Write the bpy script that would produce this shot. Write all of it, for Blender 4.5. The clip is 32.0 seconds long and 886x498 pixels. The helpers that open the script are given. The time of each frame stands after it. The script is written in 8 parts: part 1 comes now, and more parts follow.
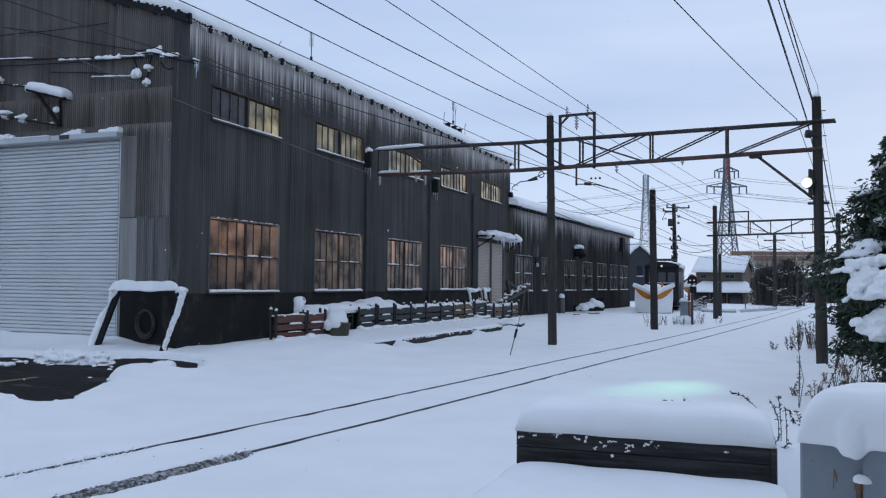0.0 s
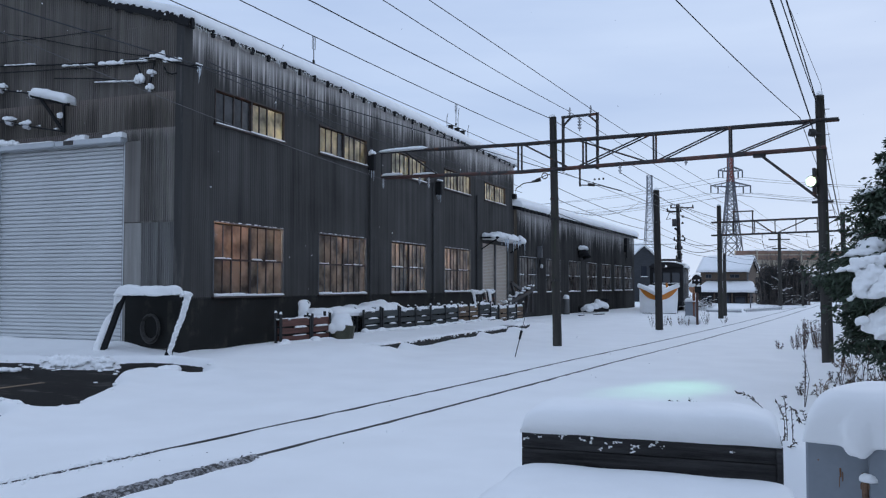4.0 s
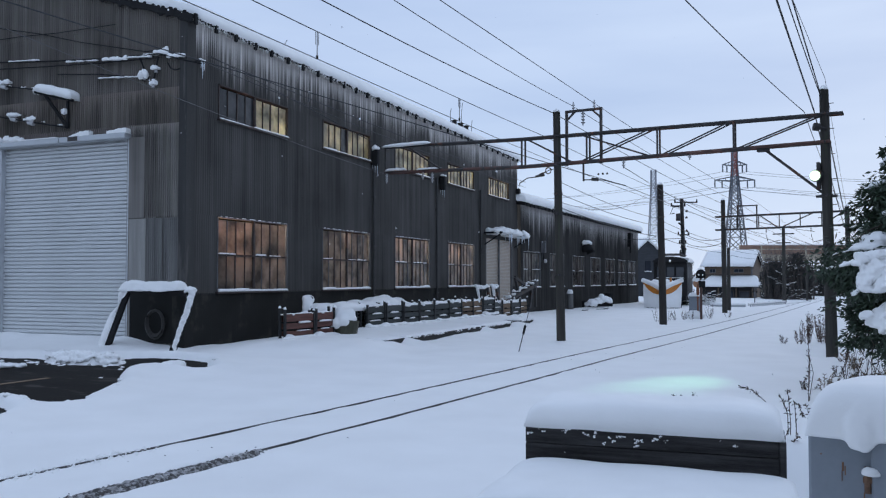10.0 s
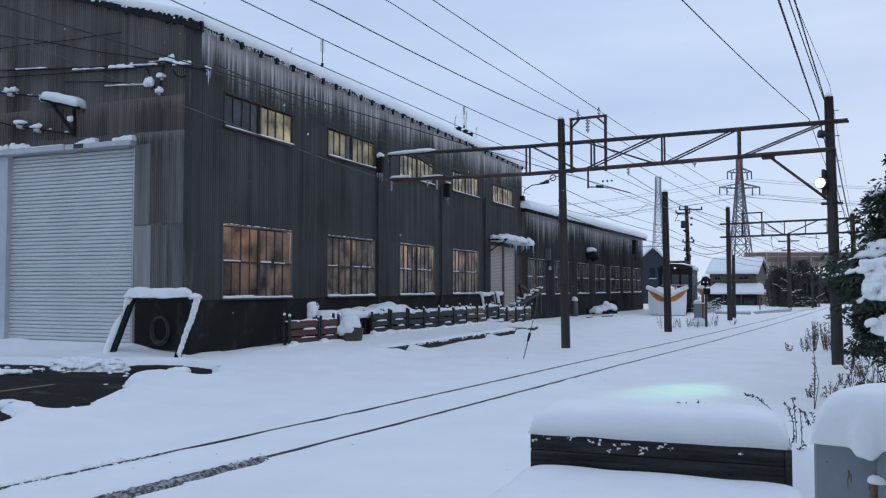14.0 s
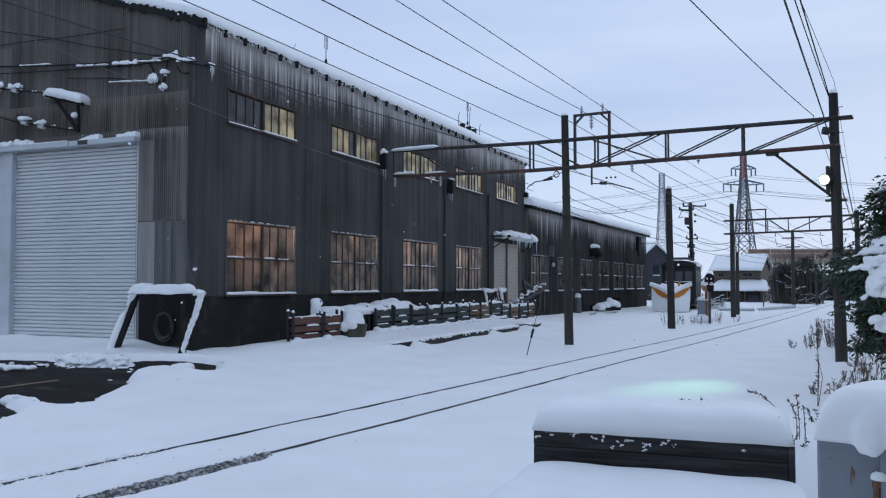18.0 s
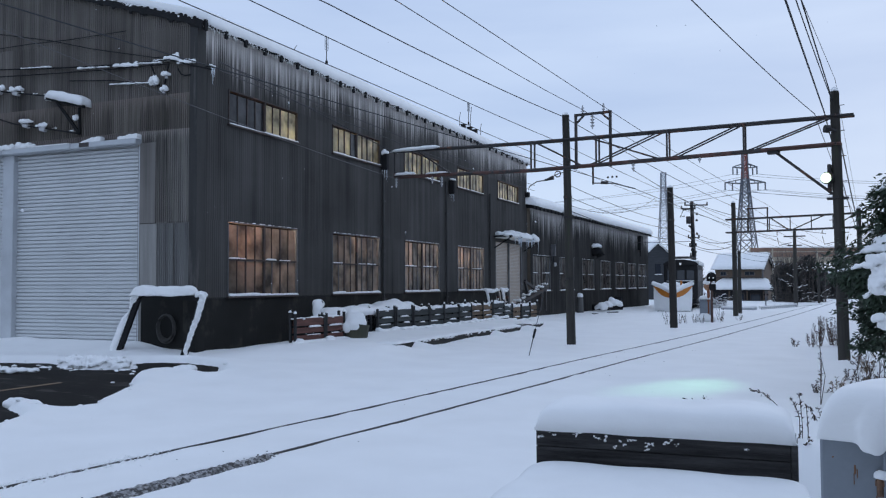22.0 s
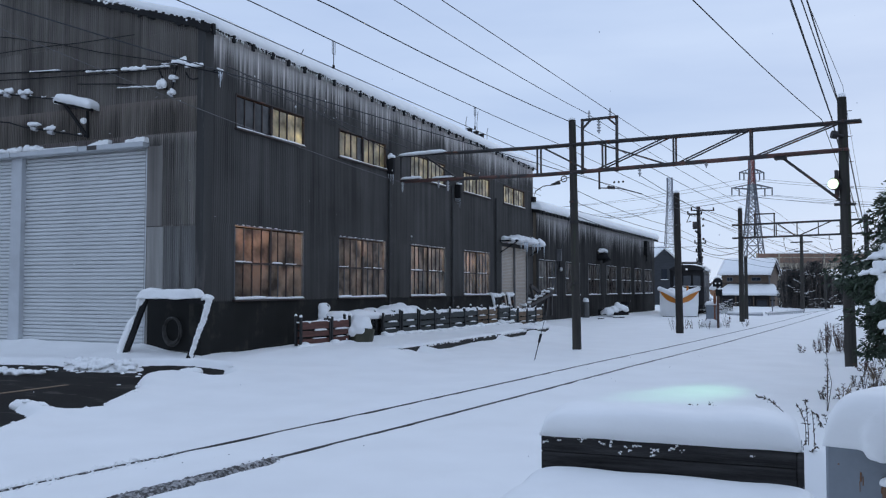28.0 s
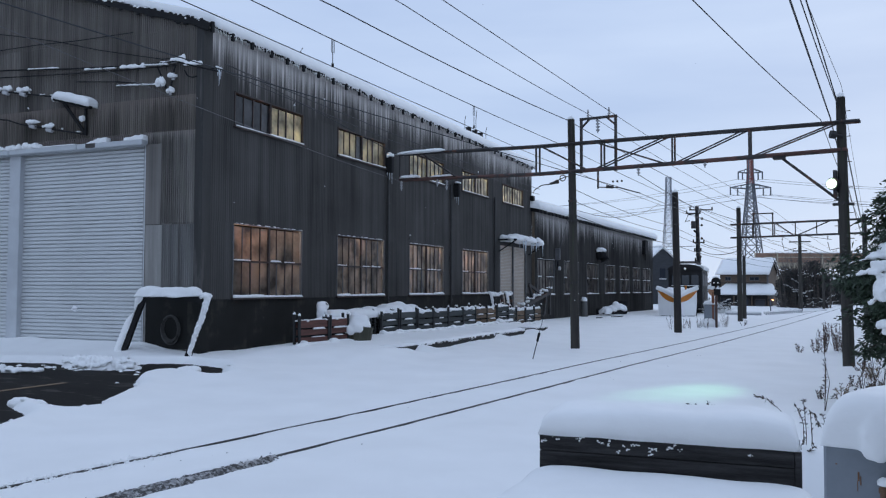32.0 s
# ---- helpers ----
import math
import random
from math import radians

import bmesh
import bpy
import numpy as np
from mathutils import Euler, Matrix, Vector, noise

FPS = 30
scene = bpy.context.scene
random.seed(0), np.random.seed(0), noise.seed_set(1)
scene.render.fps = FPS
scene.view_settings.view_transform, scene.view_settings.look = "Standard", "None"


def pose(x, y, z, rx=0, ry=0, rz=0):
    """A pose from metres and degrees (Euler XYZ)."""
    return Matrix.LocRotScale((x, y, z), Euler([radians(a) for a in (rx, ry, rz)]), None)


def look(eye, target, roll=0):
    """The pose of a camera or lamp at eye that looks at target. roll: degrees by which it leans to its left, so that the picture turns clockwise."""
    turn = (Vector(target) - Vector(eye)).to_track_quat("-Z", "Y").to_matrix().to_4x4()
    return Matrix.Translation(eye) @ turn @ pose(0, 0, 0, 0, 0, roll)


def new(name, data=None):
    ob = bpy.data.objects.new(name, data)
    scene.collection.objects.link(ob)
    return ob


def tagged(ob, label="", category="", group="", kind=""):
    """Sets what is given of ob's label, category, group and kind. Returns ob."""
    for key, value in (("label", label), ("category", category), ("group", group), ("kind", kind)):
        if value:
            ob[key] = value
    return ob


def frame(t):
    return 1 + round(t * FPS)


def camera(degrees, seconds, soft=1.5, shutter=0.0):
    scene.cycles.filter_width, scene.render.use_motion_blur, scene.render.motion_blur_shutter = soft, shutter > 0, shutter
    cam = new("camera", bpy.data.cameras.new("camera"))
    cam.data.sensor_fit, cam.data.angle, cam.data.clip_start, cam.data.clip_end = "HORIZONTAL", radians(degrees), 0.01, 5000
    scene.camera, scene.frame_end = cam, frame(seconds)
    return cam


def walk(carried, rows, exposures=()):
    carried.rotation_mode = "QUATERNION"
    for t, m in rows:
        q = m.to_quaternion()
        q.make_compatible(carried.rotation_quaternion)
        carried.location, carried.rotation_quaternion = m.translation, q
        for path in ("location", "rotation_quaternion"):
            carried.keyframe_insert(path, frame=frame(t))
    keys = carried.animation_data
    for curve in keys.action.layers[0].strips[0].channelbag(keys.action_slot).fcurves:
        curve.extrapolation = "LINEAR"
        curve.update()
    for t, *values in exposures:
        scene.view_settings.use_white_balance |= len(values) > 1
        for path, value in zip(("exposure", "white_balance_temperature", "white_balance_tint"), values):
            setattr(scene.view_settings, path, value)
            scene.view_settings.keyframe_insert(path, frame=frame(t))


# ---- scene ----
from collections import defaultdict

# ---- camera ----
cam = camera(55.19, 32.0, soft=1.2)
PATH = [
    (0, -0.013, 0.027, 1.749, 92.311, -0.527, 21.743),
    (0.5, -0.011, 0.027, 1.749, 92.318, -0.422, 21.797),
    (1, -0.009, 0.027, 1.749, 92.365, -0.300, 21.841),
    (1.5, -0.008, 0.027, 1.749, 92.458, -0.238, 21.857),
    (2, -0.009, 0.025, 1.750, 92.567, -0.212, 21.860),
    (2.5, -0.008, 0.024, 1.750, 92.615, -0.150, 21.868),
    (3, -0.007, 0.024, 1.749, 92.602, -0.090, 21.904),
    (3.5, -0.008, 0.024, 1.749, 92.581, -0.049, 21.965),
    (5.5, -0.009, 0.033, 1.749, 91.953, -0.001, 22.269),
    (6, -0.006, 0.034, 1.749, 91.954, 0.106, 22.250),
    (6.5, -0.004, 0.033, 1.749, 91.950, 0.155, 22.165),
    (7, -0.003, 0.030, 1.749, 91.965, 0.102, 22.154),
    (7.5, -0.004, 0.025, 1.749, 92.001, -0.001, 22.182),
    (8, -0.005, 0.022, 1.749, 92.043, -0.100, 22.196),
    (8.5, -0.004, 0.018, 1.749, 92.090, -0.118, 22.212),
    (9, -0.003, 0.014, 1.749, 92.114, -0.054, 22.246),
    (9.5, -0.003, 0.013, 1.749, 92.113, 0.012, 22.286),
    (10, -0.003, 0.012, 1.750, 92.117, 0.057, 22.295),
    (10.5, -0.002, 0.013, 1.750, 92.150, 0.072, 22.281),
    (11, -0.003, 0.014, 1.751, 92.180, 0.086, 22.275),
    (11.5, -0.003, 0.013, 1.750, 92.204, 0.076, 22.298),
    (12, -0.003, 0.013, 1.750, 92.237, 0.036, 22.339),
    (12.5, -0.002, 0.011, 1.751, 92.306, -0.009, 22.405),
    (13, -0.002, 0.008, 1.751, 92.408, -0.047, 22.501),
    (13.5, -0.002, 0.005, 1.750, 92.515, -0.052, 22.586),
    (14, -0.002, 0.002, 1.750, 92.592, 0.001, 22.597),
    (14.5, -0.001, -0.000, 1.752, 92.629, 0.089, 22.553),
    (16.5, 0.000, -0.005, 1.753, 92.809, 0.122, 22.710),
    (17, -0.001, -0.006, 1.753, 92.655, 0.001, 22.734),
    (17.5, -0.001, -0.006, 1.752, 92.453, -0.071, 22.779),
    (18, -0.001, -0.005, 1.750, 92.353, -0.067, 22.821),
    (18.5, -0.001, -0.003, 1.750, 92.332, 0.031, 22.869),
    (19, -0.000, -0.001, 1.750, 92.335, 0.092, 22.875),
    (19.5, -0.001, -0.002, 1.751, 92.355, 0.109, 22.849),
    (20, -0.001, -0.002, 1.751, 92.360, 0.126, 22.848),
    (20.5, 0.000, -0.001, 1.751, 92.346, 0.182, 22.884),
    (21, 0.000, -0.000, 1.751, 92.341, 0.236, 22.920),
    (21.5, -0.001, -0.001, 1.751, 92.351, 0.245, 22.944),
    (22, -0.000, -0.003, 1.751, 92.378, 0.252, 22.950),
    (22.5, 0.001, -0.005, 1.751, 92.404, 0.276, 22.943),
    (23, 0.001, -0.005, 1.751, 92.423, 0.292, 22.924),
    (23.5, 0.001, -0.005, 1.751, 92.447, 0.316, 22.895),
    (24, 0.001, -0.006, 1.751, 92.477, 0.340, 22.876),
    (24.5, 0.003, -0.008, 1.751, 92.520, 0.373, 22.899),
    (25, 0.003, -0.008, 1.752, 92.598, 0.366, 22.915),
    (25.5, 0.002, -0.006, 1.752, 92.726, 0.270, 22.903),
    (27.5, 0.001, -0.011, 1.755, 92.633, -0.100, 23.348),
    (28, 0.003, -0.011, 1.754, 92.659, -0.031, 23.336),
    (28.5, 0.004, -0.012, 1.754, 92.639, -0.036, 23.308),
    (29, 0.004, -0.013, 1.754, 92.619, -0.069, 23.280),
    (29.5, 0.003, -0.014, 1.753, 92.619, -0.100, 23.258),
    (30, 0.002, -0.014, 1.754, 92.606, -0.152, 23.263),
    (30.5, 0.001, -0.013, 1.755, 92.569, -0.193, 23.261),
    (31, 0.001, -0.013, 1.755, 92.554, -0.197, 23.235),
    (31.5, 0.002, -0.012, 1.755, 92.563, -0.187, 23.225),
    (32, 0.002, -0.014, 1.755, 92.576, -0.173, 23.230),
]
walk(cam, [(t, pose(x, y, z, rx, ry, rz)) for t, x, y, z, rx, ry, rz in PATH], exposures=[(0.0, 0.12), (32.0, 0.12)])

# ---- overcast winter dusk ----
world = bpy.data.worlds.new("overcast_dusk")
scene.world = world
world.use_nodes = True
wn, wl = world.node_tree.nodes, world.node_tree.links
wn.clear()
w_out = wn.new("ShaderNodeOutputWorld")
w_sky = wn.new("ShaderNodeTexSky")
w_sky.sky_type, w_sky.sun_disc = "NISHITA", False
w_sky.sun_elevation, w_sky.sun_rotation = radians(14), radians(10)
w_a, w_b, w_mix = wn.new("ShaderNodeBackground"), wn.new("ShaderNodeBackground"), wn.new("ShaderNodeMixShader")
w_a.inputs[1].default_value, w_b.inputs[1].default_value = 0.1, 1.0
w_co, w_map, w_noise, w_ramp = wn.new("ShaderNodeTexCoord"), wn.new("ShaderNodeMapping"), wn.new("ShaderNodeTexNoise"), wn.new("ShaderNodeValToRGB")
w_map.inputs["Scale"].default_value = (1.2, 1.2, 7.0)
w_noise.inputs["Scale"].default_value, w_noise.inputs["Detail"].default_value, w_noise.inputs["Roughness"].default_value = 1.5, 5.0, 0.5
w_ramp.color_ramp.elements[0].position, w_ramp.color_ramp.elements[1].position = 0.32, 0.72
w_ramp.color_ramp.elements[0].color = (0.405, 0.525, 0.77, 1)
w_ramp.color_ramp.elements[1].color = (0.54, 0.66, 0.88, 1)
# paler, faintly warm cloud towards the horizon
w_sep, w_hor, w_hmix = wn.new("ShaderNodeSeparateXYZ"), wn.new("ShaderNodeMapRange"), wn.new("ShaderNodeMix")
w_hor.inputs["From Min"].default_value, w_hor.inputs["From Max"].default_value = 0.0, 0.26
w_hor.inputs["To Min"].default_value, w_hor.inputs["To Max"].default_value = 0.75, 0.0
w_hmix.data_type = "RGBA"
w_hmix.inputs[7].default_value = (0.558, 0.69, 0.89, 1)
wl.new(w_co.outputs["Generated"], w_map.inputs["Vector"])
wl.new(w_map.outputs["Vector"], w_noise.inputs["Vector"])
wl.new(w_noise.outputs["Fac"], w_ramp.inputs["Fac"])
wl.new(w_co.outputs["Generated"], w_sep.inputs["Vector"])
wl.new(w_sep.outputs["Z"], w_hor.inputs["Value"])
wl.new(w_hor.outputs["Result"], w_hmix.inputs[0])
wl.new(w_ramp.outputs["Color"], w_hmix.inputs[6])
wl.new(w_hmix.outputs[2], w_b.inputs["Color"])
wl.new(w_sky.outputs["Color"], w_a.inputs["Color"])
w_mix.inputs[0].default_value = 0.975
wl.new(w_a.outputs[0], w_mix.inputs[1])
wl.new(w_b.outputs[0], w_mix.inputs[2])
wl.new(w_mix.outputs[0], w_out.inputs["Surface"])

sun = new("sun", bpy.data.lights.new("sun", "SUN"))
sun.data.energy, sun.data.angle, sun.data.color = 0.25, radians(40), (1.0, 0.97, 0.94)
sun.matrix_world = look((10, 60, 25), (0, 0, 0))
# ---- materials ----
def material(name, color, rough=0.7, metal=0.0, vary=0.25, scale=3.0, stretch=(1, 1, 1), bump=0.2, fine=40.0, spots=None, spot_level=0.62,
             spot_scale=1.5, per_object=0.0, island=False, spec=0.5, detail=6.0):
    """A surface with large blotches, fine grain, relief, and if given, spots of a second colour with edges of their own."""
    m = bpy.data.materials.new(name)
    m.use_nodes = True
    n, l = m.node_tree.nodes, m.node_tree.links
    b = n["Principled BSDF"]
    b.inputs["Roughness"].default_value, b.inputs["Metallic"].default_value = rough, metal
    b.inputs["Specular IOR Level"].default_value = spec
    co, mp = n.new("ShaderNodeTexCoord"), n.new("ShaderNodeMapping")
    mp.inputs["Scale"].default_value = stretch
    l.new(co.outputs["Object"], mp.inputs["Vector"])
    big, small = n.new("ShaderNodeTexNoise"), n.new("ShaderNodeTexNoise")
    big.inputs["Scale"].default_value, big.inputs["Detail"].default_value = scale, detail
    small.inputs["Scale"].default_value, small.inputs["Detail"].default_value = fine, 4.0
    l.new(mp.outputs[0], big.inputs["Vector"])
    l.new(mp.outputs[0], small.inputs["Vector"])
    mid = n.new("ShaderNodeMath")
    mid.operation = "MULTIPLY_ADD"
    l.new(small.outputs["Fac"], mid.inputs[0])
    mid.inputs[1].default_value = 0.35
    l.new(big.outputs["Fac"], mid.inputs[2])
    rng = n.new("ShaderNodeMapRange")
    rng.inputs["From Min"].default_value, rng.inputs["From Max"].default_value = 0.4, 0.95
    rng.inputs["To Min"].default_value, rng.inputs["To Max"].default_value = 1 - vary, 1 + vary
    l.new(mid.outputs[0], rng.inputs["Value"])
    value = rng.outputs["Result"]
    if per_object or island:
        src = n.new("ShaderNodeNewGeometry").outputs["Random Per Island"] if island else n.new("ShaderNodeObjectInfo").outputs["Random"]
        r2, mul = n.new("ShaderNodeMapRange"), n.new("ShaderNodeMath")
        r2.inputs["To Min"].default_value, r2.inputs["To Max"].default_value = 1 - (per_object or 0.2), 1 + (per_object or 0.2)
        l.new(src, r2.inputs["Value"])
        mul.operation = "MULTIPLY"
        l.new(value, mul.inputs[0])
        l.new(r2.outputs["Result"], mul.inputs[1])
        value = mul.outputs[0]
    hsv = n.new("ShaderNodeHueSaturation")
    hsv.inputs["Color"].default_value = (*color, 1)
    l.new(value, hsv.inputs["Value"])
    out = hsv.outputs["Color"]
    if spots:
        sn, ramp, mix = n.new("ShaderNodeTexNoise"), n.new("ShaderNodeValToRGB"), n.new("ShaderNodeMix")
        sn.inputs["Scale"].default_value, sn.inputs["Detail"].default_value = spot_scale, 8.0
        sn.inputs["Roughness"].default_value = 0.65
        l.new(mp.outputs[0], sn.inputs["Vector"])
        ramp.color_ramp.elements[0].position, ramp.color_ramp.elements[1].position = spot_level, spot_level + 0.06
        l.new(sn.outputs["Fac"], ramp.inputs["Fac"])
        mix.data_type = "RGBA"
        l.new(ramp.outputs["Color"], mix.inputs[0])
        l.new(out, mix.inputs[6])
        mix.inputs[7].default_value = (*spots, 1)
        out = mix.outputs[2]
    l.new(out, b.inputs["Base Color"])
    if bump:
        bp = n.new("ShaderNodeBump")
        bp.inputs["Strength"].default_value, bp.inputs["Distance"].default_value = bump, 0.02
        l.new(mid.outputs[0], bp.inputs["Height"])
        l.new(bp.outputs[0], b.inputs["Normal"])
    return m


def cladding(name, color, frost, top, depth, ribs=0.45, ends=99.0, spread=0.10, contrast=0.4):
    """Weathered dark cladding: soft vertical dirt streaks, and pale lime run-off that hangs down in uneven tongues from the height `top`."""
    m = bpy.data.materials.new(name)
    m.use_nodes = True
    n, l = m.node_tree.nodes, m.node_tree.links
    b = n["Principled BSDF"]
    b.inputs["Roughness"].default_value, b.inputs["Specular IOR Level"].default_value = 0.8, 0.15
    geo, sep = n.new("ShaderNodeNewGeometry"), n.new("ShaderNodeSeparateXYZ")
    l.new(geo.outputs["Position"], sep.inputs["Vector"])

    def grain(along, up, detail):
        mp, tx = n.new("ShaderNodeMapping"), n.new("ShaderNodeTexNoise")
        mp.inputs["Scale"].default_value = (along, along, up)
        tx.inputs["Scale"].default_value, tx.inputs["Detail"].default_value = 1.0, detail
        l.new(geo.outputs["Position"], mp.inputs["Vector"])
        l.new(mp.outputs[0], tx.inputs["Vector"])
        return tx.outputs["Fac"]

    def calc(op, a, b_, c=None):
        nd = n.new("ShaderNodeMath")
        nd.operation = op
        for i, v in enumerate((a, b_) if c is None else (a, b_, c)):
            if isinstance(v, (int, float)):
                nd.inputs[i].default_value = v
            else:
                l.new(v, nd.inputs[i])
        return nd.outputs[0]

    def span(v, a0, a1, b0, b1, soft=False):
        nd = n.new("ShaderNodeMapRange")
        if soft:
            nd.interpolation_type = "SMOOTHSTEP"
        for i, k in enumerate((a0, a1, b0, b1)):
            nd.inputs[i + 1].default_value = k
        l.new(v, nd.inputs[0])
        return nd.outputs[0]

    wide, streak, fine, blot, broad, hair = grain(1.1, 0.16, 4.0), grain(4.0, 0.15, 5.0), grain(11.0, 0.30, 3.0), grain(0.45, 0.6, 5.0), grain(0.55, 0.05, 3.0), grain(19.0, 0.30, 2.0)
    mixd = calc("MULTIPLY_ADD", fine, ribs, calc("MULTIPLY_ADD", blot, 0.7, calc("MULTIPLY_ADD", wide, 0.8, streak)))
    info = n.new("ShaderNodeObjectInfo")
    mid = (2.5 + ribs) / 2
    tone = calc("MULTIPLY", span(mixd, mid - 0.45, mid + 0.45, 1 - contrast, 1 + contrast), span(info.outputs["Random"], 0, 1, 1 - spread, 1 + spread))
    hsv = n.new("ShaderNodeHueSaturation")
    hsv.inputs["Color"].default_value = (*color, 1)
    l.new(tone, hsv.inputs["Value"])
    # run-off: how far below the eave it reaches follows broad and narrow streaks
    reach = calc("MAXIMUM", calc("MULTIPLY_ADD", calc("SUBTRACT", calc("MULTIPLY_ADD", hair, 0.8, streak), 0.9), depth * 0.9, calc("MULTIPLY_ADD", calc("SUBTRACT", broad, 0.5), depth * 1.5, depth * 0.68)), depth * 0.12)
    down = calc("DIVIDE", calc("SUBTRACT", top, sep.outputs["Z"]), reach)
    # nearly whole below the eave, parting into drips further down
    drip = calc("MULTIPLY", span(fine, 0.36, 0.60, 0.30, 1.1), span(hair, 0.40, 0.58, 0.12, 1.15))
    parted = span(down, 0.0, 0.55, 0.30, 1.0)
    wash = calc("MULTIPLY", span(down, 0.0, 1.0, 1.0, 0.0, True), calc("SUBTRACT", 1.0, calc("MULTIPLY", parted, calc("SUBTRACT", 1.0, drip))))
    wash = calc("MULTIPLY", wash, calc("LESS_THAN", sep.outputs["Z"], ends))
    mix = n.new("ShaderNodeMix")
    mix.data_type = "RGBA"
    l.new(wash, mix.inputs[0])
    l.new(hsv.outputs["Color"], mix.inputs[6])
    mix.inputs[7].default_value = (*frost, 1)
    l.new(mix.outputs[2], b.inputs["Base Color"])
    bp = n.new("ShaderNodeBump")
    bp.inputs["Strength"].default_value, bp.inputs["Distance"].default_value = 0.15, 0.02
    l.new(mixd, bp.inputs["Height"])
    l.new(bp.outputs[0], b.inputs["Normal"])
    return m


def snow_material(name, color, scale):
    m = bpy.data.materials.new(name)
    m.use_nodes = True
    n, l = m.node_tree.nodes, m.node_tree.links
    b = n["Principled BSDF"]
    b.inputs["Roughness"].default_value, b.inputs["Specular IOR Level"].default_value = 0.65, 0.25
    geo, a, c = n.new("ShaderNodeNewGeometry"), n.new("ShaderNodeTexNoise"), n.new("ShaderNodeTexNoise")
    a.inputs["Scale"].default_value, a.inputs["Detail"].default_value = scale, 6.0
    c.inputs["Scale"].default_value, c.inputs["Detail"].default_value = 60.0, 3.0
    l.new(geo.outputs["Position"], a.inputs["Vector"])
    l.new(geo.outputs["Position"], c.inputs["Vector"])
    ramp = n.new("ShaderNodeValToRGB")
    ramp.color_ramp.elements[0].position, ramp.color_ramp.elements[1].position = 0.3, 0.7
    ramp.color_ramp.elements[0].color = (*[v * 0.94 for v in color], 1)
    ramp.color_ramp.elements[1].color = (*color, 1)
    l.new(a.outputs["Fac"], ramp.inputs["Fac"])
    l.new(ramp.outputs["Color"], b.inputs["Base Color"])
    ad = n.new("ShaderNodeMath")
    ad.operation = "MULTIPLY_ADD"
    l.new(c.outputs["Fac"], ad.inputs[0])
    ad.inputs[1].default_value = 0.12
    l.new(a.outputs["Fac"], ad.inputs[2])
    bp = n.new("ShaderNodeBump")
    bp.inputs["Strength"].default_value, bp.inputs["Distance"].default_value = 0.35, 0.03
    l.new(ad.outputs[0], bp.inputs["Height"])
    l.new(bp.outputs[0], b.inputs["Normal"])
    return m


def glow_material(name, color, strength):
    m = bpy.data.materials.new(name)
    m.use_nodes = True
    b = m.node_tree.nodes["Principled BSDF"]
    b.inputs["Base Color"].default_value = (*color, 1)
    b.inputs["Emission Color"].default_value, b.inputs["Emission Strength"].default_value = (*color, 1), strength
    return m


def frosted_pane(name, color, gloss):
    """Dirty frosted glass: lets lamp light through softly and mirrors the sky a little."""
    m = bpy.data.materials.new(name)
    m.use_nodes = True
    n, l = m.node_tree.nodes, m.node_tree.links
    out = n["Material Output"]
    n.remove(n["Principled BSDF"])
    geo, noise_a, ramp, info, r2, hsv = n.new("ShaderNodeNewGeometry"), n.new("ShaderNodeTexNoise"), n.new("ShaderNodeValToRGB"), n.new("ShaderNodeObjectInfo"), n.new("ShaderNodeMapRange"), n.new("ShaderNodeHueSaturation")
    noise_a.inputs["Scale"].default_value, noise_a.inputs["Detail"].default_value = 1.6, 5.0
    smear = n.new("ShaderNodeMapping")
    smear.inputs["Scale"].default_value = (1.0, 0.9, 1.0)
    l.new(geo.outputs["Position"], smear.inputs["Vector"])
    l.new(smear.outputs[0], noise_a.inputs["Vector"])
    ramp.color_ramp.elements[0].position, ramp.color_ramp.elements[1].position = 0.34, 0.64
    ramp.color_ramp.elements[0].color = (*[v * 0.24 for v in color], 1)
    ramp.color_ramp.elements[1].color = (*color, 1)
    l.new(noise_a.outputs["Fac"], ramp.inputs["Fac"])
    r2.inputs["To Min"].default_value, r2.inputs["To Max"].default_value = 0.6, 1.25
    l.new(info.outputs["Random"], r2.inputs["Value"])
    l.new(r2.outputs["Result"], hsv.inputs["Value"])
    l.new(ramp.outputs["Color"], hsv.inputs["Color"])
    tr, df, gl, m1, m2, fr = n.new("ShaderNodeBsdfTranslucent"), n.new("ShaderNodeBsdfDiffuse"), n.new("ShaderNodeBsdfGlossy"), n.new("ShaderNodeMixShader"), n.new("ShaderNodeMixShader"), n.new("ShaderNodeFresnel")
    l.new(hsv.outputs["Color"], tr.inputs["Color"])
    l.new(hsv.outputs["Color"], df.inputs["Color"])
    gl.inputs["Roughness"].default_value = 0.22
    m1.inputs[0].default_value = 0.35
    l.new(tr.outputs[0], m1.inputs[1])
    l.new(df.outputs[0], m1.inputs[2])
    fr.inputs["IOR"].default_value = gloss
    l.new(fr.outputs[0], m2.inputs[0])
    l.new(m1.outputs[0], m2.inputs[1])
    l.new(gl.outputs[0], m2.inputs[2])
    l.new(m2.outputs[0], out.inputs["Surface"])
    return m


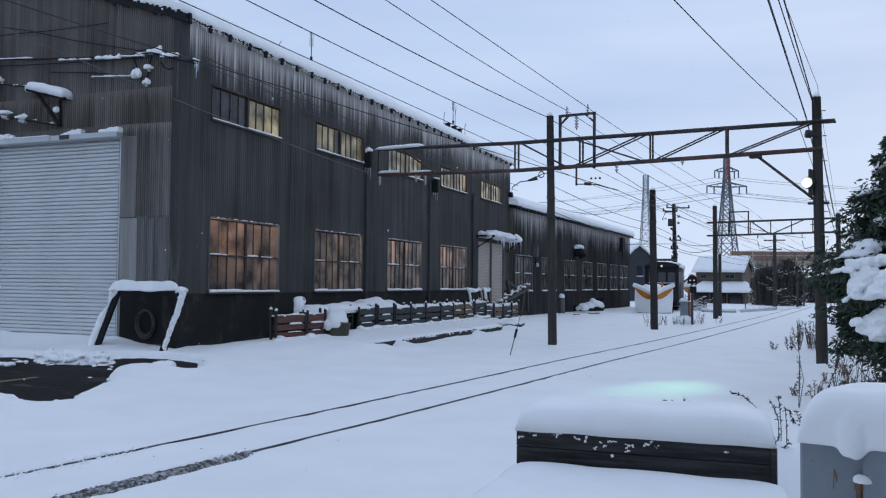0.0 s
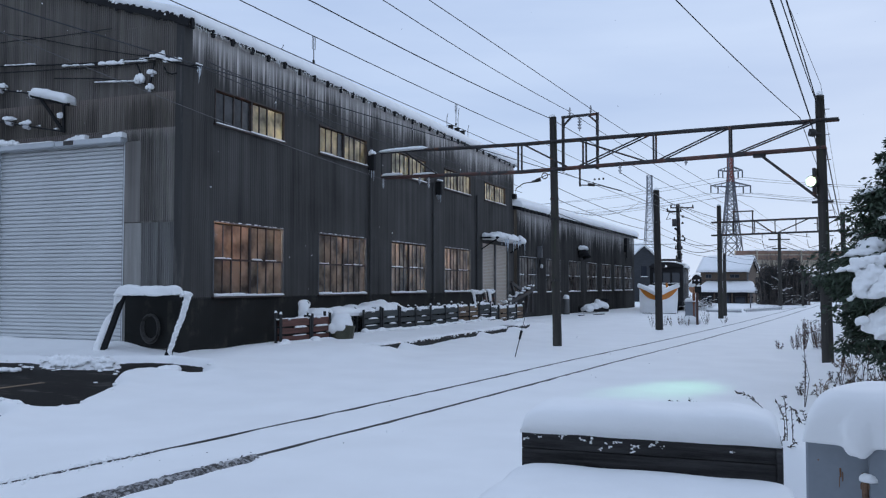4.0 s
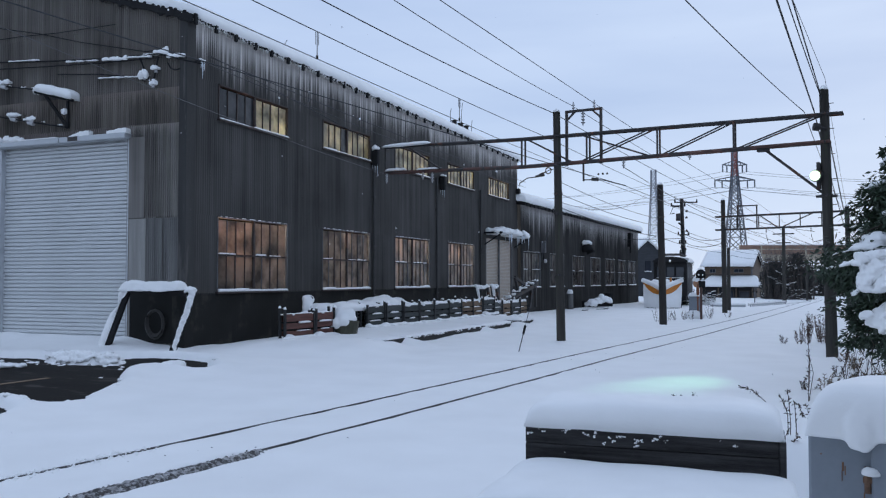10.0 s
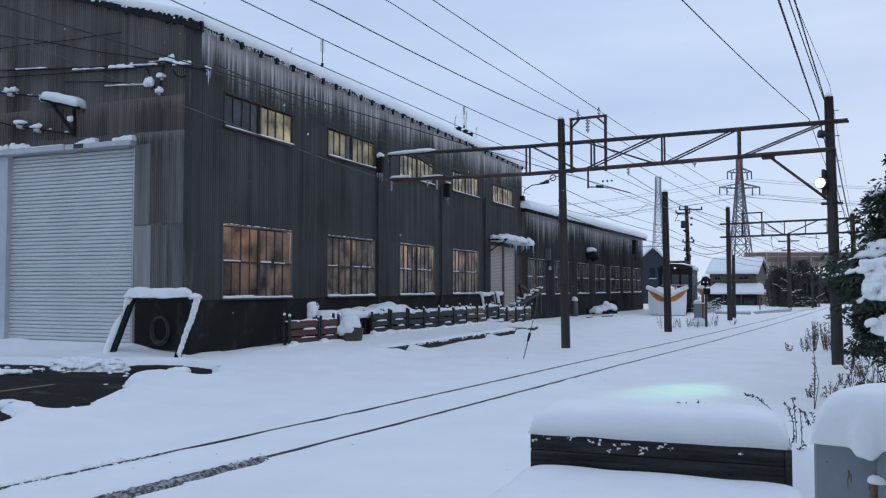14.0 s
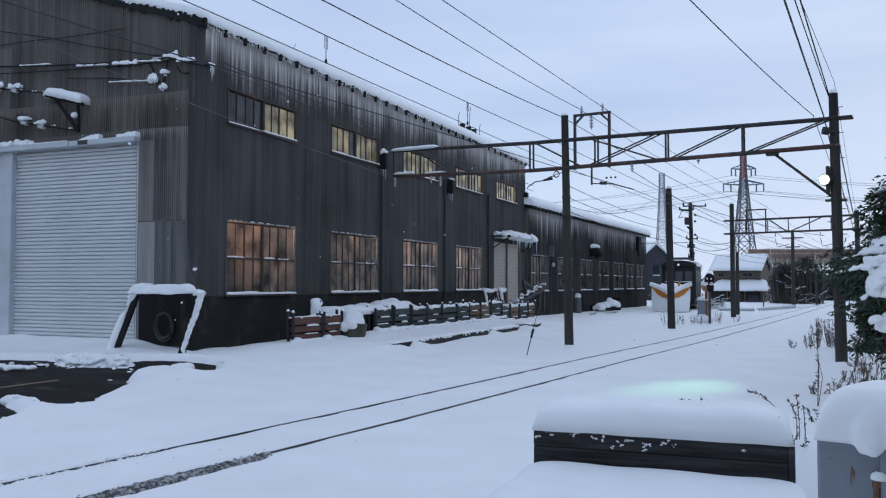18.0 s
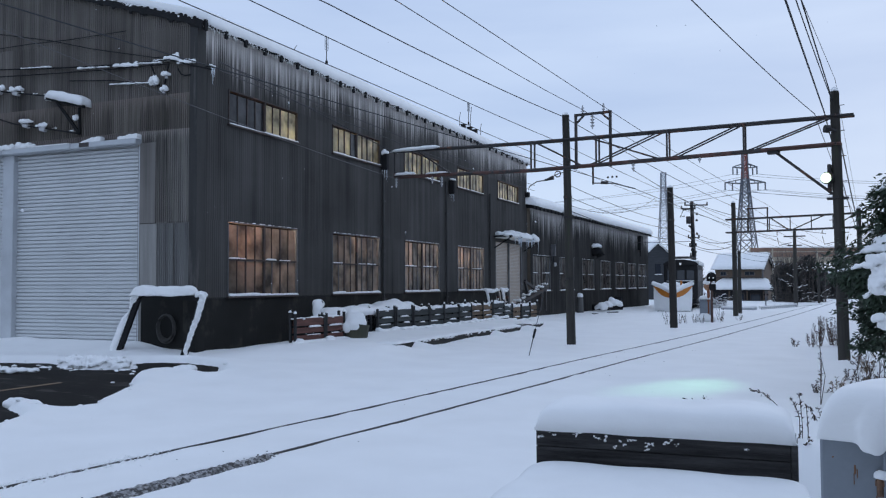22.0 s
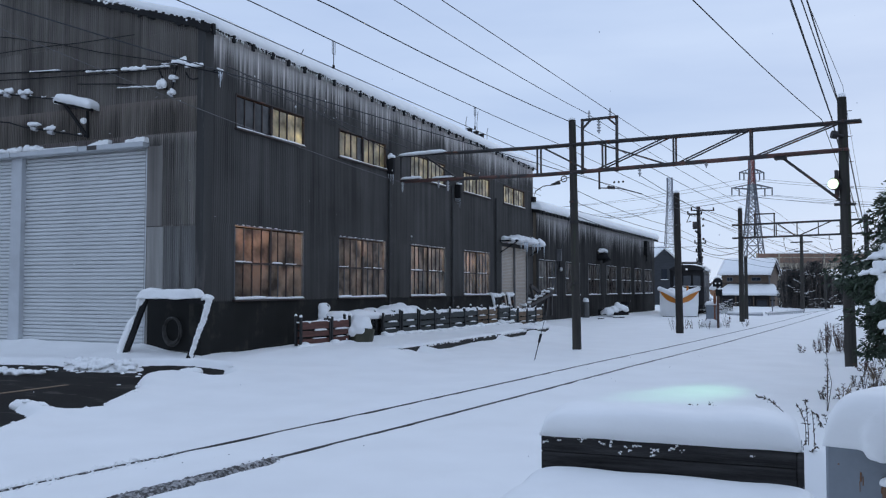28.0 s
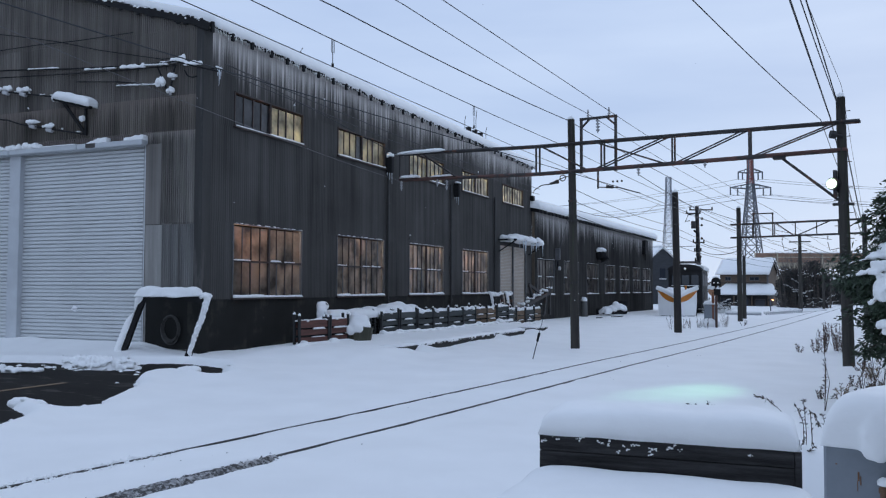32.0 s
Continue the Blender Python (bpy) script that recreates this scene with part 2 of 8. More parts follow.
SNOW = snow_material("snow", (0.93, 0.93, 0.92), 2.5)
GROUND_SNOW = snow_material("ground_snow", (0.93, 0.93, 0.92), 0.9)
ICE = material("ice", (0.72, 0.78, 0.84), 0.2, 0, 0.1, 6.0, bump=0.1)
WALL_SIDE = cladding("blackened_cladding", (0.064, 0.061, 0.058), (0.66, 0.615, 0.58), 8.5, 1.75, 0.12, 99.0, 0.08, 0.55)
WALL_LOW = cladding("blackened_cladding_low", (0.042, 0.0395, 0.037), (0.58, 0.545, 0.52), 6.1, 2.1, 0.35, 99.0, 0.08, 0.7)
WALL_FRONT = cladding("grey_cladding", (0.160, 0.146, 0.133), (0.20, 0.17, 0.16), 5.82, 0.8, 0.7, 5.82, 0.22, 0.55)
WALL_BAND = cladding("stained_cladding", (0.13, 0.116, 0.102), (0.24, 0.205, 0.185), 6.72, 1.0, 0.7, 6.73, 0.2, 0.55)
WALL_FOOT = material("tarred_plinth", (0.0135, 0.0138, 0.0130), 0.75, 0, 0.45, 0.9, spots=(0.032, 0.031, 0.026), spot_level=0.54, spot_scale=0.8, bump=0.3, spec=0.2)
WALL_CORNER = cladding("paler_grey_cladding", (0.20, 0.187, 0.172), (0.30, 0.27, 0.25), 5.82, 0.7, 0.7, 5.82, 0.2, 0.6)
DOWN_PIPE = material("sooty_pipe_paint", (0.040, 0.039, 0.038), 0.7, 0, 0.4, 2.0, spots=(0.07, 0.06, 0.055), spot_level=0.6)
CORNER_TRIM = material("blackened_trim", (0.030, 0.029, 0.028), 0.75, 0, 0.5, 1.5, (2, 2, 0.25), 0.2, spots=(0.075, 0.07, 0.066), spot_level=0.60, spot_scale=1.2)
GABLE_FLAT = cladding("flat_gable_sheet", (0.215, 0.20, 0.185), (0.2, 0.17, 0.16), 5.82, 0.5, 0.3, 5.82, 0.1, 0.5)
PALE_SHEET = material("pale_galvanised_sheet", (0.26, 0.25, 0.235), 0.6, 0.1, 0.45, 1.2, (4, 4, 0.3))
WALL_PALE = material("galvanised_cladding", (0.13, 0.127, 0.122), 0.65, 0.1, 0.5, 1.2, (4, 4, 0.3), per_object=0.25)
INNER = material("inner_wall", (0.16, 0.13, 0.10), 0.9, 0, 0.3, 0.6)
SHUTTER = material("shutter_paint", (0.60, 0.615, 0.62), 0.45, 0.15, 0.06, 0.7, (1, 1, 3), bump=0.05)
TRIM = material("pale_trim", (0.50, 0.52, 0.54), 0.5, 0.1, 0.12, 2.0)
DARK_WOOD = material("creosoted_wood", (0.030, 0.026, 0.023), 0.85, 0, 0.45, 3.0, (8, 8, 0.6), 0.5)
POLE_WOOD = material("pole_concrete", (0.042, 0.038, 0.033), 0.85, 0, 0.4, 2.5, (6, 6, 0.5), 0.4, spots=(0.04, 0.045, 0.028), spot_level=0.56)
PLANK = material("black_plank", (0.044, 0.042, 0.042), 0.85, 0, 0.85, 3.0, (0.5, 8, 8), 0.9, spec=0.15, spots=(0.10, 0.10, 0.10), spot_level=0.68, spot_scale=3.0)
STEEL = material("rusty_steel", (0.065, 0.058, 0.056), 0.6, 0.4, 0.4, 3.0, spots=(0.11, 0.05, 0.03), spot_level=0.6)
BLACK = material("black_iron", (0.016, 0.016, 0.017), 0.8, 0.0, 0.3, 5.0, spec=0.2)
RAIL = material("rail_steel", (0.026, 0.024, 0.023), 0.6, 0.3, 0.35, 3.0)
ASPHALT = material("wet_asphalt", (0.012, 0.0103, 0.0092), 0.72, 0, 0.4, 0.8, fine=60.0, spots=(0.06, 0.054, 0.05), spot_level=0.57, spot_scale=2.2, spec=0.1, stretch=(0.5, 1.6, 1))
GREY_BOX = material("grey_cabinet_paint", (0.21, 0.235, 0.265), 0.45, 0.1, 0.12, 4.0, bump=0.08, spots=(0.22, 0.11, 0.05), spot_level=0.73, spot_scale=6.0)
PORCELAIN = material("porcelain", (0.45, 0.45, 0.46), 0.25, 0, 0.08, 5.0, bump=0)
WIRE = material("wire", (0.035, 0.037, 0.042), 0.6, 0.3, 0.1, 2.0, bump=0)
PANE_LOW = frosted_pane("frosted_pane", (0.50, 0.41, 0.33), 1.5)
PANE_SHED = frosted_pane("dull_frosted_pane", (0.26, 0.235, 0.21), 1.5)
# upper panes: lit or unlit is put into the glass colour, yellow against grey
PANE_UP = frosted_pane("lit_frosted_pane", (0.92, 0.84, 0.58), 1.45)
PANE_UNLIT = frosted_pane("unlit_frosted_pane", (0.10, 0.10, 0.105), 1.5)
SASH = material("dark_sash", (0.050, 0.036, 0.032), 0.7, 0.0, 0.4, 4.0, spots=(0.12, 0.06, 0.045), spot_level=0.58)
PALE_SASH = material("pale_sash", (0.12, 0.12, 0.125), 0.6, 0.0, 0.3, 4.0)
LAMP_GLASS = glow_material("lit_lamp_glass", (0.72, 1.0, 0.70), 1.8)
# ---- mesh helpers ----
def mesh_of(bm, name, mat, smooth=False):
    me = bpy.data.meshes.new(name)
    bm.normal_update()
    if smooth:
        for f in bm.faces:
            f.smooth = True
    bm.to_mesh(me)
    bm.free()
    me.materials.append(mat)
    return me


def part(name, bm, mat, parent, label="", smooth=False):
    """Links a bmesh as one mesh object under a thing or a part."""
    ob = new(name, mesh_of(bm, name, mat, smooth))
    ob.parent = parent
    if label:
        ob["label"] = label
    return ob


def piece(name, me, parent, m):
    """One more object on shared mesh data."""
    ob = new(name, me)
    ob.parent = parent
    ob.matrix_basis = m
    return ob


def thing(name, m, label, category, group="", kind=""):
    ob = new(name)
    ob.matrix_basis = m
    ob.empty_display_size = 0.2
    return tagged(ob, label, category, group, kind)


def solo(name, bm, mat, label, category, group="", kind="", m=None, smooth=False):
    ob = new(name, mesh_of(bm, name, mat, smooth))
    if m is not None:
        ob.matrix_basis = m
    return tagged(ob, label, category, group, kind)


def B():
    return bmesh.new()


def box(bm, x0, x1, y0, y1, z0, z1, bevel=0.0, m=None):
    vs = [bm.verts.new((x, y, z)) for x in (x0, x1) for y in (y0, y1) for z in (z0, z1)]
    fs = [bm.faces.new([vs[i] for i in q]) for q in ((0, 1, 3, 2), (4, 6, 7, 5), (0, 4, 5, 1), (2, 3, 7, 6), (0, 2, 6, 4), (1, 5, 7, 3))]
    if bevel:
        r = bmesh.ops.bevel(bm, geom=list({e for f in fs for e in f.edges}), offset=bevel, segments=1, affect="EDGES", profile=0.5)
        vs = list({v for v in r["verts"]} | {v for v in vs if v.is_valid})
    if m is not None:
        for v in vs:
            v.co = m @ v.co
    return bm


def tube(bm, pts, r, sides=8, r_end=None, caps=True):
    """A round bar along points, tapering from r to r_end."""
    pts = [Vector(p) for p in pts]
    r_end = r if r_end is None else r_end
    rings = []
    for i, p in enumerate(pts):
        d = (pts[min(i + 1, len(pts) - 1)] - pts[max(i - 1, 0)]).normalized()
        up = Vector((0, 0, 1)) if abs(d.z) < 0.9 else Vector((1, 0, 0))
        a = d.cross(up).normalized()
        b = d.cross(a)
        k = r + (r_end - r) * i / max(1, len(pts) - 1)
        rings.append([bm.verts.new(p + a * (k * math.cos(2 * math.pi * j / sides)) + b * (k * math.sin(2 * math.pi * j / sides))) for j in range(sides)])
    for u, v in zip(rings, rings[1:]):
        for j in range(sides):
            bm.faces.new((u[j], u[(j + 1) % sides], v[(j + 1) % sides], v[j]))
    if caps:
        bm.faces.new(rings[0])
        bm.faces.new(rings[-1][::-1])
    return bm


def beam(bm, p, q, w, h):
    """A square bar from p to q."""
    p, q = Vector(p), Vector(q)
    d = (q - p).normalized()
    up = Vector((0, 0, 1)) if abs(d.z) < 0.95 else Vector((0, 1, 0))
    a = d.cross(up).normalized() * (w / 2)
    b = a.cross(d).normalized() * (h / 2)
    u = [bm.verts.new(p + s * a + t * b) for s, t in ((-1, -1), (1, -1), (1, 1), (-1, 1))]
    v = [bm.verts.new(q + s * a + t * b) for s, t in ((-1, -1), (1, -1), (1, 1), (-1, 1))]
    for j in range(4):
        bm.faces.new((u[j], u[(j + 1) % 4], v[(j + 1) % 4], v[j]))
    bm.faces.new(u[::-1])
    bm.faces.new(v)
    return bm


def snow_heap(bm, x0, x1, y0, y1, z, h, seed=0, over=0.03, nx=None, ny=None, sag=0.0, power=2.6, flat=0.45, uneven=1.0):
    """A cushion of snow on a flat top: swollen rim, flat-domed, uneven."""
    w, d = x1 - x0, y1 - y0
    nx, ny = nx or max(4, min(28, int(w / 0.08))), ny or max(4, min(28, int(d / 0.08)))
    top, low = {}, {}
    for i in range(nx + 1):
        for j in range(ny + 1):
            u, v = 2 * i / nx - 1, 2 * j / ny - 1
            edge = max(0.0, 1 - abs(u) ** (power * max(1, w / d) ** 0.6)) ** flat * max(0.0, 1 - abs(v) ** (power * max(1, d / w) ** 0.6)) ** flat
            x, y = x0 + w * i / nx, y0 + d * j / ny
            k = noise.noise((x * 2.3 + seed * 7.1, y * 2.3, seed * 3.7)) * 0.22 + noise.noise((x * 6 + seed, y * 6, 4.4)) * 0.06
            out = over * (0.6 + 0.8 * noise.noise((x * 3, y * 3, seed + 9.0)))
            px, py = x + out * u * (abs(u) > 0.8), y + out * v * (abs(v) > 0.8)
            rim = edge < 0.02
            zz = z + h * edge * (1 + k * uneven) - (sag * (0.5 + noise.noise((x * 4, y * 4, seed + 2.0))) if rim else 0)
            top[i, j] = bm.verts.new((px, py, zz))
    for i in range(nx):
        for j in range(ny):
            bm.faces.new((top[i, j], top[i + 1, j], top[i + 1, j + 1], top[i, j + 1]))
    # closed underside
    ring = [top[i, 0] for i in range(nx + 1)] + [top[nx, j] for j in range(1, ny + 1)] + [top[i, ny] for i in range(nx - 1, -1, -1)] + [top[0, j] for j in range(ny - 1, 0, -1)]
    c = bm.verts.new(((x0 + x1) / 2, (y0 + y1) / 2, z - 0.005))
    for a, b in zip(ring, ring[1:] + ring[:1]):
        bm.faces.new((b, a, c))
    return bm


def lump(bm, x, y, z, rx, ry, rz, seed=0, cut=-0.35, rings=7, sides=10):
    """A rounded clod of snow, uneven, flat below."""
    c = []
    for i in range(rings + 1):
        ph = math.pi / 2 - (math.pi / 2 - math.asin(cut)) * i / rings
        row = []
        for j in range(sides):
            a = 2 * math.pi * j / sides
            d = Vector((math.cos(ph) * math.cos(a), math.cos(ph) * math.sin(a), math.sin(ph)))
            k = 1 + 0.25 * noise.noise(d * 1.7 + Vector((seed * 5.3, seed, 0)))
            row.append(bm.verts.new((x + d.x * rx * k, y + d.y * ry * k, z + d.z * rz * k)))
        c.append(row)
    for u, v in zip(c, c[1:]):
        for j in range(sides):
            bm.faces.new((v[j], v[(j + 1) % sides], u[(j + 1) % sides], u[j]))
    bm.faces.new(c[-1][::-1])
    return bm


def melt(ob, voxel=0.03, rough=0.0, grain=0.13):
    """Runs overlapping clods together into one soft body of snow."""
    mod = ob.modifiers.new("melt", "REMESH")
    mod.mode, mod.voxel_size, mod.use_smooth_shade = "VOXEL", voxel, True
    soft = ob.modifiers.new("soften", "SMOOTH")
    soft.factor, soft.iterations = 0.5, 3
    if rough:
        tex = bpy.data.textures.new("clods", "CLOUDS")
        tex.noise_scale, tex.noise_depth = grain, 3
        mod = ob.modifiers.new("clods", "DISPLACE")
        mod.texture, mod.strength, mod.mid_level, mod.texture_coords = tex, rough, 0.5, "LOCAL"
    return ob


def clump(parent, x, y, z, w, d, h, seed, voxel=0.018, rough=0.04, name="snow_clump", n=12):
    """A torn, uneven clot of snow about w by d by h sitting at z."""
    rnd = random.Random(int(seed * 97) + 5)
    bm = B()
    for k in range(n):
        a, b = rnd.uniform(-0.5, 0.5), rnd.uniform(-0.5, 0.5)
        s = rnd.uniform(0.22, 0.42)
        lump(bm, x + a * w, y + b * d, z + h * 0.25 * (1 - 2.6 * a * a) * rnd.uniform(0.2, 1.2), s * max(w * 0.55, h * 0.6), s * d, s * h * rnd.uniform(0.8, 1.5), k + seed, -0.7, 5, 8)
    return melt(part(name, bm, SNOW, parent, smooth=True), voxel, rough)


def icicle(bm, x, y, z, length, r):
    return tube(bm, [(x, y, z), (x + r * 0.3, y, z - length * 0.5), (x, y, z - length)], r, 5, r * 0.1)


def corrugated(bm, u0, u1, z0, z1, pitch=0.09, amp=0.013, per=4, sharp=False):
    """A wavy sheet in the plane y = 0 from u0 to u1 along x, facing -y."""
    per = 6 if sharp else per
    n = max(2, round((u1 - u0) / pitch)) * per
    rows = []
    for i in range(n + 1):
        x = u0 + (u1 - u0) * i / n
        y = -amp * math.cos(2 * math.pi * i / per)
        if sharp:
            y = -amp * (0.0 if i % per in (2, 3, 4) else 1.6)
        rows.append((bm.verts.new((x, y, z0)), bm.verts.new((x, y, z1))))
    for a, b in zip(rows, rows[1:]):
        bm.faces.new((a[0], b[0], b[1], a[1])).smooth = not sharp
    return bm


def fall(y):
    """The line's gentle fall away from the crossing."""
    return -0.004 * max(0.0, min(y, 130.0) - 12.0)
# ---- ground: one snow sheet laid out along the line ----
TRACK_TURN = radians(-7.66)
ALONG, ACROSS = Vector((math.sin(-TRACK_TURN), math.cos(-TRACK_TURN), 0)), Vector((math.cos(-TRACK_TURN), -math.sin(-TRACK_TURN), 0))
TRACK0 = Vector((-6.56, 0, 0))      # between the rails, abreast of the camera
RAIL_U = {-1: -0.565, 1: 0.495}      # the rails, from the line's middle


def on_line(u, v, z=0.0):
    """World place u metres right of the track's middle and v metres along it."""
    p = TRACK0 + ACROSS * u + ALONG * v
    return Vector((p.x, p.y, z))


BEND = ((11.0, 0.0), (15.0, -0.13), (20.0, -0.33), (26.0, -0.46), (30.0, -0.58), (35.0, -0.78), (42.0, -1.06), (54.0, -1.62), (69.0, -2.40), (2500.0, -131.0))


def line_bend(v):
    """How far the rails have swung towards the sheds at v metres along."""
    for (a, p), (b, q) in zip(BEND, BEND[1:]):
        if v < b:
            return p + (q - p) * max(0.0, (v - a) / (b - a))
    return BEND[-1][1]


# the ploughed yard before the shutters, as corners of its edge
YARD = [(-40, 13.2), (-19, 14.4), (-17.4, 14.62), (-16.4, 14.8), (-15.2, 14.2), (-14.1, 13.95), (-13.5, 14.5), (-14.5, 15.5), (-13.85, 15.85), (-13.3, 15.95), (-12.1, 15.6), (-10.72, 13.88), (-10.67, 13.59), (-11.44, 13.92), (-12.06, 13.97), (-12.30, 13.49), (-12.06, 12.92), (-10.81, 11.48),
        (-10.29, 10.62), (-10.00, 9.95), (-9.67, 9.47), (-9.76, 9.19), (-10.19, 9.19), (-10.86, 9.52), (-11.20, 9.33), (-10.05, 8.61), (-9.67, 8.13), (-9.19, 7.27), (-12.0, 4.5), (-40, -6)]


def yard_distance(x, y):
    """Metres to the yard's edge, negative inside."""
    best, inside = 1e9, False
    for (ax, ay), (bx, by) in zip(YARD, YARD[1:] + YARD[:1]):
        dx, dy = bx - ax, by - ay
        t = max(0.0, min(1.0, ((x - ax) * dx + (y - ay) * dy) / (dx * dx + dy * dy)))
        best = min(best, math.hypot(x - ax - t * dx, y - ay - t * dy))
        if (ay > y) != (by > y) and x < (bx - ax) * (y - ay) / (by - ay) + ax:
            inside = not inside
    return -best if inside else best


def bump_at(x, y, cx, cy, r, h):
    d2 = ((x - cx) ** 2 + (y - cy) ** 2) / (r * r)
    return h * math.exp(-d2) if d2 < 9 else 0.0


KERB_BARE = ((20.1, 21.0), (21.4, 27.3), (27.75, 30.6), (32.0, 33.5))


def kerb_bare(y):
    """Where the wind has left the kerb's face free of snow."""
    return any(a < y < b for a, b in KERB_BARE)


def snow_height(x, y):
    p = Vector((x, y, 0)) - TRACK0
    u, v = p.dot(ACROSS), p.dot(ALONG)
    if -40 < u < 20 and v < 180:
        u -= line_bend(v) * max(0.0, min(1.0, (14 - abs(u)) / 8))
    z = fall(y) - 0.005
    far = max(0.0, min(1.0, (60 - v) / 40)) if v > 20 else 1.0
    z += 0.006 * noise.noise((x * 4.1, y * 4.1, 7.0)) + 0.004 * noise.noise((x * 9.0, y * 9.0, 2.0))
    z += (0.05 * noise.noise((x * 0.35, y * 0.35, 1.0)) + 0.02 * noise.noise((x * 1.3, y * 1.3, 5.0))) * (0.4 + 0.6 * far)
    # banked beside the line on the shed's side and towards the trees
    if u < -4.5:
        z += 0.06 * min(1.0, (-4.5 - u) / 2.0)
    if u > 4.5:
        z += 0.35 * min(1.0, (u - 4.5) / 4.0) * min(1.0, max(0.0, v - 2) / 8)
    # flattened between the rails
    if abs(u) < 1.4:
        w = max(0.0, min(1.0, (1.4 - abs(u)) / 0.5))
        z = z * (1 - w) + (fall(y) + 0.006 + 0.010 * noise.noise((x * 2.1, y * 2.1, 8.0))) * w
    for s in (-1, 1):
        g = abs(u - RAIL_U[s])
        rough = noise.noise((v * 2.2, s * 3.0, 0.5)) * 0.5 + noise.noise((v * 7.5, s * 9.0, 2.5)) * 0.5
        if s > 0 and v < 7.4:
            wide = 0.11 + 0.06 * rough
            deep = 0.10 + 0.09 * noise.noise((x * 9, y * 9, 3.0))
        elif v < 6.6:
            wide, deep = 0.04 + 0.02 * rough, 0.06 + 0.04 * rough
            if -0.004 < u - RAIL_U[s] < 0.055:
                z = fall(y) + 0.009 + 0.014 * noise.noise((x * 16, y * 16, 1.0))
                continue
        else:
            wide, deep = 0.036 + 0.010 * rough, 0.09
            if s < 0 and u > RAIL_U[s] + 0.02:
                continue
        if s > 0 and v > 7.4 and u > RAIL_U[1] + 0.008:
            continue
        if g < wide * 1.6:
            z -= deep * max(0.0, min(1.0, (wide * 1.6 - g) / (wide * 0.8)))
    # the cleared yard: snow thins out to wet asphalt, its rim heaped and crumbled
    if x < -7.5 and y < 19:
        torn = max(0.0, min(1.0, (y - 13.0) / 1.0)) if x < -12.6 else 0.0
        d = yard_distance(x, y) + (0.06 + 0.10 * torn) * noise.noise((x * 1.6, y * 1.6, 3.0)) + 0.10 * torn * noise.noise((x * 5, y * 5, 6.0))
        if d < 1.6:
            k = max(0.0, min(1.0, d / 0.24))
            k = math.sqrt(1 - (1 - k) ** 2)
            z = (-0.16) * (1 - k) + (z + 0.055 * math.exp(-((d - 0.25) / 0.3) ** 2)) * k
    # the buried platform beside the depot
    if -14.6 < x < -8.7 and 17 < y < 37:
        step = max(0.0, min(1.0, (-10.0 - x) / 0.15)) if kerb_bare(y) else max(0.0, min(1.0, (-8.7 - x) / 1.2))
        if kerb_bare(y) and x > -9.9:
            z += 0.035 * max(0.0, min(1.0, (-8.7 - x) / 0.9)) * (1 + 0.5 * noise.noise((x * 3, y * 2.2, 9.0)))
        z += 0.19 * (1 - 0.8 * max(0.0, min(1.0, (-12.6 - x) / 1.2))) * step * max(0.0, min(1.0, (y - 17) / 1.5)) * max(0.0, min(1.0, (37 - y) / 1.5))
    z += bump_at(x, y, 0.0, 7.2, 0.42, 0.5)
    z += bump_at(x, y, -1.95, 4.75, 0.55, 0.40)
    z += bump_at(x, y, 0.95, 23.4, 1.1, -0.26)
    # drifted up against the shutters
    if x < -14.0 and 15.6 < y < 18.5:
        z += 0.27 * max(0.0, min(1.0, (y - 15.9) / 1.5)) ** 1.5 * min(1.0, (-14.0 - x) / 1.8) * (0.9 + 0.4 * noise.noise((x * 0.9, y * 0.9, 3.0)))
    # heaped against the long wall and the clutter
    if -14.6 < x < -9 and 17 < y < 46:
        z += 0.10 * math.exp(-((x + 12.6) / 0.9) ** 2) * max(0.0, min(1.0, (y - 21) / 3)) * (0.8 + 0.6 * noise.noise((x * 0.8, y * 0.5, 2.0)))
    return z


def strip(edges):
    out = []
    for a, b, step in edges:
        n = max(1, round((b - a) / step))
        out += [a + (b - a) * i / n for i in range(n)]
    return out + [edges[-1][1]]


US = strip([(-1500, -300, 300), (-300, -60, 40), (-60, -20, 5), (-20, -14, 0.6), (-14, -8, 0.14), (-8, -2.5, 0.075), (-2.5, -0.95, 0.16), (-0.95, -0.78, 0.06), (-0.78, -0.36, 0.022), (-0.36, 0.34, 0.12), (0.34, 0.76, 0.022), (0.76, 1.0, 0.06), (1.0, 12, 0.3), (12, 30, 2), (30, 90, 10), (90, 300, 40), (300, 1500, 300)])
VS = strip([(-120, -30, 30), (-30, -6, 4), (-6, 2.5, 0.6), (2.5, 17, 0.08), (17, 30, 0.25), (30, 60, 0.8), (60, 120, 4), (120, 400, 40), (400, 2400, 400)])
verts, faces = [], []
for v in VS:
    for u in US:
        p = on_line(u + line_bend(min(v, 180)) * max(0.0, min(1.0, (14 - abs(u)) / 8)), v)
        verts.append((p.x, p.y, snow_height(p.x, p.y)))
for j in range(len(VS) - 1):
    for i in range(len(US) - 1):
        a = j * len(US) + i
        faces.append((a, a + 1, a + 1 + len(US), a + len(US)))
me = bpy.data.meshes.new("ground")
me.from_pydata(verts, [], faces)
me.polygons.foreach_set("use_smooth", [True] * len(faces))
me.materials.append(GROUND_SNOW)
tagged(new("ground", me), "smooth undisturbed snow over the railway yard", "snow ground", kind="structure")

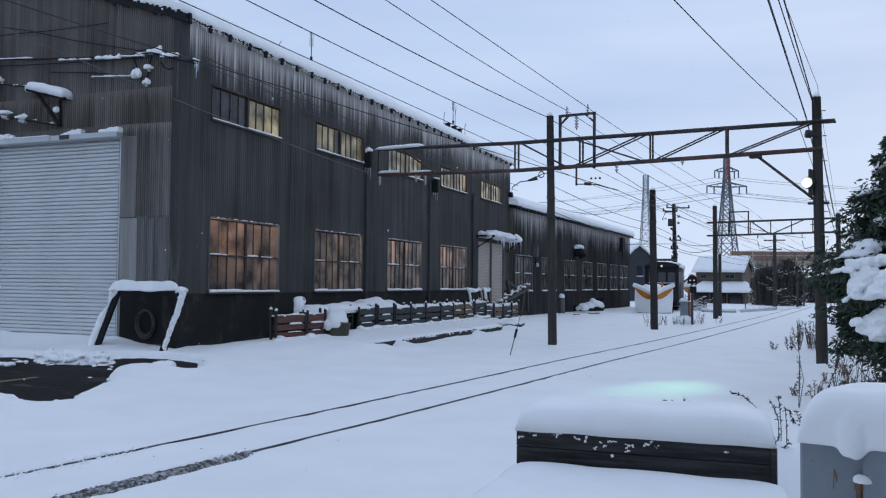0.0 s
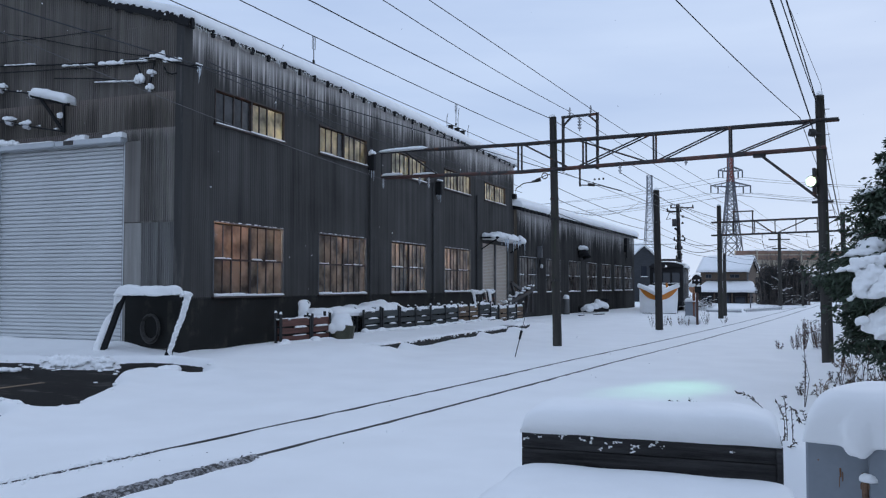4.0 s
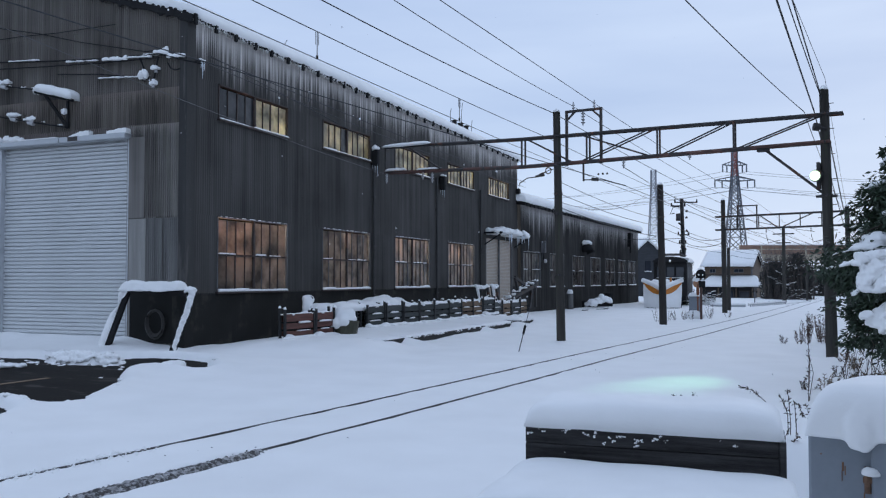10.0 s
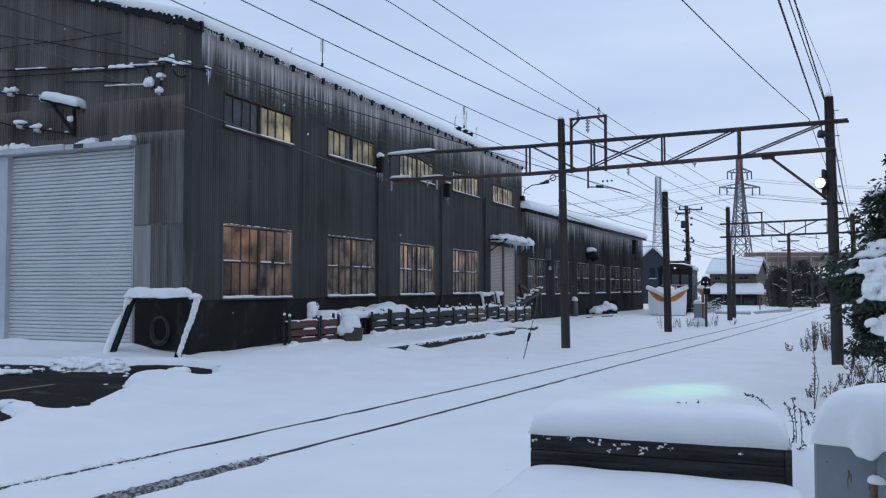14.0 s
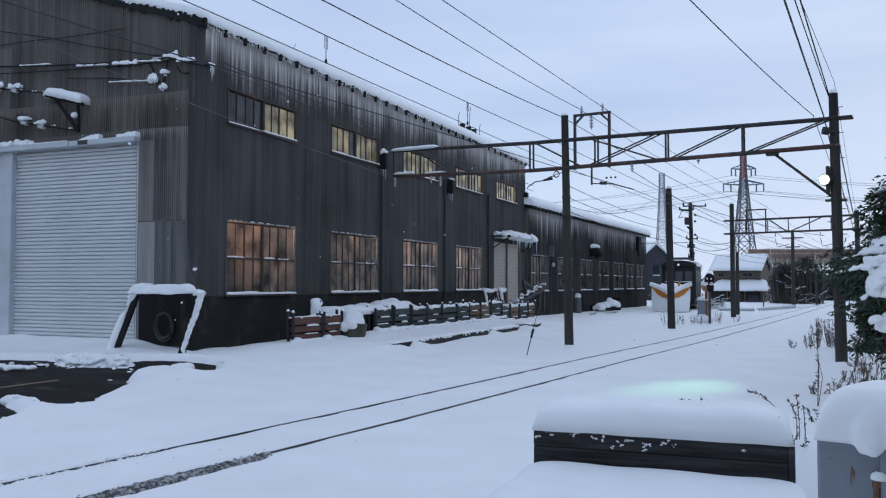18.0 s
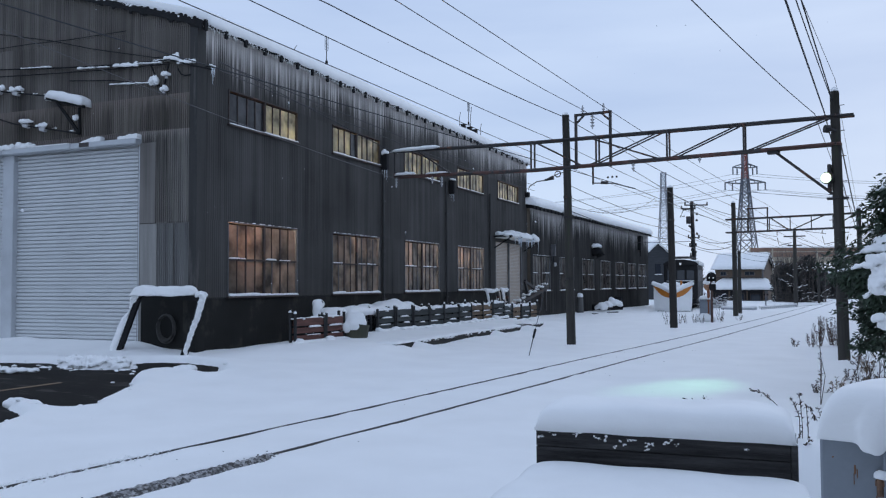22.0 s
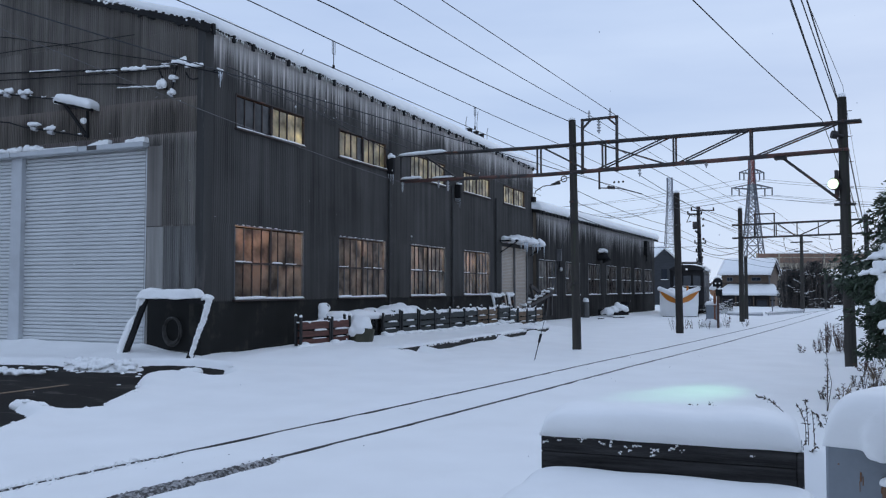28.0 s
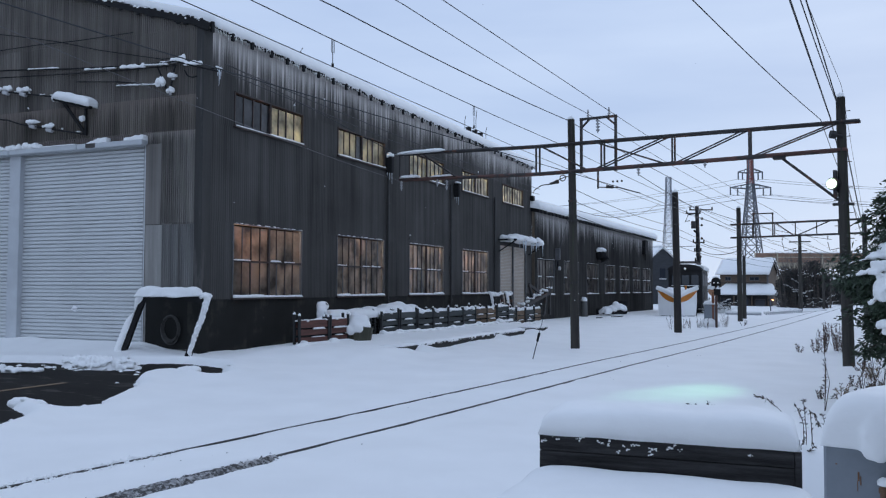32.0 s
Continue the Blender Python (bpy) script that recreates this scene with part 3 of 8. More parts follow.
bm = B()
box(bm, -60, -8.4, -8, 17.3, -0.5, -0.075)
solo("road", bm, ASPHALT, "wet black asphalt of the cleared depot yard", "asphalt", kind="structure")
bm = B()
box(bm, -13.0, -12.87, 4.0, 12.0, -0.09, -0.071)
solo("road_marking", bm, material("worn_yellow_line", (0.20, 0.13, 0.07), 0.6, 0, 0.4, 4.0), "worn yellowish painted line on the asphalt", "road marking", kind="structure")

# unseen wall added behind the viewer; it dims the near snow and cabinet
bm = B()
box(bm, -2.5, 9.0, -3.4, -3.2, -0.4, 5.6)
box(bm, 8.8, 9.0, -3.2, 3.0, -0.4, 5.6)
solo("wall_south", bm, material("shade_wall_dark", (0.06, 0.058, 0.055), 0.8, 0, 0.3, 1.0, (1, 1, 4)), "unseen dark wall added behind the viewer to dim the foreground", "wall", kind="structure")

# added sky blocker hidden behind the evergreens, darkens the snow right of the track
bm = B()
box(bm, 8.4, 8.7, 13.0, 78.0, -0.6, 6.0)
solo("wall_east", bm, material("shade_wall_east_dark", (0.05, 0.05, 0.048), 0.85, 0, 0.3, 1.0), "unseen dark wall added to dim the snow right of the track", "wall", kind="structure", m=Matrix.Translation(TRACK0) @ Matrix.Rotation(TRACK_TURN, 4, "Z"))

# rails, sunk in the snow
for s in (-1, 1):
    bm = B()
    rings = []
    for k in range(74):
        v = -10 + k * 2.5
        c = on_line(RAIL_U[s] + line_bend(v), v)
        rings.append([bm.verts.new(c + ACROSS * du + Vector((0, 0, dz + fall(c.y) + 0.012))) for du, dz in ((-0.06, -0.15), (-0.06, -0.135), (-0.009, -0.12), (-0.009, -0.045), (-0.032, -0.035), (-0.032, -0.004), (-0.026, 0.0), (0.026, 0.0), (0.032, -0.004), (0.032, -0.035), (0.009, -0.045), (0.009, -0.12), (0.06, -0.135), (0.06, -0.15))])
    for a, b in zip(rings, rings[1:]):
        for j in range(14):
            bm.faces.new((a[j], a[(j + 1) % 14], b[(j + 1) % 14], b[j]))
    solo("rail", bm, RAIL, "dark steel rail sunk in a groove in the snow", "rail", "rails of the track")
# ---- the long black depot ----
XW, YF, YE, EAVE = -14.18, 17.44, 45.6, 8.45
WIN0, BAY, WIN_W = 18.66, 5.49, 3.40
LOW_Z, UP_Z = (1.42, 3.47), (6.07, 7.04)
DOOR = (40.3, 44.6, 0.25, 3.9)
SLOPE, RIDGE_X = 0.30, -25.0

depot = thing("depot_building", pose(0, 0, 0), "long two-storey railway depot in blackened corrugated sheet, snowy roof", "depot")


def wall_rects(lo, hi, top, low, up, holes, ups):
    """Rectangles (u0, u1, z0, z1) of a wall that is open at windows."""
    out = []
    for z0, z1, gaps in ((-0.3, low[0], []), (low[0], low[1], holes), (low[1], up[0], []), (up[0], up[1], ups), (up[1], top, [])):
        u = lo
        for a, b in gaps:
            out.append((u, a, z0, z1))
            u = b
        out.append((u, hi, z0, z1))
    return out


def clad(parent, rects, place, mat, sheet=0.92, thick=0.18, amp=0.013, sharp=False):
    """A solid wall of the rectangles with corrugated sheets lapped over its outside. place: pose that puts the plane y = 0 (facing -y) into the world."""
    bm = B()
    for u0, u1, z0, z1 in rects:
        box(bm, u0, u1, 0.02, thick, z0, z1)
    w = part("wall", bm, INNER, parent)
    w.matrix_basis = place
    shared = {}
    for u0, u1, z0, z1 in rects:
        n = max(1, round((u1 - u0) / sheet))
        for i in range(n):
            a, wd, h = u0 + (u1 - u0) * i / n, round((u1 - u0) / n, 3), round(z1 - z0, 3)
            if (wd, h) not in shared:
                bm = B()
                corrugated(bm, 0, wd + 0.01, -0.02, h + 0.01, amp=amp, pitch=0.07 if sharp else 0.09, sharp=sharp)
                shared[wd, h] = mesh_of(bm, "cladding_sheet", mat)
            tilt = random.uniform(-0.0006, 0.0006)
            m = mat
            piece("cladding_sheet", shared[wd, h], w, Matrix.Translation((a, random.uniform(-0.0015, 0.0015), z0)) @ Matrix.Rotation(tilt, 4, "Y"))
    return w


# side towards the track: local x runs along +y of the world, outside faces +x
side = Matrix.Translation((XW, 0, 0)) @ Matrix.Rotation(radians(90), 4, "Z")
lows = [(WIN0 + BAY * i, WIN0 + BAY * i + WIN_W) for i in range(4)]
ups = [(WIN0 + BAY * i, WIN0 + BAY * i + WIN_W) for i in range(5)]
rects = [r for r in wall_rects(YF, YE, EAVE, LOW_Z, UP_Z, lows, ups)]
cut = []
for u0, u1, z0, z1 in rects:
    if u1 > DOOR[0] and u0 < DOOR[1] and z0 < DOOR[3]:
        if u0 < DOOR[0]:
            cut.append((u0, DOOR[0], z0, z1))
        if u1 > DOOR[1]:
            cut.append((DOOR[1], u1, z0, z1))
        if z1 > DOOR[3]:
            cut.append((DOOR[0], DOOR[1], DOOR[3], z1))
        if z0 < DOOR[2]:
            cut.append((DOOR[0], DOOR[1], z0, DOOR[2]))
    else:
        cut.append((u0, u1, z0, z1))
clad(depot, [r for r in cut if r[2] >= 0 and r[3] > 1.5], side, WALL_SIDE, amp=0.006)
clad(depot, [r for r in cut if r[2] < 0 or r[3] <= 1.5], side, WALL_FOOT, sheet=1.84, amp=0.0008)

# gable with the shutters: outside faces -y
front = Matrix.Translation((0, YF, 0))
SHUT = [(-20.62, -16.1), (-25.6, -21.05)]
SHUT_Z = (0.2, 5.5)
clad(depot, [(-16.1, XW, -0.3, 3.4), (-16.1, XW, 3.4, 5.82)], front @ Matrix.Translation((0, -0.02, 0)), WALL_CORNER, amp=0.019, sharp=True)
rects = [(-32.0, -25.6, -0.3, 5.5), (-32.0, -16.1, 5.5, 5.82), (-32.0, XW, 6.72, 8.5)]
clad(depot, rects, front @ Matrix.Translation((0, -0.02, 0)), WALL_FRONT, amp=0.019, sharp=True)
clad(depot, [(-32.0, XW, 5.82, 6.72)], front @ Matrix.Translation((0, -0.03, 0)), WALL_BAND, amp=0.019, sharp=True)
gab = B()
for k in range(18):
    a, b = XW - k, XW - k - 1
    za, zb = EAVE + 0.05 + SLOPE * k, EAVE + 0.05 + SLOPE * (k + 1)
    if b < RIDGE_X:
        break
    for i in range(14):
        x0, x1 = a - (i + 1) / 14, a - i / 14
        n = 6
        for j in range(n):
            p, q = x0 + (x1 - x0) * j / n, x0 + (x1 - x0) * (j + 1) / n
            y0, y1 = [YF - 0.02 - (0.0 if jj % n in (2, 3, 4) else 0.03) for jj in (j, j + 1)]
            f = gab.faces.new([gab.verts.new(c) for c in ((p, y0, 8.48), (q, y1, 8.48), (q, y1, EAVE + SLOPE * (XW - q)), (p, y0, EAVE + SLOPE * (XW - p)))])
part("gable_cladding", gab, WALL_FRONT, depot)
bm = B()
v = [bm.verts.new(c) for c in ((XW, YF + 0.03, 8.3), (XW, YF + 0.03, EAVE), (RIDGE_X, YF + 0.03, EAVE + SLOPE * (XW - RIDGE_X)), (-36, YF + 0.03, EAVE), (-36, YF + 0.03, 8.3))]
bm.faces.new(v)
part("gable_backing", bm, INNER, depot)

# closing walls, floor and roof
bm = B()
box(bm, -36.2, -36.0, YF, YE, -0.3, EAVE)
box(bm, -36, XW - 0.2, YE - 0.2, YE, -0.3, EAVE + 0.1)
part("rear_wall", bm, INNER, depot)
bm = B()
v = [bm.verts.new(c) for c in ((XW, YE, EAVE), (RIDGE_X, YE, EAVE + SLOPE * (XW - RIDGE_X)), (-36, YE, EAVE))]
bm.faces.new(v)
part("rear_gable", bm, WALL_SIDE, depot)
bm = B()
box(bm, -36, XW - 0.2, YF + 0.2, YE - 0.2, 0.0, 0.06)
part("inner_floor", bm, INNER, depot)
bm = B()
for sx in (1, -1):
    ex = XW + 0.15 if sx > 0 else -36.3
    ez = EAVE + SLOPE * -0.15 + 0.05
    rz = EAVE + SLOPE * (XW - RIDGE_X) + 0.05
    q = [bm.verts.new(c) for c in ((ex, YF - 0.09, ez), (ex, YE + 0.2, ez), (RIDGE_X, YE + 0.2, rz), (RIDGE_X, YF - 0.09, rz))]
    p = [bm.verts.new(c.co + Vector((0, 0, 0.10))) for c in q]
    bm.faces.new(p if sx > 0 else p[::-1])
    bm.faces.new(q[::-1] if sx > 0 else q)
    for i in range(4):
        bm.faces.new((q[i], q[(i + 1) % 4], p[(i + 1) % 4], p[i]) if sx > 0 else (p[i], p[(i + 1) % 4], q[(i + 1) % 4], q[i]))
part("roof", bm, BLACK, depot)


def roof_snow(y0, y1, ex, ez, slope, depth, seed, reach=6.0, lip=0.10):
    """Snow on a roof side: rounded over the eave, uneven rim. The eave runs along y at x = ex."""
    bm = B()
    prof = [(0.04, -0.03), (lip, 0.02), (lip + 0.03, 0.10), (lip, 0.19), (lip - 0.08, 0.27), (-0.08, 0.33), (-0.25, 0.37), (-0.55, 0.39), (-1.2, 0.38), (-3.0, 0.35), (-reach, 0.35)]
    n = max(2, round((y1 - y0) / 0.22))
    rows = []
    for i in range(n + 1):
        y = y0 + (y1 - y0) * i / n
        k = min(1.0, 0.70 + (y - y0) * 0.4) + 0.10 * noise.noise((y * 0.8, seed, 0.3)) + 0.05 * noise.noise((y * 3.1, seed, 1.7))
        row = []
        for j, (dx, dz) in enumerate(prof):
            wob = 0.02 * noise.noise((y * 4.5, seed + j * 0.4, 6.0)) if j < 4 else 0.03 * noise.noise((y * 0.9, j, seed))
            row.append(bm.verts.new((ex + dx + wob, y, ez - slope * dx + dz * depth / 0.35 * k + (0.09 * noise.noise((y * 5.0, seed, 3.0)) if j == 0 else 0))))
        rows.append(row)
    for a, b in zip(rows, rows[1:]):
        for j in range(len(prof) - 1):
            bm.faces.new((a[j], b[j], b[j + 1], a[j + 1]))
    bm.faces.new(rows[0])
    bm.faces.new(rows[-1][::-1])
    return bm


ob = part("roof_snow", roof_snow(YF + 0.12, YE + 0.22, XW + 0.13, EAVE + SLOPE * -0.13 + 0.10, SLOPE, 0.40, 1, 11.0), SNOW, depot, "thick snow rounded over the eave", True)
bm = B()
box(bm, XW - 0.16, XW + 0.03, YF + 0.0, YE, EAVE - 0.03, EAVE + 0.16)
part("fascia", bm, WALL_SIDE, depot, "lime-streaked fascia under the eave")
# dark roof brackets, the notched sheet edge between them and its small icicles
bm = B()
box(bm, -0.035, 0.035, -0.05, 0.05, -0.13, 0.15, 0.008)
bracket = mesh_of(bm, "roof_bracket", BLACK)
n_br = 33
for i in range(n_br):
    piece("roof_bracket", bracket, depot, pose(XW + 0.19, YF + 0.03 + i * 0.863 + random.uniform(-0.03, 0.03), EAVE - 0.02, random.uniform(-4, 4)))
bm = B()
y = YF
while y < YE:
    y += random.uniform(0.05, 0.13)
    icicle(bm, XW + 0.16 + random.uniform(-0.03, 0.02), y, EAVE + random.uniform(-0.02, 0.03), random.choice((0.05, 0.07, 0.1, 0.16)) * random.uniform(0.6, 1.3), random.uniform(0.007, 0.016))
for k in range(300):
    s = random.uniform(0.01, 0.022)
    lump(bm, XW + 0.19 + random.uniform(-0.05, 0.03), random.uniform(YF, YE), EAVE + random.uniform(-0.06, 0.01), s, s * 1.8, s, k, -0.8, 3, 6)
ob = part("icicle_fringe", bm, SNOW, depot, "fringe of small icicles and snow crumbs")
ob["kind"] = "stuff"
bm = B()
y = YF
while y < YE:
    y += random.uniform(0.07, 0.15)
    h, w = random.uniform(0.03, 0.10), random.uniform(0.018, 0.04)
    z = EAVE + 0.05
    v = [bm.verts.new((XW + 0.175 + dx, y + dy, zz)) for dx in (0.0, 0.02) for dy, zz in ((-w, z), (w, z), (random.uniform(-w, w), z - h - 0.03))]
    bm.faces.new((v[0], v[2], v[1]))
    bm.faces.new((v[3], v[4], v[5]))
    for a, b in ((0, 1), (1, 2), (2, 0)):
        bm.faces.new((v[a], v[b], v[b + 3], v[a + 3]))
part("eave_fringe", bm, BLACK, depot, "dark notched sheet edge along the eave")["kind"] = "stuff"
# roof verge on the gable with torn snow
bm = B()
beam(bm, (XW + 0.2, YF - 0.13, EAVE - SLOPE * 0.2 + 0.05), (RIDGE_X, YF - 0.13, EAVE + SLOPE * (XW - RIDGE_X) + 0.06), 0.06, 0.15)
part("verge_board", bm, BLACK, depot)
bm = B()
x = XW + 0.2
i = 0
while x > RIDGE_X + 0.5:
    w = random.uniform(0.03, 0.16)
    if random.random() < (0.8 if x < XW - 2.4 else 0.35):
        lump(bm, x - w / 2, YF - 0.14 + random.uniform(-0.02, 0.04), EAVE + SLOPE * (XW - x + w / 2) + 0.13 + random.uniform(-0.05, 0.04), w * 0.7, 0.05, random.uniform(0.02, 0.07), i, rings=4, sides=7)
    x -= w
    i += 1
part("verge_snow", bm, SNOW, depot, smooth=True)["kind"] = "stuff"
bm = B()
for k in range(70):
    x = XW + 0.2 - abs(random.gauss(0, 1.6))
    s = random.uniform(0.02, 0.06)
    lump(bm, x, YF - 0.14, EAVE + SLOPE * (XW - x) + random.choice((-0.03, 0.12)) + random.uniform(-0.03, 0.03), s * 1.4, 0.03, s, k, -0.8, 3, 6)
part("torn_edge", bm, BLACK, depot, "torn dark sheet ends along the verge")["kind"] = "stuff"

# shutters
for k, (a, b) in enumerate(SHUT):
    sh = part("roller_shutter", box(B(), a - 0.03, b - 0.02, YF + 0.10, YF + 0.14, SHUT_Z[0] - 0.2, SHUT_Z[1]), SHUTTER, depot, "pale grey steel roller shutter, closed")
    bm = B()
    h = 0.105
    prof = ((0, 0.02), (0.02, 0.0), (0.075, 0.0), (0.095, 0.02))
    vs = []
    for dz, dy in prof:
        vs.append((bm.verts.new((a - 0.04, YF + 0.07 + dy, dz)), bm.verts.new((b - 0.03, YF + 0.07 + dy, dz))))
    for p, q in zip(vs, vs[1:]):
        bm.faces.new((p[0], p[1], q[1], q[0]))
    e = [bm.verts.new((x, YF + 0.1, z)) for x, z in ((a - 0.04, 0.095), (b - 0.03, 0.095), (b - 0.03, 0.105), (a - 0.04, 0.105))]
    bm.faces.new(e)
    slat = mesh_of(bm, "slat", SHUTTER)
    for i in range(50):
        piece("slat", slat, sh, pose(0, 0, SHUT_Z[0] + i * h))
    bm = B()
    box(bm, a, b, YF + 0.04, YF + 0.1, SHUT_Z[0] - 0.2, SHUT_Z[0] + 0.03, 0.01)
    part("bottom_rail", bm, material("rusty_rail", (0.10, 0.08, 0.06), 0.6, 0.2, 0.5, 2.0), sh, "rust-stained bottom rail")
bm = B()
box(bm, -21.05, -20.62, YF - 0.08, YF + 0.2, -0.1, SHUT_Z[1] + 0.02, 0.015)
part("shutter_post", bm, TRIM, depot, "pale blue-grey steel post between the shutters")
bm = B()
box(bm, -16.1, -16.02, YF - 0.05, YF + 0.12, -0.1, SHUT_Z[1], 0.01)
part("guide_rail", bm, TRIM, depot)
bm = B()
for a, b in ((-32, -20.9), (-20.88, -18.3), (-18.28, -16.0)):
    box(bm, a, b, YF - 0.28, YF + 0.05, 5.47, 5.62, 0.02)
head = part("shutter_head", bm, TRIM, depot, "pale steel shutter housing with snow on it")
bm = B()
for i, (a, b, h) in enumerate(((-32, -21.6, 0.14), (-19.9, -18.4, 0.04))):
    snow_heap(bm, a, b, YF - 0.27, YF - 0.02, 5.62, h, i, 0.01, 24, 5, power=9.0, flat=0.25)
for k in range(60):
    s = random.uniform(0.03, 0.09)
    lump(bm, random.uniform(-21.6, -19.7), YF - 0.2 + random.uniform(-0.05, 0.1), 5.63 + random.uniform(0, 0.06), s * 1.5, s, s * random.uniform(0.8, 1.6), k, -0.5, 4, 7)
part("ledge_snow", bm, SNOW, head, smooth=True)["kind"] = "stuff"
bm = B()
for a, b, h0, h in ((-17.95, -17.25, 0.03, 0.15), (-16.62, -15.97, 0.08, 0.13)):
    for k in range(14):
        x = a + (b - a) * k / 14
        box(bm, x - 0.01, x + (b - a) / 14 + 0.01, YF - 0.25 - random.uniform(0, 0.02), YF - 0.08, 5.6, 5.62 + (h0 + (h - h0) * min(1.0, k / 9)) * random.uniform(0.75, 1.05))
melt(part("ledge_snow", bm, SNOW, head, smooth=True), 0.02, 0.015)["kind"] = "stuff"
part("rust_patch", box(B(), -17.95, -17.6, YF - 0.284, YF - 0.279, 5.49, 5.61), STEEL, head, "rust-brown worn patch")
bm = B()
box(bm, XW - 0.2, XW + 0.04, YF - 0.10, YF + 0.01, 1.45, EAVE - 0.02)
box(bm, XW - 0.01, XW + 0.04, YF + 0.01, YF + 0.24, 1.45, EAVE - 0.02)
part("corner_flashing", bm, CORNER_TRIM, depot)
bm = B()
box(bm, XW - 0.36, XW + 0.045, YF - 0.105, YF + 0.01, -0.2, 1.45)
box(bm, XW - 0.01, XW + 0.045, YF + 0.01, YF + 0.24, -0.2, 1.45)
part("corner_foot", bm, WALL_FOOT, depot)
bm = B()
box(bm, -16.02, -15.5, YF - 0.075, YF - 0.03, 3.38, 5.50, 0.004)
part("flat_sheet", bm, GABLE_FLAT, depot, "flat stained sheet beside the shutter")
# smooth galvanised corner sheets at the foot of the gable
for i, (a, b, z0, z1, mm) in enumerate(((-16.0, -15.45, 0.2, 3.36, PALE_SHEET), (-15.43, -14.9, 0.2, 3.36, WALL_PALE), (-14.88, -14.2, 0.2, 3.36, WALL_PALE))):
    bm = B()
    if i == 0:
        box(bm, a, b, YF - 0.065, YF - 0.03, z0, z1)
    else:
        corrugated(bm, a, b, z0, z1, pitch=0.07, amp=0.011, sharp=True)
        for v in bm.verts:
            v.co.y += YF - 0.055
    part("cladding_sheet", bm, mm, depot, "paler galvanised sheet")


# windows
def window(parent, u0, u1, z0, z1, rows, cols, pane_mat, place, label, sash=SASH, snow=True, dark=()):
    w = thing("window", place, label, "window")
    w.parent = parent
    del w["category"]
    t = 0.045
    bm = B()
    for a, b, c, d in ((u0, u1, z0, z0 + 0.05), (u0, u1, z1 - 0.03, z1), (u0, u0 + 0.025, z0, z1), (u1 - 0.025, u1, z0, z1)):
        box(bm, a, b, -0.03, 0.12, c, d)
    part("frame", bm, PALE_SASH if rows > 1 else sash, w)
    bm = B()
    mid = (u0 + u1) / 2
    box(bm, mid - 0.035, mid + 0.035, -0.015, 0.08, z0, z1)
    for r in range(1, rows):
        z = z0 + (z1 - z0) * r / rows
        box(bm, u0, u1, -0.01, 0.08, z - 0.025, z + 0.025)
    part("sash", bm, sash, w)
    pw = (u1 - u0 - 0.1) / cols
    ph = (z1 - z0 - 0.12) / rows
    bm = B()
    box(bm, 0, pw - 0.012, -0.003, 0.003, 0, ph - 0.02)
    me = mesh_of(bm, "pane", pane_mat)
    # darker copy of the glass that makes single panes look unlit
    unlit_me = me.copy()
    unlit_me.materials[0] = PANE_UNLIT
    bars = []
    for w_, mm in ((0.024, sash), (0.012, PALE_SASH if rows > 1 else sash), (0.011, sash)):
        bars.append(mesh_of(box(B(), -w_, w_, -0.014, 0.02, 0, ph), "glazing_bar", mm))
    for r in range(rows):
        for c in range(cols):
            x, z = u0 + 0.05 + c * pw, z0 + 0.06 + r * ph
            piece("pane", unlit_me if (r, c) in dark else me, w, Matrix.Translation((x + 0.006, 0.045, z)) @ Matrix.Rotation(random.uniform(-0.012, 0.012), 4, "Z"))
            if c and c * 2 != cols:
                bar = bars[0] if c % 2 == 0 else bars[1 if random.random() < 0.35 else 2]
                piece("glazing_bar", bar, w, Matrix.Translation((x + random.uniform(-0.02, 0.02), 0.03, z)) @ Matrix.Rotation(random.uniform(-0.012, 0.012), 4, "Y"))
    if snow:
        bm = B()
        u = u0 + 0.02
        while u < u1 - 0.1:
            e = min(u1 - 0.02, u + random.uniform(0.55, 0.95))
            snow_heap(bm, u, e, -0.085, 0.03, z0 + 0.03, (0.03 + 0.025 * rows) * random.uniform(0.55, 1.1), u, 0.004, nx=16, ny=4, power=6.0, flat=0.35)
            u = e - random.uniform(0.03, 0.10)
        for r in range(1, rows):
            z = z0 + (z1 - z0) * r / rows
            for a, b in ((u0 + 0.03, u0 + random.uniform(0.5, 1.3)), (mid + 0.04, u1 - random.uniform(0.05, 0.5))):
                q = a
                while q < b:
                    e = min(b, q + random.uniform(0.15, 0.6))
                    snow_heap(bm, q, e, -0.045, 0.0, z + 0.02, random.uniform(0.02, 0.055), q * 3, 0.008, nx=10, ny=3, power=1.6)
                    q = e - 0.01 if random.random() < 0.8 else e + random.uniform(0.02, 0.15)
        if rows > 1:
            q = u0 + 0.1
            while q < u1 - 0.1:
                e = q + random.uniform(0.05, 0.3)
                snow_heap(bm, q, min(e, u1), -0.03, 0.0, z1 - 0.004, random.uniform(0.008, 0.025), q, 0.006, nx=8, ny=3)
                q = e + random.uniform(0.0, 0.18)
        part("sill_snow", bm, SNOW, w, smooth=True)["kind"] = "stuff"
    bm = B()
    box(bm, u0 - 0.04, u1 + 0.04, -0.09, 0.05, z0 - 0.02, z0 + 0.03, 0.01)
    part("sill", bm, sash, w)
    return w


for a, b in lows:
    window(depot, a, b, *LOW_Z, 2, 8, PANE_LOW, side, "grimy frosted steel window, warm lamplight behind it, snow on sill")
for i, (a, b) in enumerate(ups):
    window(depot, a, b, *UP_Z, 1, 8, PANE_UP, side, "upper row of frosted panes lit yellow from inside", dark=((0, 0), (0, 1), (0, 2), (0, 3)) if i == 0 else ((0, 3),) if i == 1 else ())

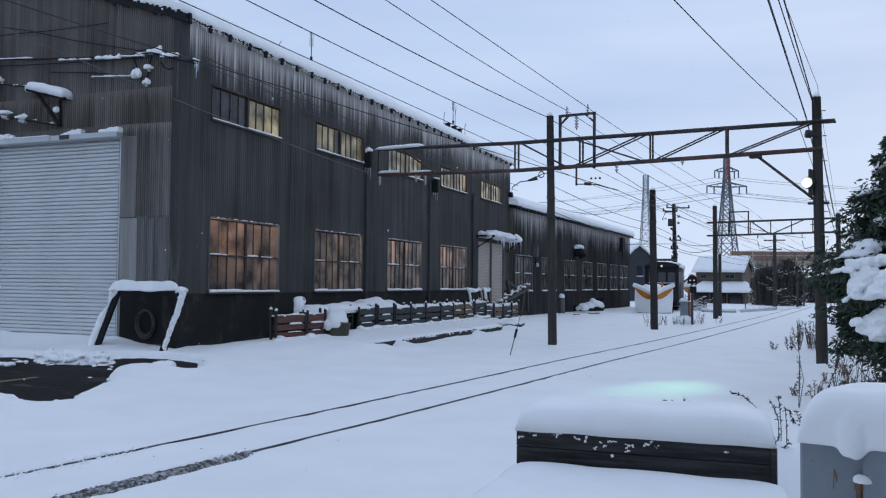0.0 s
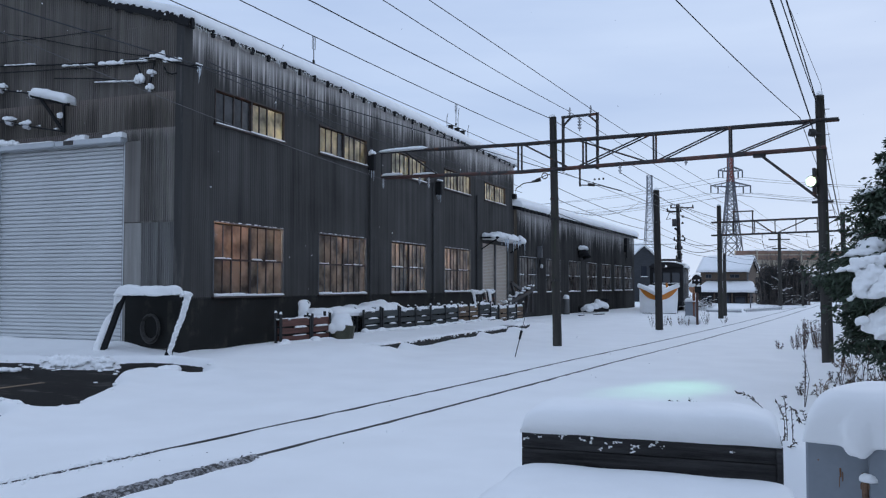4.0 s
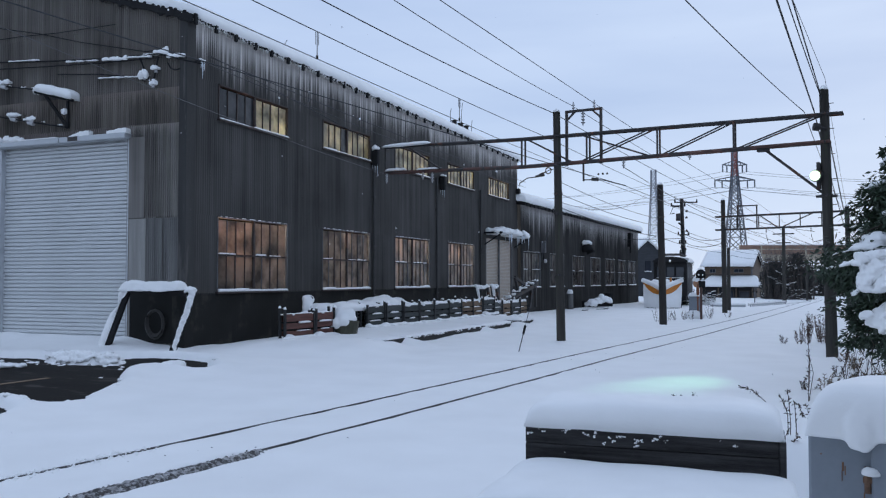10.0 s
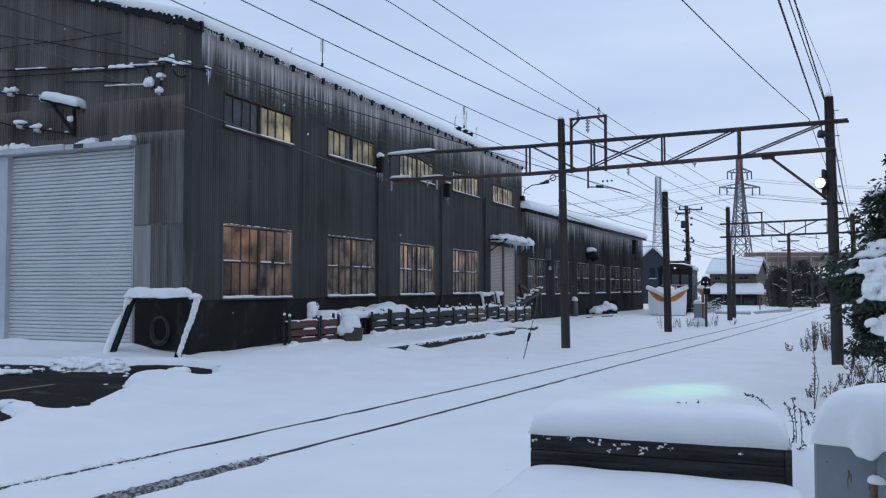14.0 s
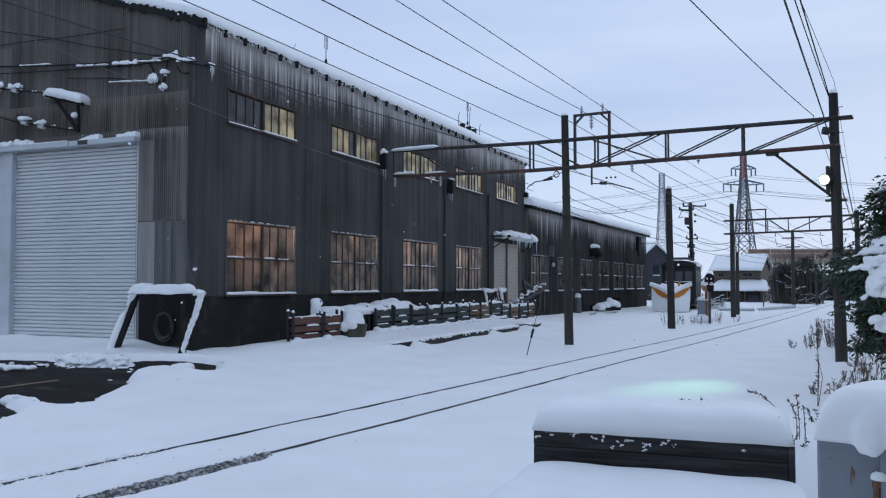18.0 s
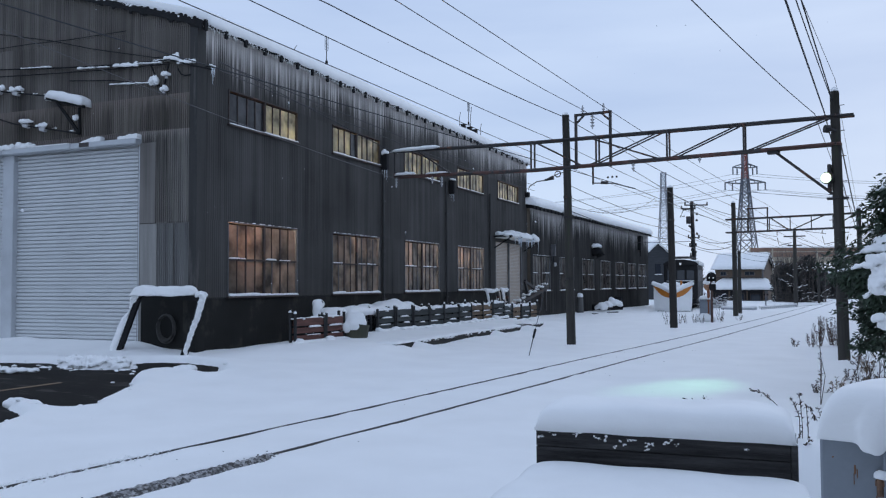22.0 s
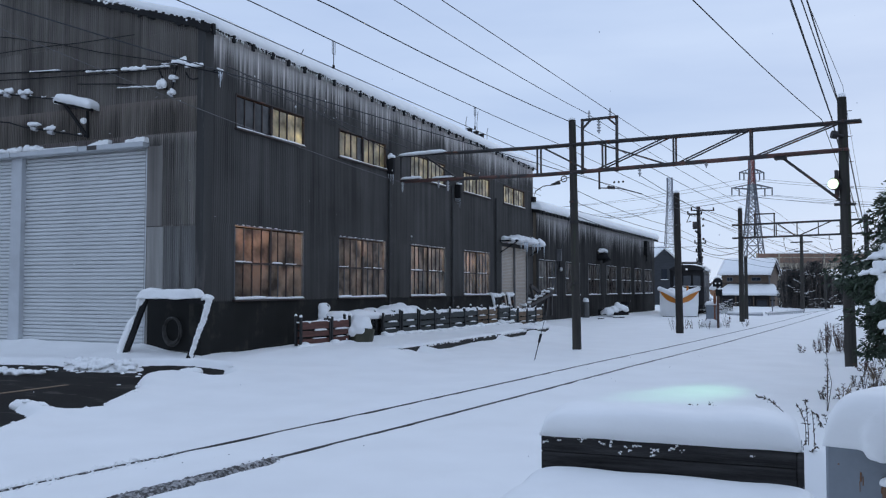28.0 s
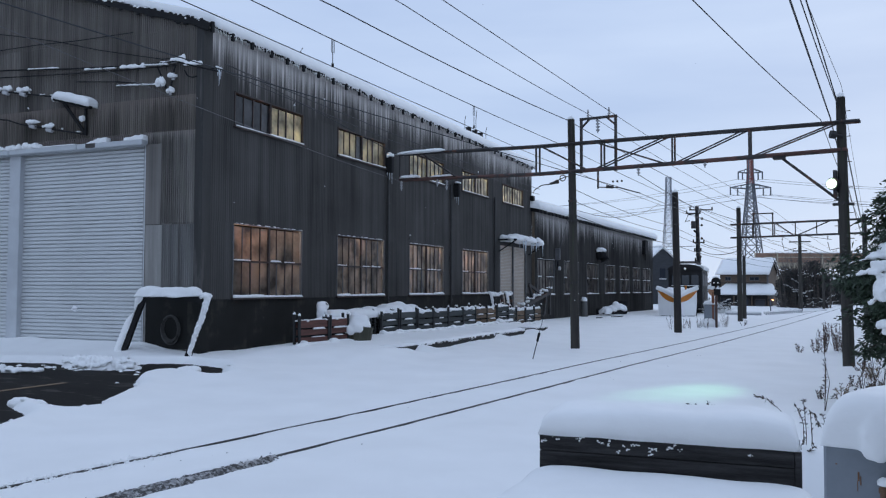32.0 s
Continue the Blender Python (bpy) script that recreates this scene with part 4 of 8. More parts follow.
# lamps inside, behind the frosted panes
for k, (y, z, e, c) in enumerate(((23.0, 6.6, 150, (1.0, 0.80, 0.45)), (29.0, 6.6, 170, (1.0, 0.80, 0.45)), (35.0, 6.6, 170, (1.0, 0.80, 0.45)), (41.5, 6.6, 170, (1.0, 0.80, 0.45)))):
    la = new("hall_lamp", bpy.data.lights.new("hall_lamp", "AREA"))
    la.data.shape, la.data.size, la.data.size_y = "RECTANGLE", 4.5, 0.4
    la.data.energy, la.data.color = e, c
    la.matrix_world = look((XW - 3.2, y, z + 0.6), (XW - 0.5, y, z - 0.4)) @ pose(0, 0, 0)
la = new("work_lamp", bpy.data.lights.new("work_lamp", "POINT"))
la.data.energy, la.data.color, la.data.shadow_soft_size = 70, (1.0, 0.52, 0.24), 0.08
la.location = (XW - 0.7, WIN0 + 0.75, 2.95)

# added fill strip, no fixture of the hall: brightens the lower panes towards their tops
la = new("pane_fill", bpy.data.lights.new("pane_fill", "AREA"))
la.data.shape, la.data.size, la.data.size_y, la.data.energy, la.data.color = "RECTANGLE", 21, 0.3, 500, (1.0, 0.78, 0.60)
la.matrix_world = look((XW - 0.85, 29.5, 3.75), (XW - 0.15, 29.5, 2.95))
# door on the track side with its snowy canopy
dr = part("roller_door", box(B(), DOOR[0], DOOR[1], 0.10, 0.14, DOOR[2], DOOR[3]), SHUTTER, depot, "dull beige ribbed roller door")
dr.matrix_basis = side
bm = B()
for i in range(48):
    z = DOOR[2] + i * (DOOR[3] - DOOR[2]) / 48
    box(bm, DOOR[0] + 0.02, DOOR[1] - 0.02, 0.075, 0.1, z + 0.012, z + 0.066)
part("door_ribs", bm, material("beige_door", (0.46, 0.38, 0.30), 0.6, 0.1, 0.15, 1.5), dr)
for u in (DOOR[0], (DOOR[0] + DOOR[1]) / 2, DOOR[1]):
    part("door_post", box(B(), u - 0.06, u + 0.06, 0.0, 0.12, DOOR[2] - 0.2, DOOR[3]), PALE_SASH, dr)
bm = B()
box(bm, DOOR[0] - 0.35, DOOR[1] + 0.55, -0.95, 0.0, DOOR[3] + 0.2, DOOR[3] + 0.28, 0.02)
for u in (DOOR[0] - 0.2, DOOR[1] + 0.4):
    beam(bm, (u, -0.9, DOOR[3] + 0.2), (u, 0, DOOR[3] - 0.35), 0.05, 0.05)
canopy = part("canopy", bm, BLACK, depot, "door canopy heaped with snow and hung with icicles")
canopy.matrix_basis = side
bm = B()
for k in range(90):
    u = random.choice((DOOR[0] + 0.3, DOOR[0] + 0.6, DOOR[0] + 2.2, DOOR[0] + 2.5, DOOR[0] + 4.1)) + random.gauss(0, 0.35)
    lump(bm, max(DOOR[0] - 0.3, min(DOOR[1] + 0.5, u)), random.uniform(-0.98, -0.1), DOOR[3] + 0.28 + random.uniform(-0.05, 0.06), random.uniform(0.15, 0.35), random.uniform(0.15, 0.3), random.uniform(0.1, 0.24), k, -0.5)
melt(part("canopy_snow", bm, SNOW, canopy, smooth=True), 0.04, 0.08)["kind"] = "stuff"
bm = B()
for i in range(22):
    icicle(bm, random.uniform(DOOR[0], DOOR[1] + 0.4), -0.95, DOOR[3] + 0.22, random.uniform(0.1, 0.75), 0.025)
part("icicles", bm, ICE, canopy)["kind"] = "stuff"

# ---- the lower shed beyond, swung a little towards the line ----
LOW_AT = Matrix.Translation((-14.0, 45.35, 0)) @ Matrix.Rotation(radians(90 - 2.3), 4, "Z")
LOW_EAVE, LOW_LEN = 6.0, 32.0
shed = thing("low_shed", pose(0, 0, 0), "lower black-clad depot shed with frosted windows and snowy roof", "shed")
low_wins = [(0.63, 3.75), (5.6, 8.65), (10.62, 13.6), (15.3, 18.3), (19.8, 22.9), (24.1, 26.9), (27.9, 31.0)]
rects = []
u = 0.25
for a, b in low_wins:
    rects.append((u, a, 1.3, 3.4))
    u = b
rects += [(u, LOW_LEN, 1.3, 3.4), (0.25, LOW_LEN, -0.6, 1.3), (0.25, LOW_LEN, 3.4, LOW_EAVE)]
clad(shed, rects, LOW_AT, WALL_LOW, sheet=1.9)
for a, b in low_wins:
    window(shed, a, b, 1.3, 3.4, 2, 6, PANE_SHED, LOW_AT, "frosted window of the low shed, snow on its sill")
bm = B()
box(bm, 0.3, LOW_LEN - 0.2, 11.8, 12.0, -0.6, LOW_EAVE)
box(bm, LOW_LEN - 0.2, LOW_LEN, 0.2, 12.0, -0.6, LOW_EAVE)
box(bm, 0.3, LOW_LEN - 0.2, 0.2, 11.8, -0.6, -0.4)
p = part("rear_wall", bm, WALL_LOW, shed)
p.matrix_basis = LOW_AT
bm = B()
v = [bm.verts.new(c) for c in ((0.1, -0.3, LOW_EAVE - 0.04), (LOW_LEN + 0.25, -0.3, LOW_EAVE - 0.04), (LOW_LEN + 0.25, 12.2, LOW_EAVE + 1.8), (0.1, 12.2, LOW_EAVE + 1.8))]
t = [bm.verts.new(c.co + Vector((0, 0, 0.2))) for c in v]
bm.faces.new(v[::-1])
bm.faces.new(t)
for i in range(4):
    bm.faces.new((v[i], v[(i + 1) % 4], t[(i + 1) % 4], t[i]))
p = part("roof", bm, BLACK, shed)
p.matrix_basis = LOW_AT
bm = roof_snow(0.0, LOW_LEN + 0.3, 0, 0, 0.15, 0.48, 6, 9.0)
p = part("roof_snow", bm, SNOW, shed, "smooth snow rounded over the eave", True)
p.matrix_basis = LOW_AT @ Matrix.Translation((0, -0.28, LOW_EAVE + 0.16)) @ Matrix(((0, 1, 0, 0), (-1, 0, 0, 0), (0, 0, 1, 0), (0, 0, 0, 1)))
bm = B()
box(bm, -0.04, 0.04, -0.38, -0.3, -0.1, 0.1)
low_bracket = mesh_of(bm, "roof_bracket", BLACK)
for i in range(46):
    piece("roof_bracket", low_bracket, shed, LOW_AT @ Matrix.Translation((0.4 + i * (LOW_LEN - 0.8) / 45, 0, LOW_EAVE)))
# fill light added inside the shed to lift its dull panes
la = new("shed_fill", bpy.data.lights.new("shed_fill", "AREA"))
la.data.shape, la.data.size, la.data.size_y, la.data.energy, la.data.color = "RECTANGLE", 24, 0.4, 160, (1.0, 0.78, 0.56)
la.matrix_world = LOW_AT @ look((15, 5, 4.8), (15, 0, 2.5))
# ---- overhead line: places are (across, along, up) from the track's middle ----
LINE = Matrix.Translation(TRACK0) @ Matrix.Rotation(TRACK_TURN, 4, "Z")
VG, VG2 = 24.15, 51.75
DARK_STEEL = material("weathered_steel", (0.045, 0.042, 0.042), 0.6, 0.3, 0.4, 2.0, spots=(0.12, 0.055, 0.035), spot_level=0.57, spot_scale=2.5)
RED_STEEL = material("red_oxide_steel", (0.11, 0.055, 0.045), 0.65, 0.2, 0.5, 2.0, spots=(0.05, 0.045, 0.045), spot_level=0.5)


def mast(at, top, r, r_top, label, name="line_pole", group="poles along the line", mat=None, bands=(), cap=True):
    """A pole from the ground to its slightly leaning head, with steel bands and a snow cap."""
    ob = thing(name, LINE, label, "pole", group)
    bm = B()
    n = 7
    pts = [Vector(at).lerp(Vector(top), i / n) for i in range(n + 1)]
    tube(bm, pts, r, 14, r_top)
    part("shaft", bm, mat or POLE_WOOD, ob, smooth=True)
    for z in bands:
        k = (z - at[2]) / (top[2] - at[2])
        p = Vector(at).lerp(Vector(top), k)
        bm = B()
        tube(bm, [(p.x, p.y, z - 0.03), (p.x, p.y, z + 0.03)], (r + (r_top - r) * k) + 0.015, 14)
        box(bm, p.x - 0.02, p.x + 0.02, p.y - r - 0.07, p.y - r + 0.02, z - 0.03, z + 0.03)
        part("band", bm, DARK_STEEL, ob)
    if cap:
        bm = B()
        lump(bm, top[0], top[1], top[2], r_top * 0.95, r_top * 0.95, 0.11, top[0], -0.05)
        part("snow_cap", bm, SNOW, ob, smooth=True)
    return ob


def steps(ob, at, top, z0, z1, r):
    """Climbing pegs."""
    bm = B()
    z, s = z0, 1
    while z < z1:
        k = (z - at[2]) / (top[2] - at[2])
        p = Vector(at).lerp(Vector(top), k)
        tube(bm, [(p.x + s * r * 0.6, p.y, z), (p.x + s * (r + 0.1), p.y - 0.02, z)], 0.01, 5)
        z += 0.32
        s = -s
    part("climbing_pegs", bm, DARK_STEEL, ob)["kind"] = "stuff"


LB, LT, RB, RT = (-2.92, VG, -0.35), (-3.03, VG, 6.72), (4.31, VG, -0.5), (4.22, VG, 6.56)
left_mast = mast(LB, LT, 0.135, 0.105, "mossy grey-brown line pole with a snow cap", bands=(6.0, 5.18, 4.3, 3.7, 1.9))
right_mast = mast(RB, RT, 0.145, 0.11, "dark weathered line pole beside the evergreen, snow-capped", bands=(5.95, 5.22, 3.88, 2.6, 1.2))
steps(right_mast, RB, RT, 3.0, 6.3, 0.12)
bm = B()
box(bm, 4.03, 4.12, VG - 0.14, VG + 0.1, 4.05, 4.72, 0.015)
part("lamp_box", bm, DARK_STEEL, right_mast, "small grey junction box")
bm = B()
tube(bm, [(4.0, VG - 0.28, 5.6), (4.12, VG - 0.22, 5.58)], 0.10, 14)
tube(bm, [(4.12, VG - 0.22, 5.58), (4.24, VG - 0.1, 5.55)], 0.05, 8)
part("horn_speaker", bm, DARK_STEEL, right_mast, "dark loudspeaker horn")

# lit signal lamp on the pole
lamp = thing("signal_lamp", LINE, "lit greenish-white lamp on the line pole", "lamp")
bm = B()
c = Vector((4.02, VG - 0.22, 4.36))
tube(bm, [c + Vector((0.05, 0.10, 0)), c + Vector((0.0, -0.05, -0.0))], 0.15, 20)
part("housing", bm, DARK_STEEL, lamp)
bm = B()
tube(bm, [c + Vector((-0.005, -0.055, 0)), c + Vector((-0.01, -0.075, 0))], 0.125, 20)
part("lens", bm, LAMP_GLASS, lamp, "glowing greenish-white lens")
bm = B()
beam(bm, c + Vector((0.05, 0.08, 0.0)), (4.25, VG, 4.36), 0.05, 0.05)
part("arm", bm, DARK_STEEL, lamp)
la = new("signal_beam", bpy.data.lights.new("signal_beam", "SPOT"))
la.data.energy, la.data.color, la.data.spot_size, la.data.spot_blend, la.data.shadow_soft_size = 1500, (0.33, 1.0, 0.52), radians(13), 1.0, 0.15
la.matrix_world = look(LINE @ (c + Vector((0.0, -0.3, 0.0))), (-1.92, 14.9, 0.0))

# portal truss
gantry = thing("catenary_gantry", LINE, "rust-brown lattice gantry spanning the track between two poles", "gantry")
TOP = lambda u: 5.99 - 0.009 * (u + 3.0) + (0.02 * (-u - 4) if u < -4 else 0)
BOT = lambda u: 5.17 + 0.008 * (u + 3.0) + (0.035 * (-u - 4) if u < -4 else 0)
for nm, h, w, u0, u1, mm in (("top_chord", TOP, 0.075, -7.4, 4.66, DARK_STEEL), ("bottom_chord", BOT, 0.085, -9.05, 4.36, RED_STEEL)):
    for dy in (-0.13, 0.13):
        bm = B()
        tube(bm, [(u, VG + dy, h(u)) for u in (u0, -4.1, -2.95, 0.0, 2.03, u1)], w * 0.48, 4)
        part(nm, bm, mm, gantry)
for u in (-4.1, -2.05, 0.0, 2.03):
    for dy in (-0.13, 0.13):
        part("vertical", beam(B(), (u, VG + dy, BOT(u)), (u, VG + dy, TOP(u)), 0.045, 0.045), DARK_STEEL, gantry)
for a, b in (((-4.0, TOP), (-2.5, BOT)), ((-2.3, TOP), (-0.2, BOT)), ((-2.25, BOT), (-0.15, TOP)), ((0.1, BOT), (1.95, TOP)), ((2.1, BOT), (4.15, TOP))):
    for dy in (-0.13, 0.13):
        part("diagonal", beam(B(), (a[0], VG + dy, a[1](a[0])), (b[0], VG + dy, b[1](b[0])), 0.03, 0.036), DARK_STEEL, gantry)
bm = B()
beam(bm, (2.78, VG, BOT(2.78) - 0.06), (4.22, VG, 3.9), 0.06, 0.07)
box(bm, 2.6, 2.9, VG - 0.1, VG + 0.1, BOT(2.78) - 0.12, BOT(2.78), 0.01)
part("knee_brace", bm, DARK_STEEL, gantry)
bm = B()
tube(bm, [(4.0, VG, 3.86), (4.5, VG, 3.86)], 0.035, 8)
part("brace_clamp", bm, DARK_STEEL, gantry)
bm = B()
beam(bm, (-8.05, VG - 0.17, 6.02), (-6.9, VG - 0.17, BOT(-6.9) + 0.03), 0.05, 0.05)
part("strut", bm, DARK_STEEL, gantry)
bm = B()
beam(bm, (-7.0, VG, 6.08), (-9.15, VG, 6.13), 0.12, 0.06)
beam(bm, (-9.1, VG, BOT(-9)), (-9.1, VG, 6.15), 0.05, 0.05)
part("end_arm", bm, DARK_STEEL, gantry)
bm = B()
snow_heap(bm, -9.15, -7.35, VG - 0.2, VG + 0.18, 6.12, 0.12, 4, 0.02, 26, 5)
part("snow_clump", bm, SNOW, gantry, "long clump of snow on the arm", True)
bm = B()
snow_heap(bm, -9.0, -8.2, VG - 0.2, VG - 0.1, BOT(-8.6) + 0.045, 0.08, 7, 0.01, 14, 3)
snow_heap(bm, -7.8, -6.9, VG - 0.2, VG - 0.12, BOT(-7.3) + 0.045, 0.05, 8, 0.01, 14, 3)
part("chord_snow", bm, SNOW, gantry, smooth=True)["kind"] = "stuff"


def insulator(parent, x, y, z, down=True, n=3, r=0.055, name="insulator"):
    bm = B()
    s = -1 if down else 1
    tube(bm, [(x, y, z), (x, y, z + s * (0.09 * n + 0.06))], 0.018, 6)
    for i in range(n):
        c0 = z + s * (0.05 + 0.09 * i)
        tube(bm, [(x, y, c0), (x, y, c0 + s * 0.05)], r, 10, r * 0.45)
    return part(name, bm, PORCELAIN, parent, smooth=True)


for u, z, d, n in ((-9.05, BOT(-9) - 0.02, True, 3), (-7.65, BOT(-7.6) - 0.02, True, 2), (-7.3, BOT(-7.3) - 0.05, True, 3), (-1.0, BOT(-1) - 0.03, True, 2), (0.85, BOT(0.8) - 0.03, True, 1)):
    insulator(gantry, u, VG, z, d, n)
# upper frame that carries the feeders
part("feeder_frame", beam(B(), (-2.71, VG, 5.1), (-2.71, VG, 6.72), 0.07, 0.07), DARK_STEEL, gantry)
for a, b in (((-1.66, VG, 5.1), (-1.66, VG, 6.72)), ((-2.75, VG, 6.69), (-1.62, VG, 6.69))):
    part("frame_bar", beam(B(), a, b, 0.07, 0.07), DARK_STEEL, gantry)
for a, b in (((-2.69, VG, 6.45), (-2.45, VG, 6.67)), ((-1.68, VG, 6.45), (-1.92, VG, 6.67))):
    part("frame_knee", beam(B(), a, b, 0.05, 0.05), DARK_STEEL, gantry)
for u in (-2.5, -1.86):
    insulator(gantry, u, VG, 6.72, False, 2, 0.05)
insulator(gantry, -2.2, VG, 6.66, True, 4, 0.065)
# steady arm
bm = B()
beam(bm, (-2.2, VG, 5.14), (-2.2, VG, 4.62), 0.045, 0.045)
tube(bm, [(-2.2, VG, 4.66), (-1.6, VG, 4.62), (-0.95, VG, 4.42)], 0.018, 6)
tube(bm, [(-1.95, VG, 4.66), (-1.75, VG, 4.64)], 0.045, 8)
part("steady_arm", bm, DARK_STEEL, gantry)
bm = B()
for k in range(3):
    lump(bm, -1.75 + k * 0.13, VG, 4.79, 0.03, 0.03, 0.04, k)
part("clamps", bm, BLACK, gantry)["kind"] = "stuff"
# bracket on the left pole towards the shed
bm = B()
tube(bm, [(-2.98, VG, 5.05), (-3.25, VG, 5.02), (-3.55, VG, 4.9)], 0.013, 6)
tube(bm, [(-3.45, VG, 4.94), (-3.58, VG, 4.89)], 0.032, 8)
part("side_arm", bm, DARK_STEEL, left_mast)
bm = B()
tube(bm, [(-3.3 + 0.09 * math.cos(a), VG, 5.0 + 0.09 * math.sin(a)) for a in [k * 0.63 for k in range(11)]], 0.018, 5)
part("wire_coil", bm, DARK_STEEL, left_mast)

# second and third poles, and the next portal
mast((-3.3, 36.4, -0.4), (-3.32, 36.2, 5.75), 0.16, 0.125, "tall dark wooden pole without arms", mat=DARK_WOOD, bands=(5.3, 4.4))
mast((-3.94, VG2, -0.5), (-3.97, VG2, 6.4), 0.15, 0.12, "dark line pole of the second gantry", bands=(5.45, 4.67, 3.9, 3.2))
mast((2.62, VG2, -0.5), (2.57, VG2, 5.75), 0.14, 0.12, "line pole of the second gantry behind the trees", bands=(5.4, 4.7))
mast((-4.7, VG2 + 5, -0.5), (-4.7, VG2 + 5, 3.8), 0.12, 0.1, "short weathered pole behind the gantry pole", cap=False)
g2 = thing("catenary_gantry", LINE, "second lattice gantry further along the track", "gantry")
for z, nm in ((5.46, "top_chord"), (4.7, "bottom_chord")):
    for dy in (-0.15, 0.15):
        part(nm, beam(B(), (-4.4, VG2 + dy, z - 0.03), (2.95, VG2 + dy, z + 0.05), 0.05, 0.09), DARK_STEEL, g2)
for u in (-3.2, -2.0, -0.9, 0.2, 1.3):
    part("vertical", beam(B(), (u, VG2, 4.7), (u, VG2, 5.48), 0.05, 0.05), DARK_STEEL, g2)
for a, b, c, d in ((-2.0, 5.48, -0.95, 4.7), (-0.85, 4.7, 0.9, 5.48), (1.2, 4.7, 2.4, 5.48)):
    part("diagonal", beam(B(), (a, VG2, b), (c, VG2, d), 0.05, 0.06), DARK_STEEL, g2)
for a, b in (((-3.15, VG2, 4.65), (-3.15, VG2, 6.05)), ((-2.1, VG2, 4.65), (-2.1, VG2, 6.05)), ((-3.2, VG2, 6.02), (-2.05, VG2, 6.02))):
    part("frame_bar", beam(B(), a, b, 0.07, 0.07), DARK_STEEL, g2)
for u in (-1.6, 0.75):
    insulator(g2, u, VG2, 4.66, True, 2)
    part("steady_arm", tube(B(), [(u, VG2, 4.3), (u + 0.1, VG2, 3.85), (u + 0.75, VG2, 4.0)], 0.02, 5), DARK_STEEL, g2)


# ---- wires ----
def sagging(p, q, sag, n=12):
    p, q = Vector(p), Vector(q)
    return [p.lerp(q, i / n) - Vector((0, 0, 4 * sag * (i / n) * (1 - i / n))) for i in range(n + 1)]


def wire(points, r, label, m=LINE, mat=None):
    bm = B()
    tube(bm, points, r, 5)
    return solo("overhead_wire", bm, mat or WIRE, label, "wire", "overhead wires", m=m, smooth=True)


def beyond(p, q, v):
    """Point on the line from p through q at the distance v along the track."""
    p, q = Vector(p), Vector(q)
    return p.lerp(q, (v - p.y) / (q.y - p.y))


FEED = "thin dark overhead feeder wire"
for (u, z), (un, vn, zn), far_u, far_z, r, sag in (
        ((-4.79, 6.02), (-3.29, 9.88, 6.02), -5.4, 5.6, 0.009, 0.0), ((-3.39, 6.02), (-2.39, 10.29, 6.03), -4.3, 5.6, 0.009, 0.05), ((-3.12, 6.70), (-2.87, 12.74, 6.77), -4.0, 6.2, 0.012, 0.07), ((-2.6, 6.90), (-1.94, 13.63, 6.89), -3.1, 6.2, 0.009, 0.07), ((-1.86, 6.86), (-1.15, 13.9, 6.85), -2.1, 6.2, 0.009, 0.0),
        ((3.75, 6.05), (3.3, 13.56, 6.04), 2.3, 5.6, 0.010, 0.05), ((3.98, 6.06), (4.58, 13.93, 5.95), 2.45, 4.6, 0.017, 0.0), ((4.17, 6.32), (4.5, 15.55, 6.45), 2.6, 4.4, 0.011, 0.03), ((4.18, 6.31), (4.53, 16.05, 6.55), 2.6, 4.6, 0.014, 0.0), ((4.25, 6.86), (4.53, 16.05, 6.55), 2.62, 5.2, 0.006, 0.0)):
    near = beyond((u, VG, z), (un, vn, zn), -8.0)
    near.z = zn
    wire([near] + sagging((un, vn, zn), (u, VG, z), sag, 8), r, FEED)
    wire(sagging((u, VG, z), (far_u, VG2, far_z), 0.12), r, FEED)
    wire(sagging((far_u, VG2, far_z), (far_u - 1.2, 100, far_z - 0.9), 0.2), r, FEED)
# contact wire with its messenger above the track, hung from droppers
wire([Vector((-2.2, -8, 4.9)), Vector((-2.1, 8, 4.75)), Vector((-0.97, VG, 4.42))], 0.009, "contact wire over the snowy track")
wire(sagging((-0.97, VG, 4.42), (-1.0, VG2, 3.9), 0.1), 0.009, "contact wire over the snowy track")
wire(sagging((-1.0, VG, 4.95), (-1.6, VG2, 4.35), 0.35), 0.010, "messenger wire over the snowy track")
for v, z0, z1, u in ((12.34, 5.60, 6.03, -2.603), (18.05, 5.50, 5.985, -2.95)):
    d = thing("wire_dropper", LINE, "short dropper hanging from the feeder wire", "dropper")
    part("rod", tube(B(), [(u, v, z1), (u, v, z0)], 0.008, 5), WIRE, d)
    part("weight", tube(B(), [(u, v, z0 - 0.04), (u, v, z0 + 0.02)], 0.022, 8), BLACK, d)
    bm = B()
    tube(bm, [(u, v - 0.04, z1), (u, v - 0.04, z1 - 0.22), (u, v + 0.04, z1 - 0.22), (u, v + 0.04, z1)], 0.006, 4)
    part("loop", bm, WIRE, d)
# service lines on the shed side of the poles
for z, zf, zz, r in ((4.72, 4.35, 3.95, 0.010), (4.36, 4.05, 3.7, 0.010), (3.95, 3.6, 3.35, 0.012)):
    a, b, c = (-3.08, VG, z), (-3.5, 36.3, zf), (-4.1, VG2, zz)
    wire(sagging(a, b, 0.12), r, "service cable between the wooden poles")
    wire(sagging(b, c, 0.12), r, "service cable between the wooden poles")
    wire(sagging(c, (-5.5, 81.4, zz + 0.5), 0.3), r, "service cable between the wooden poles")
wire(sagging((-3.08, VG, 4.1), (-6.75, 45.6, 6.3), 0.5), 0.009, "service cable from the shed's corner")
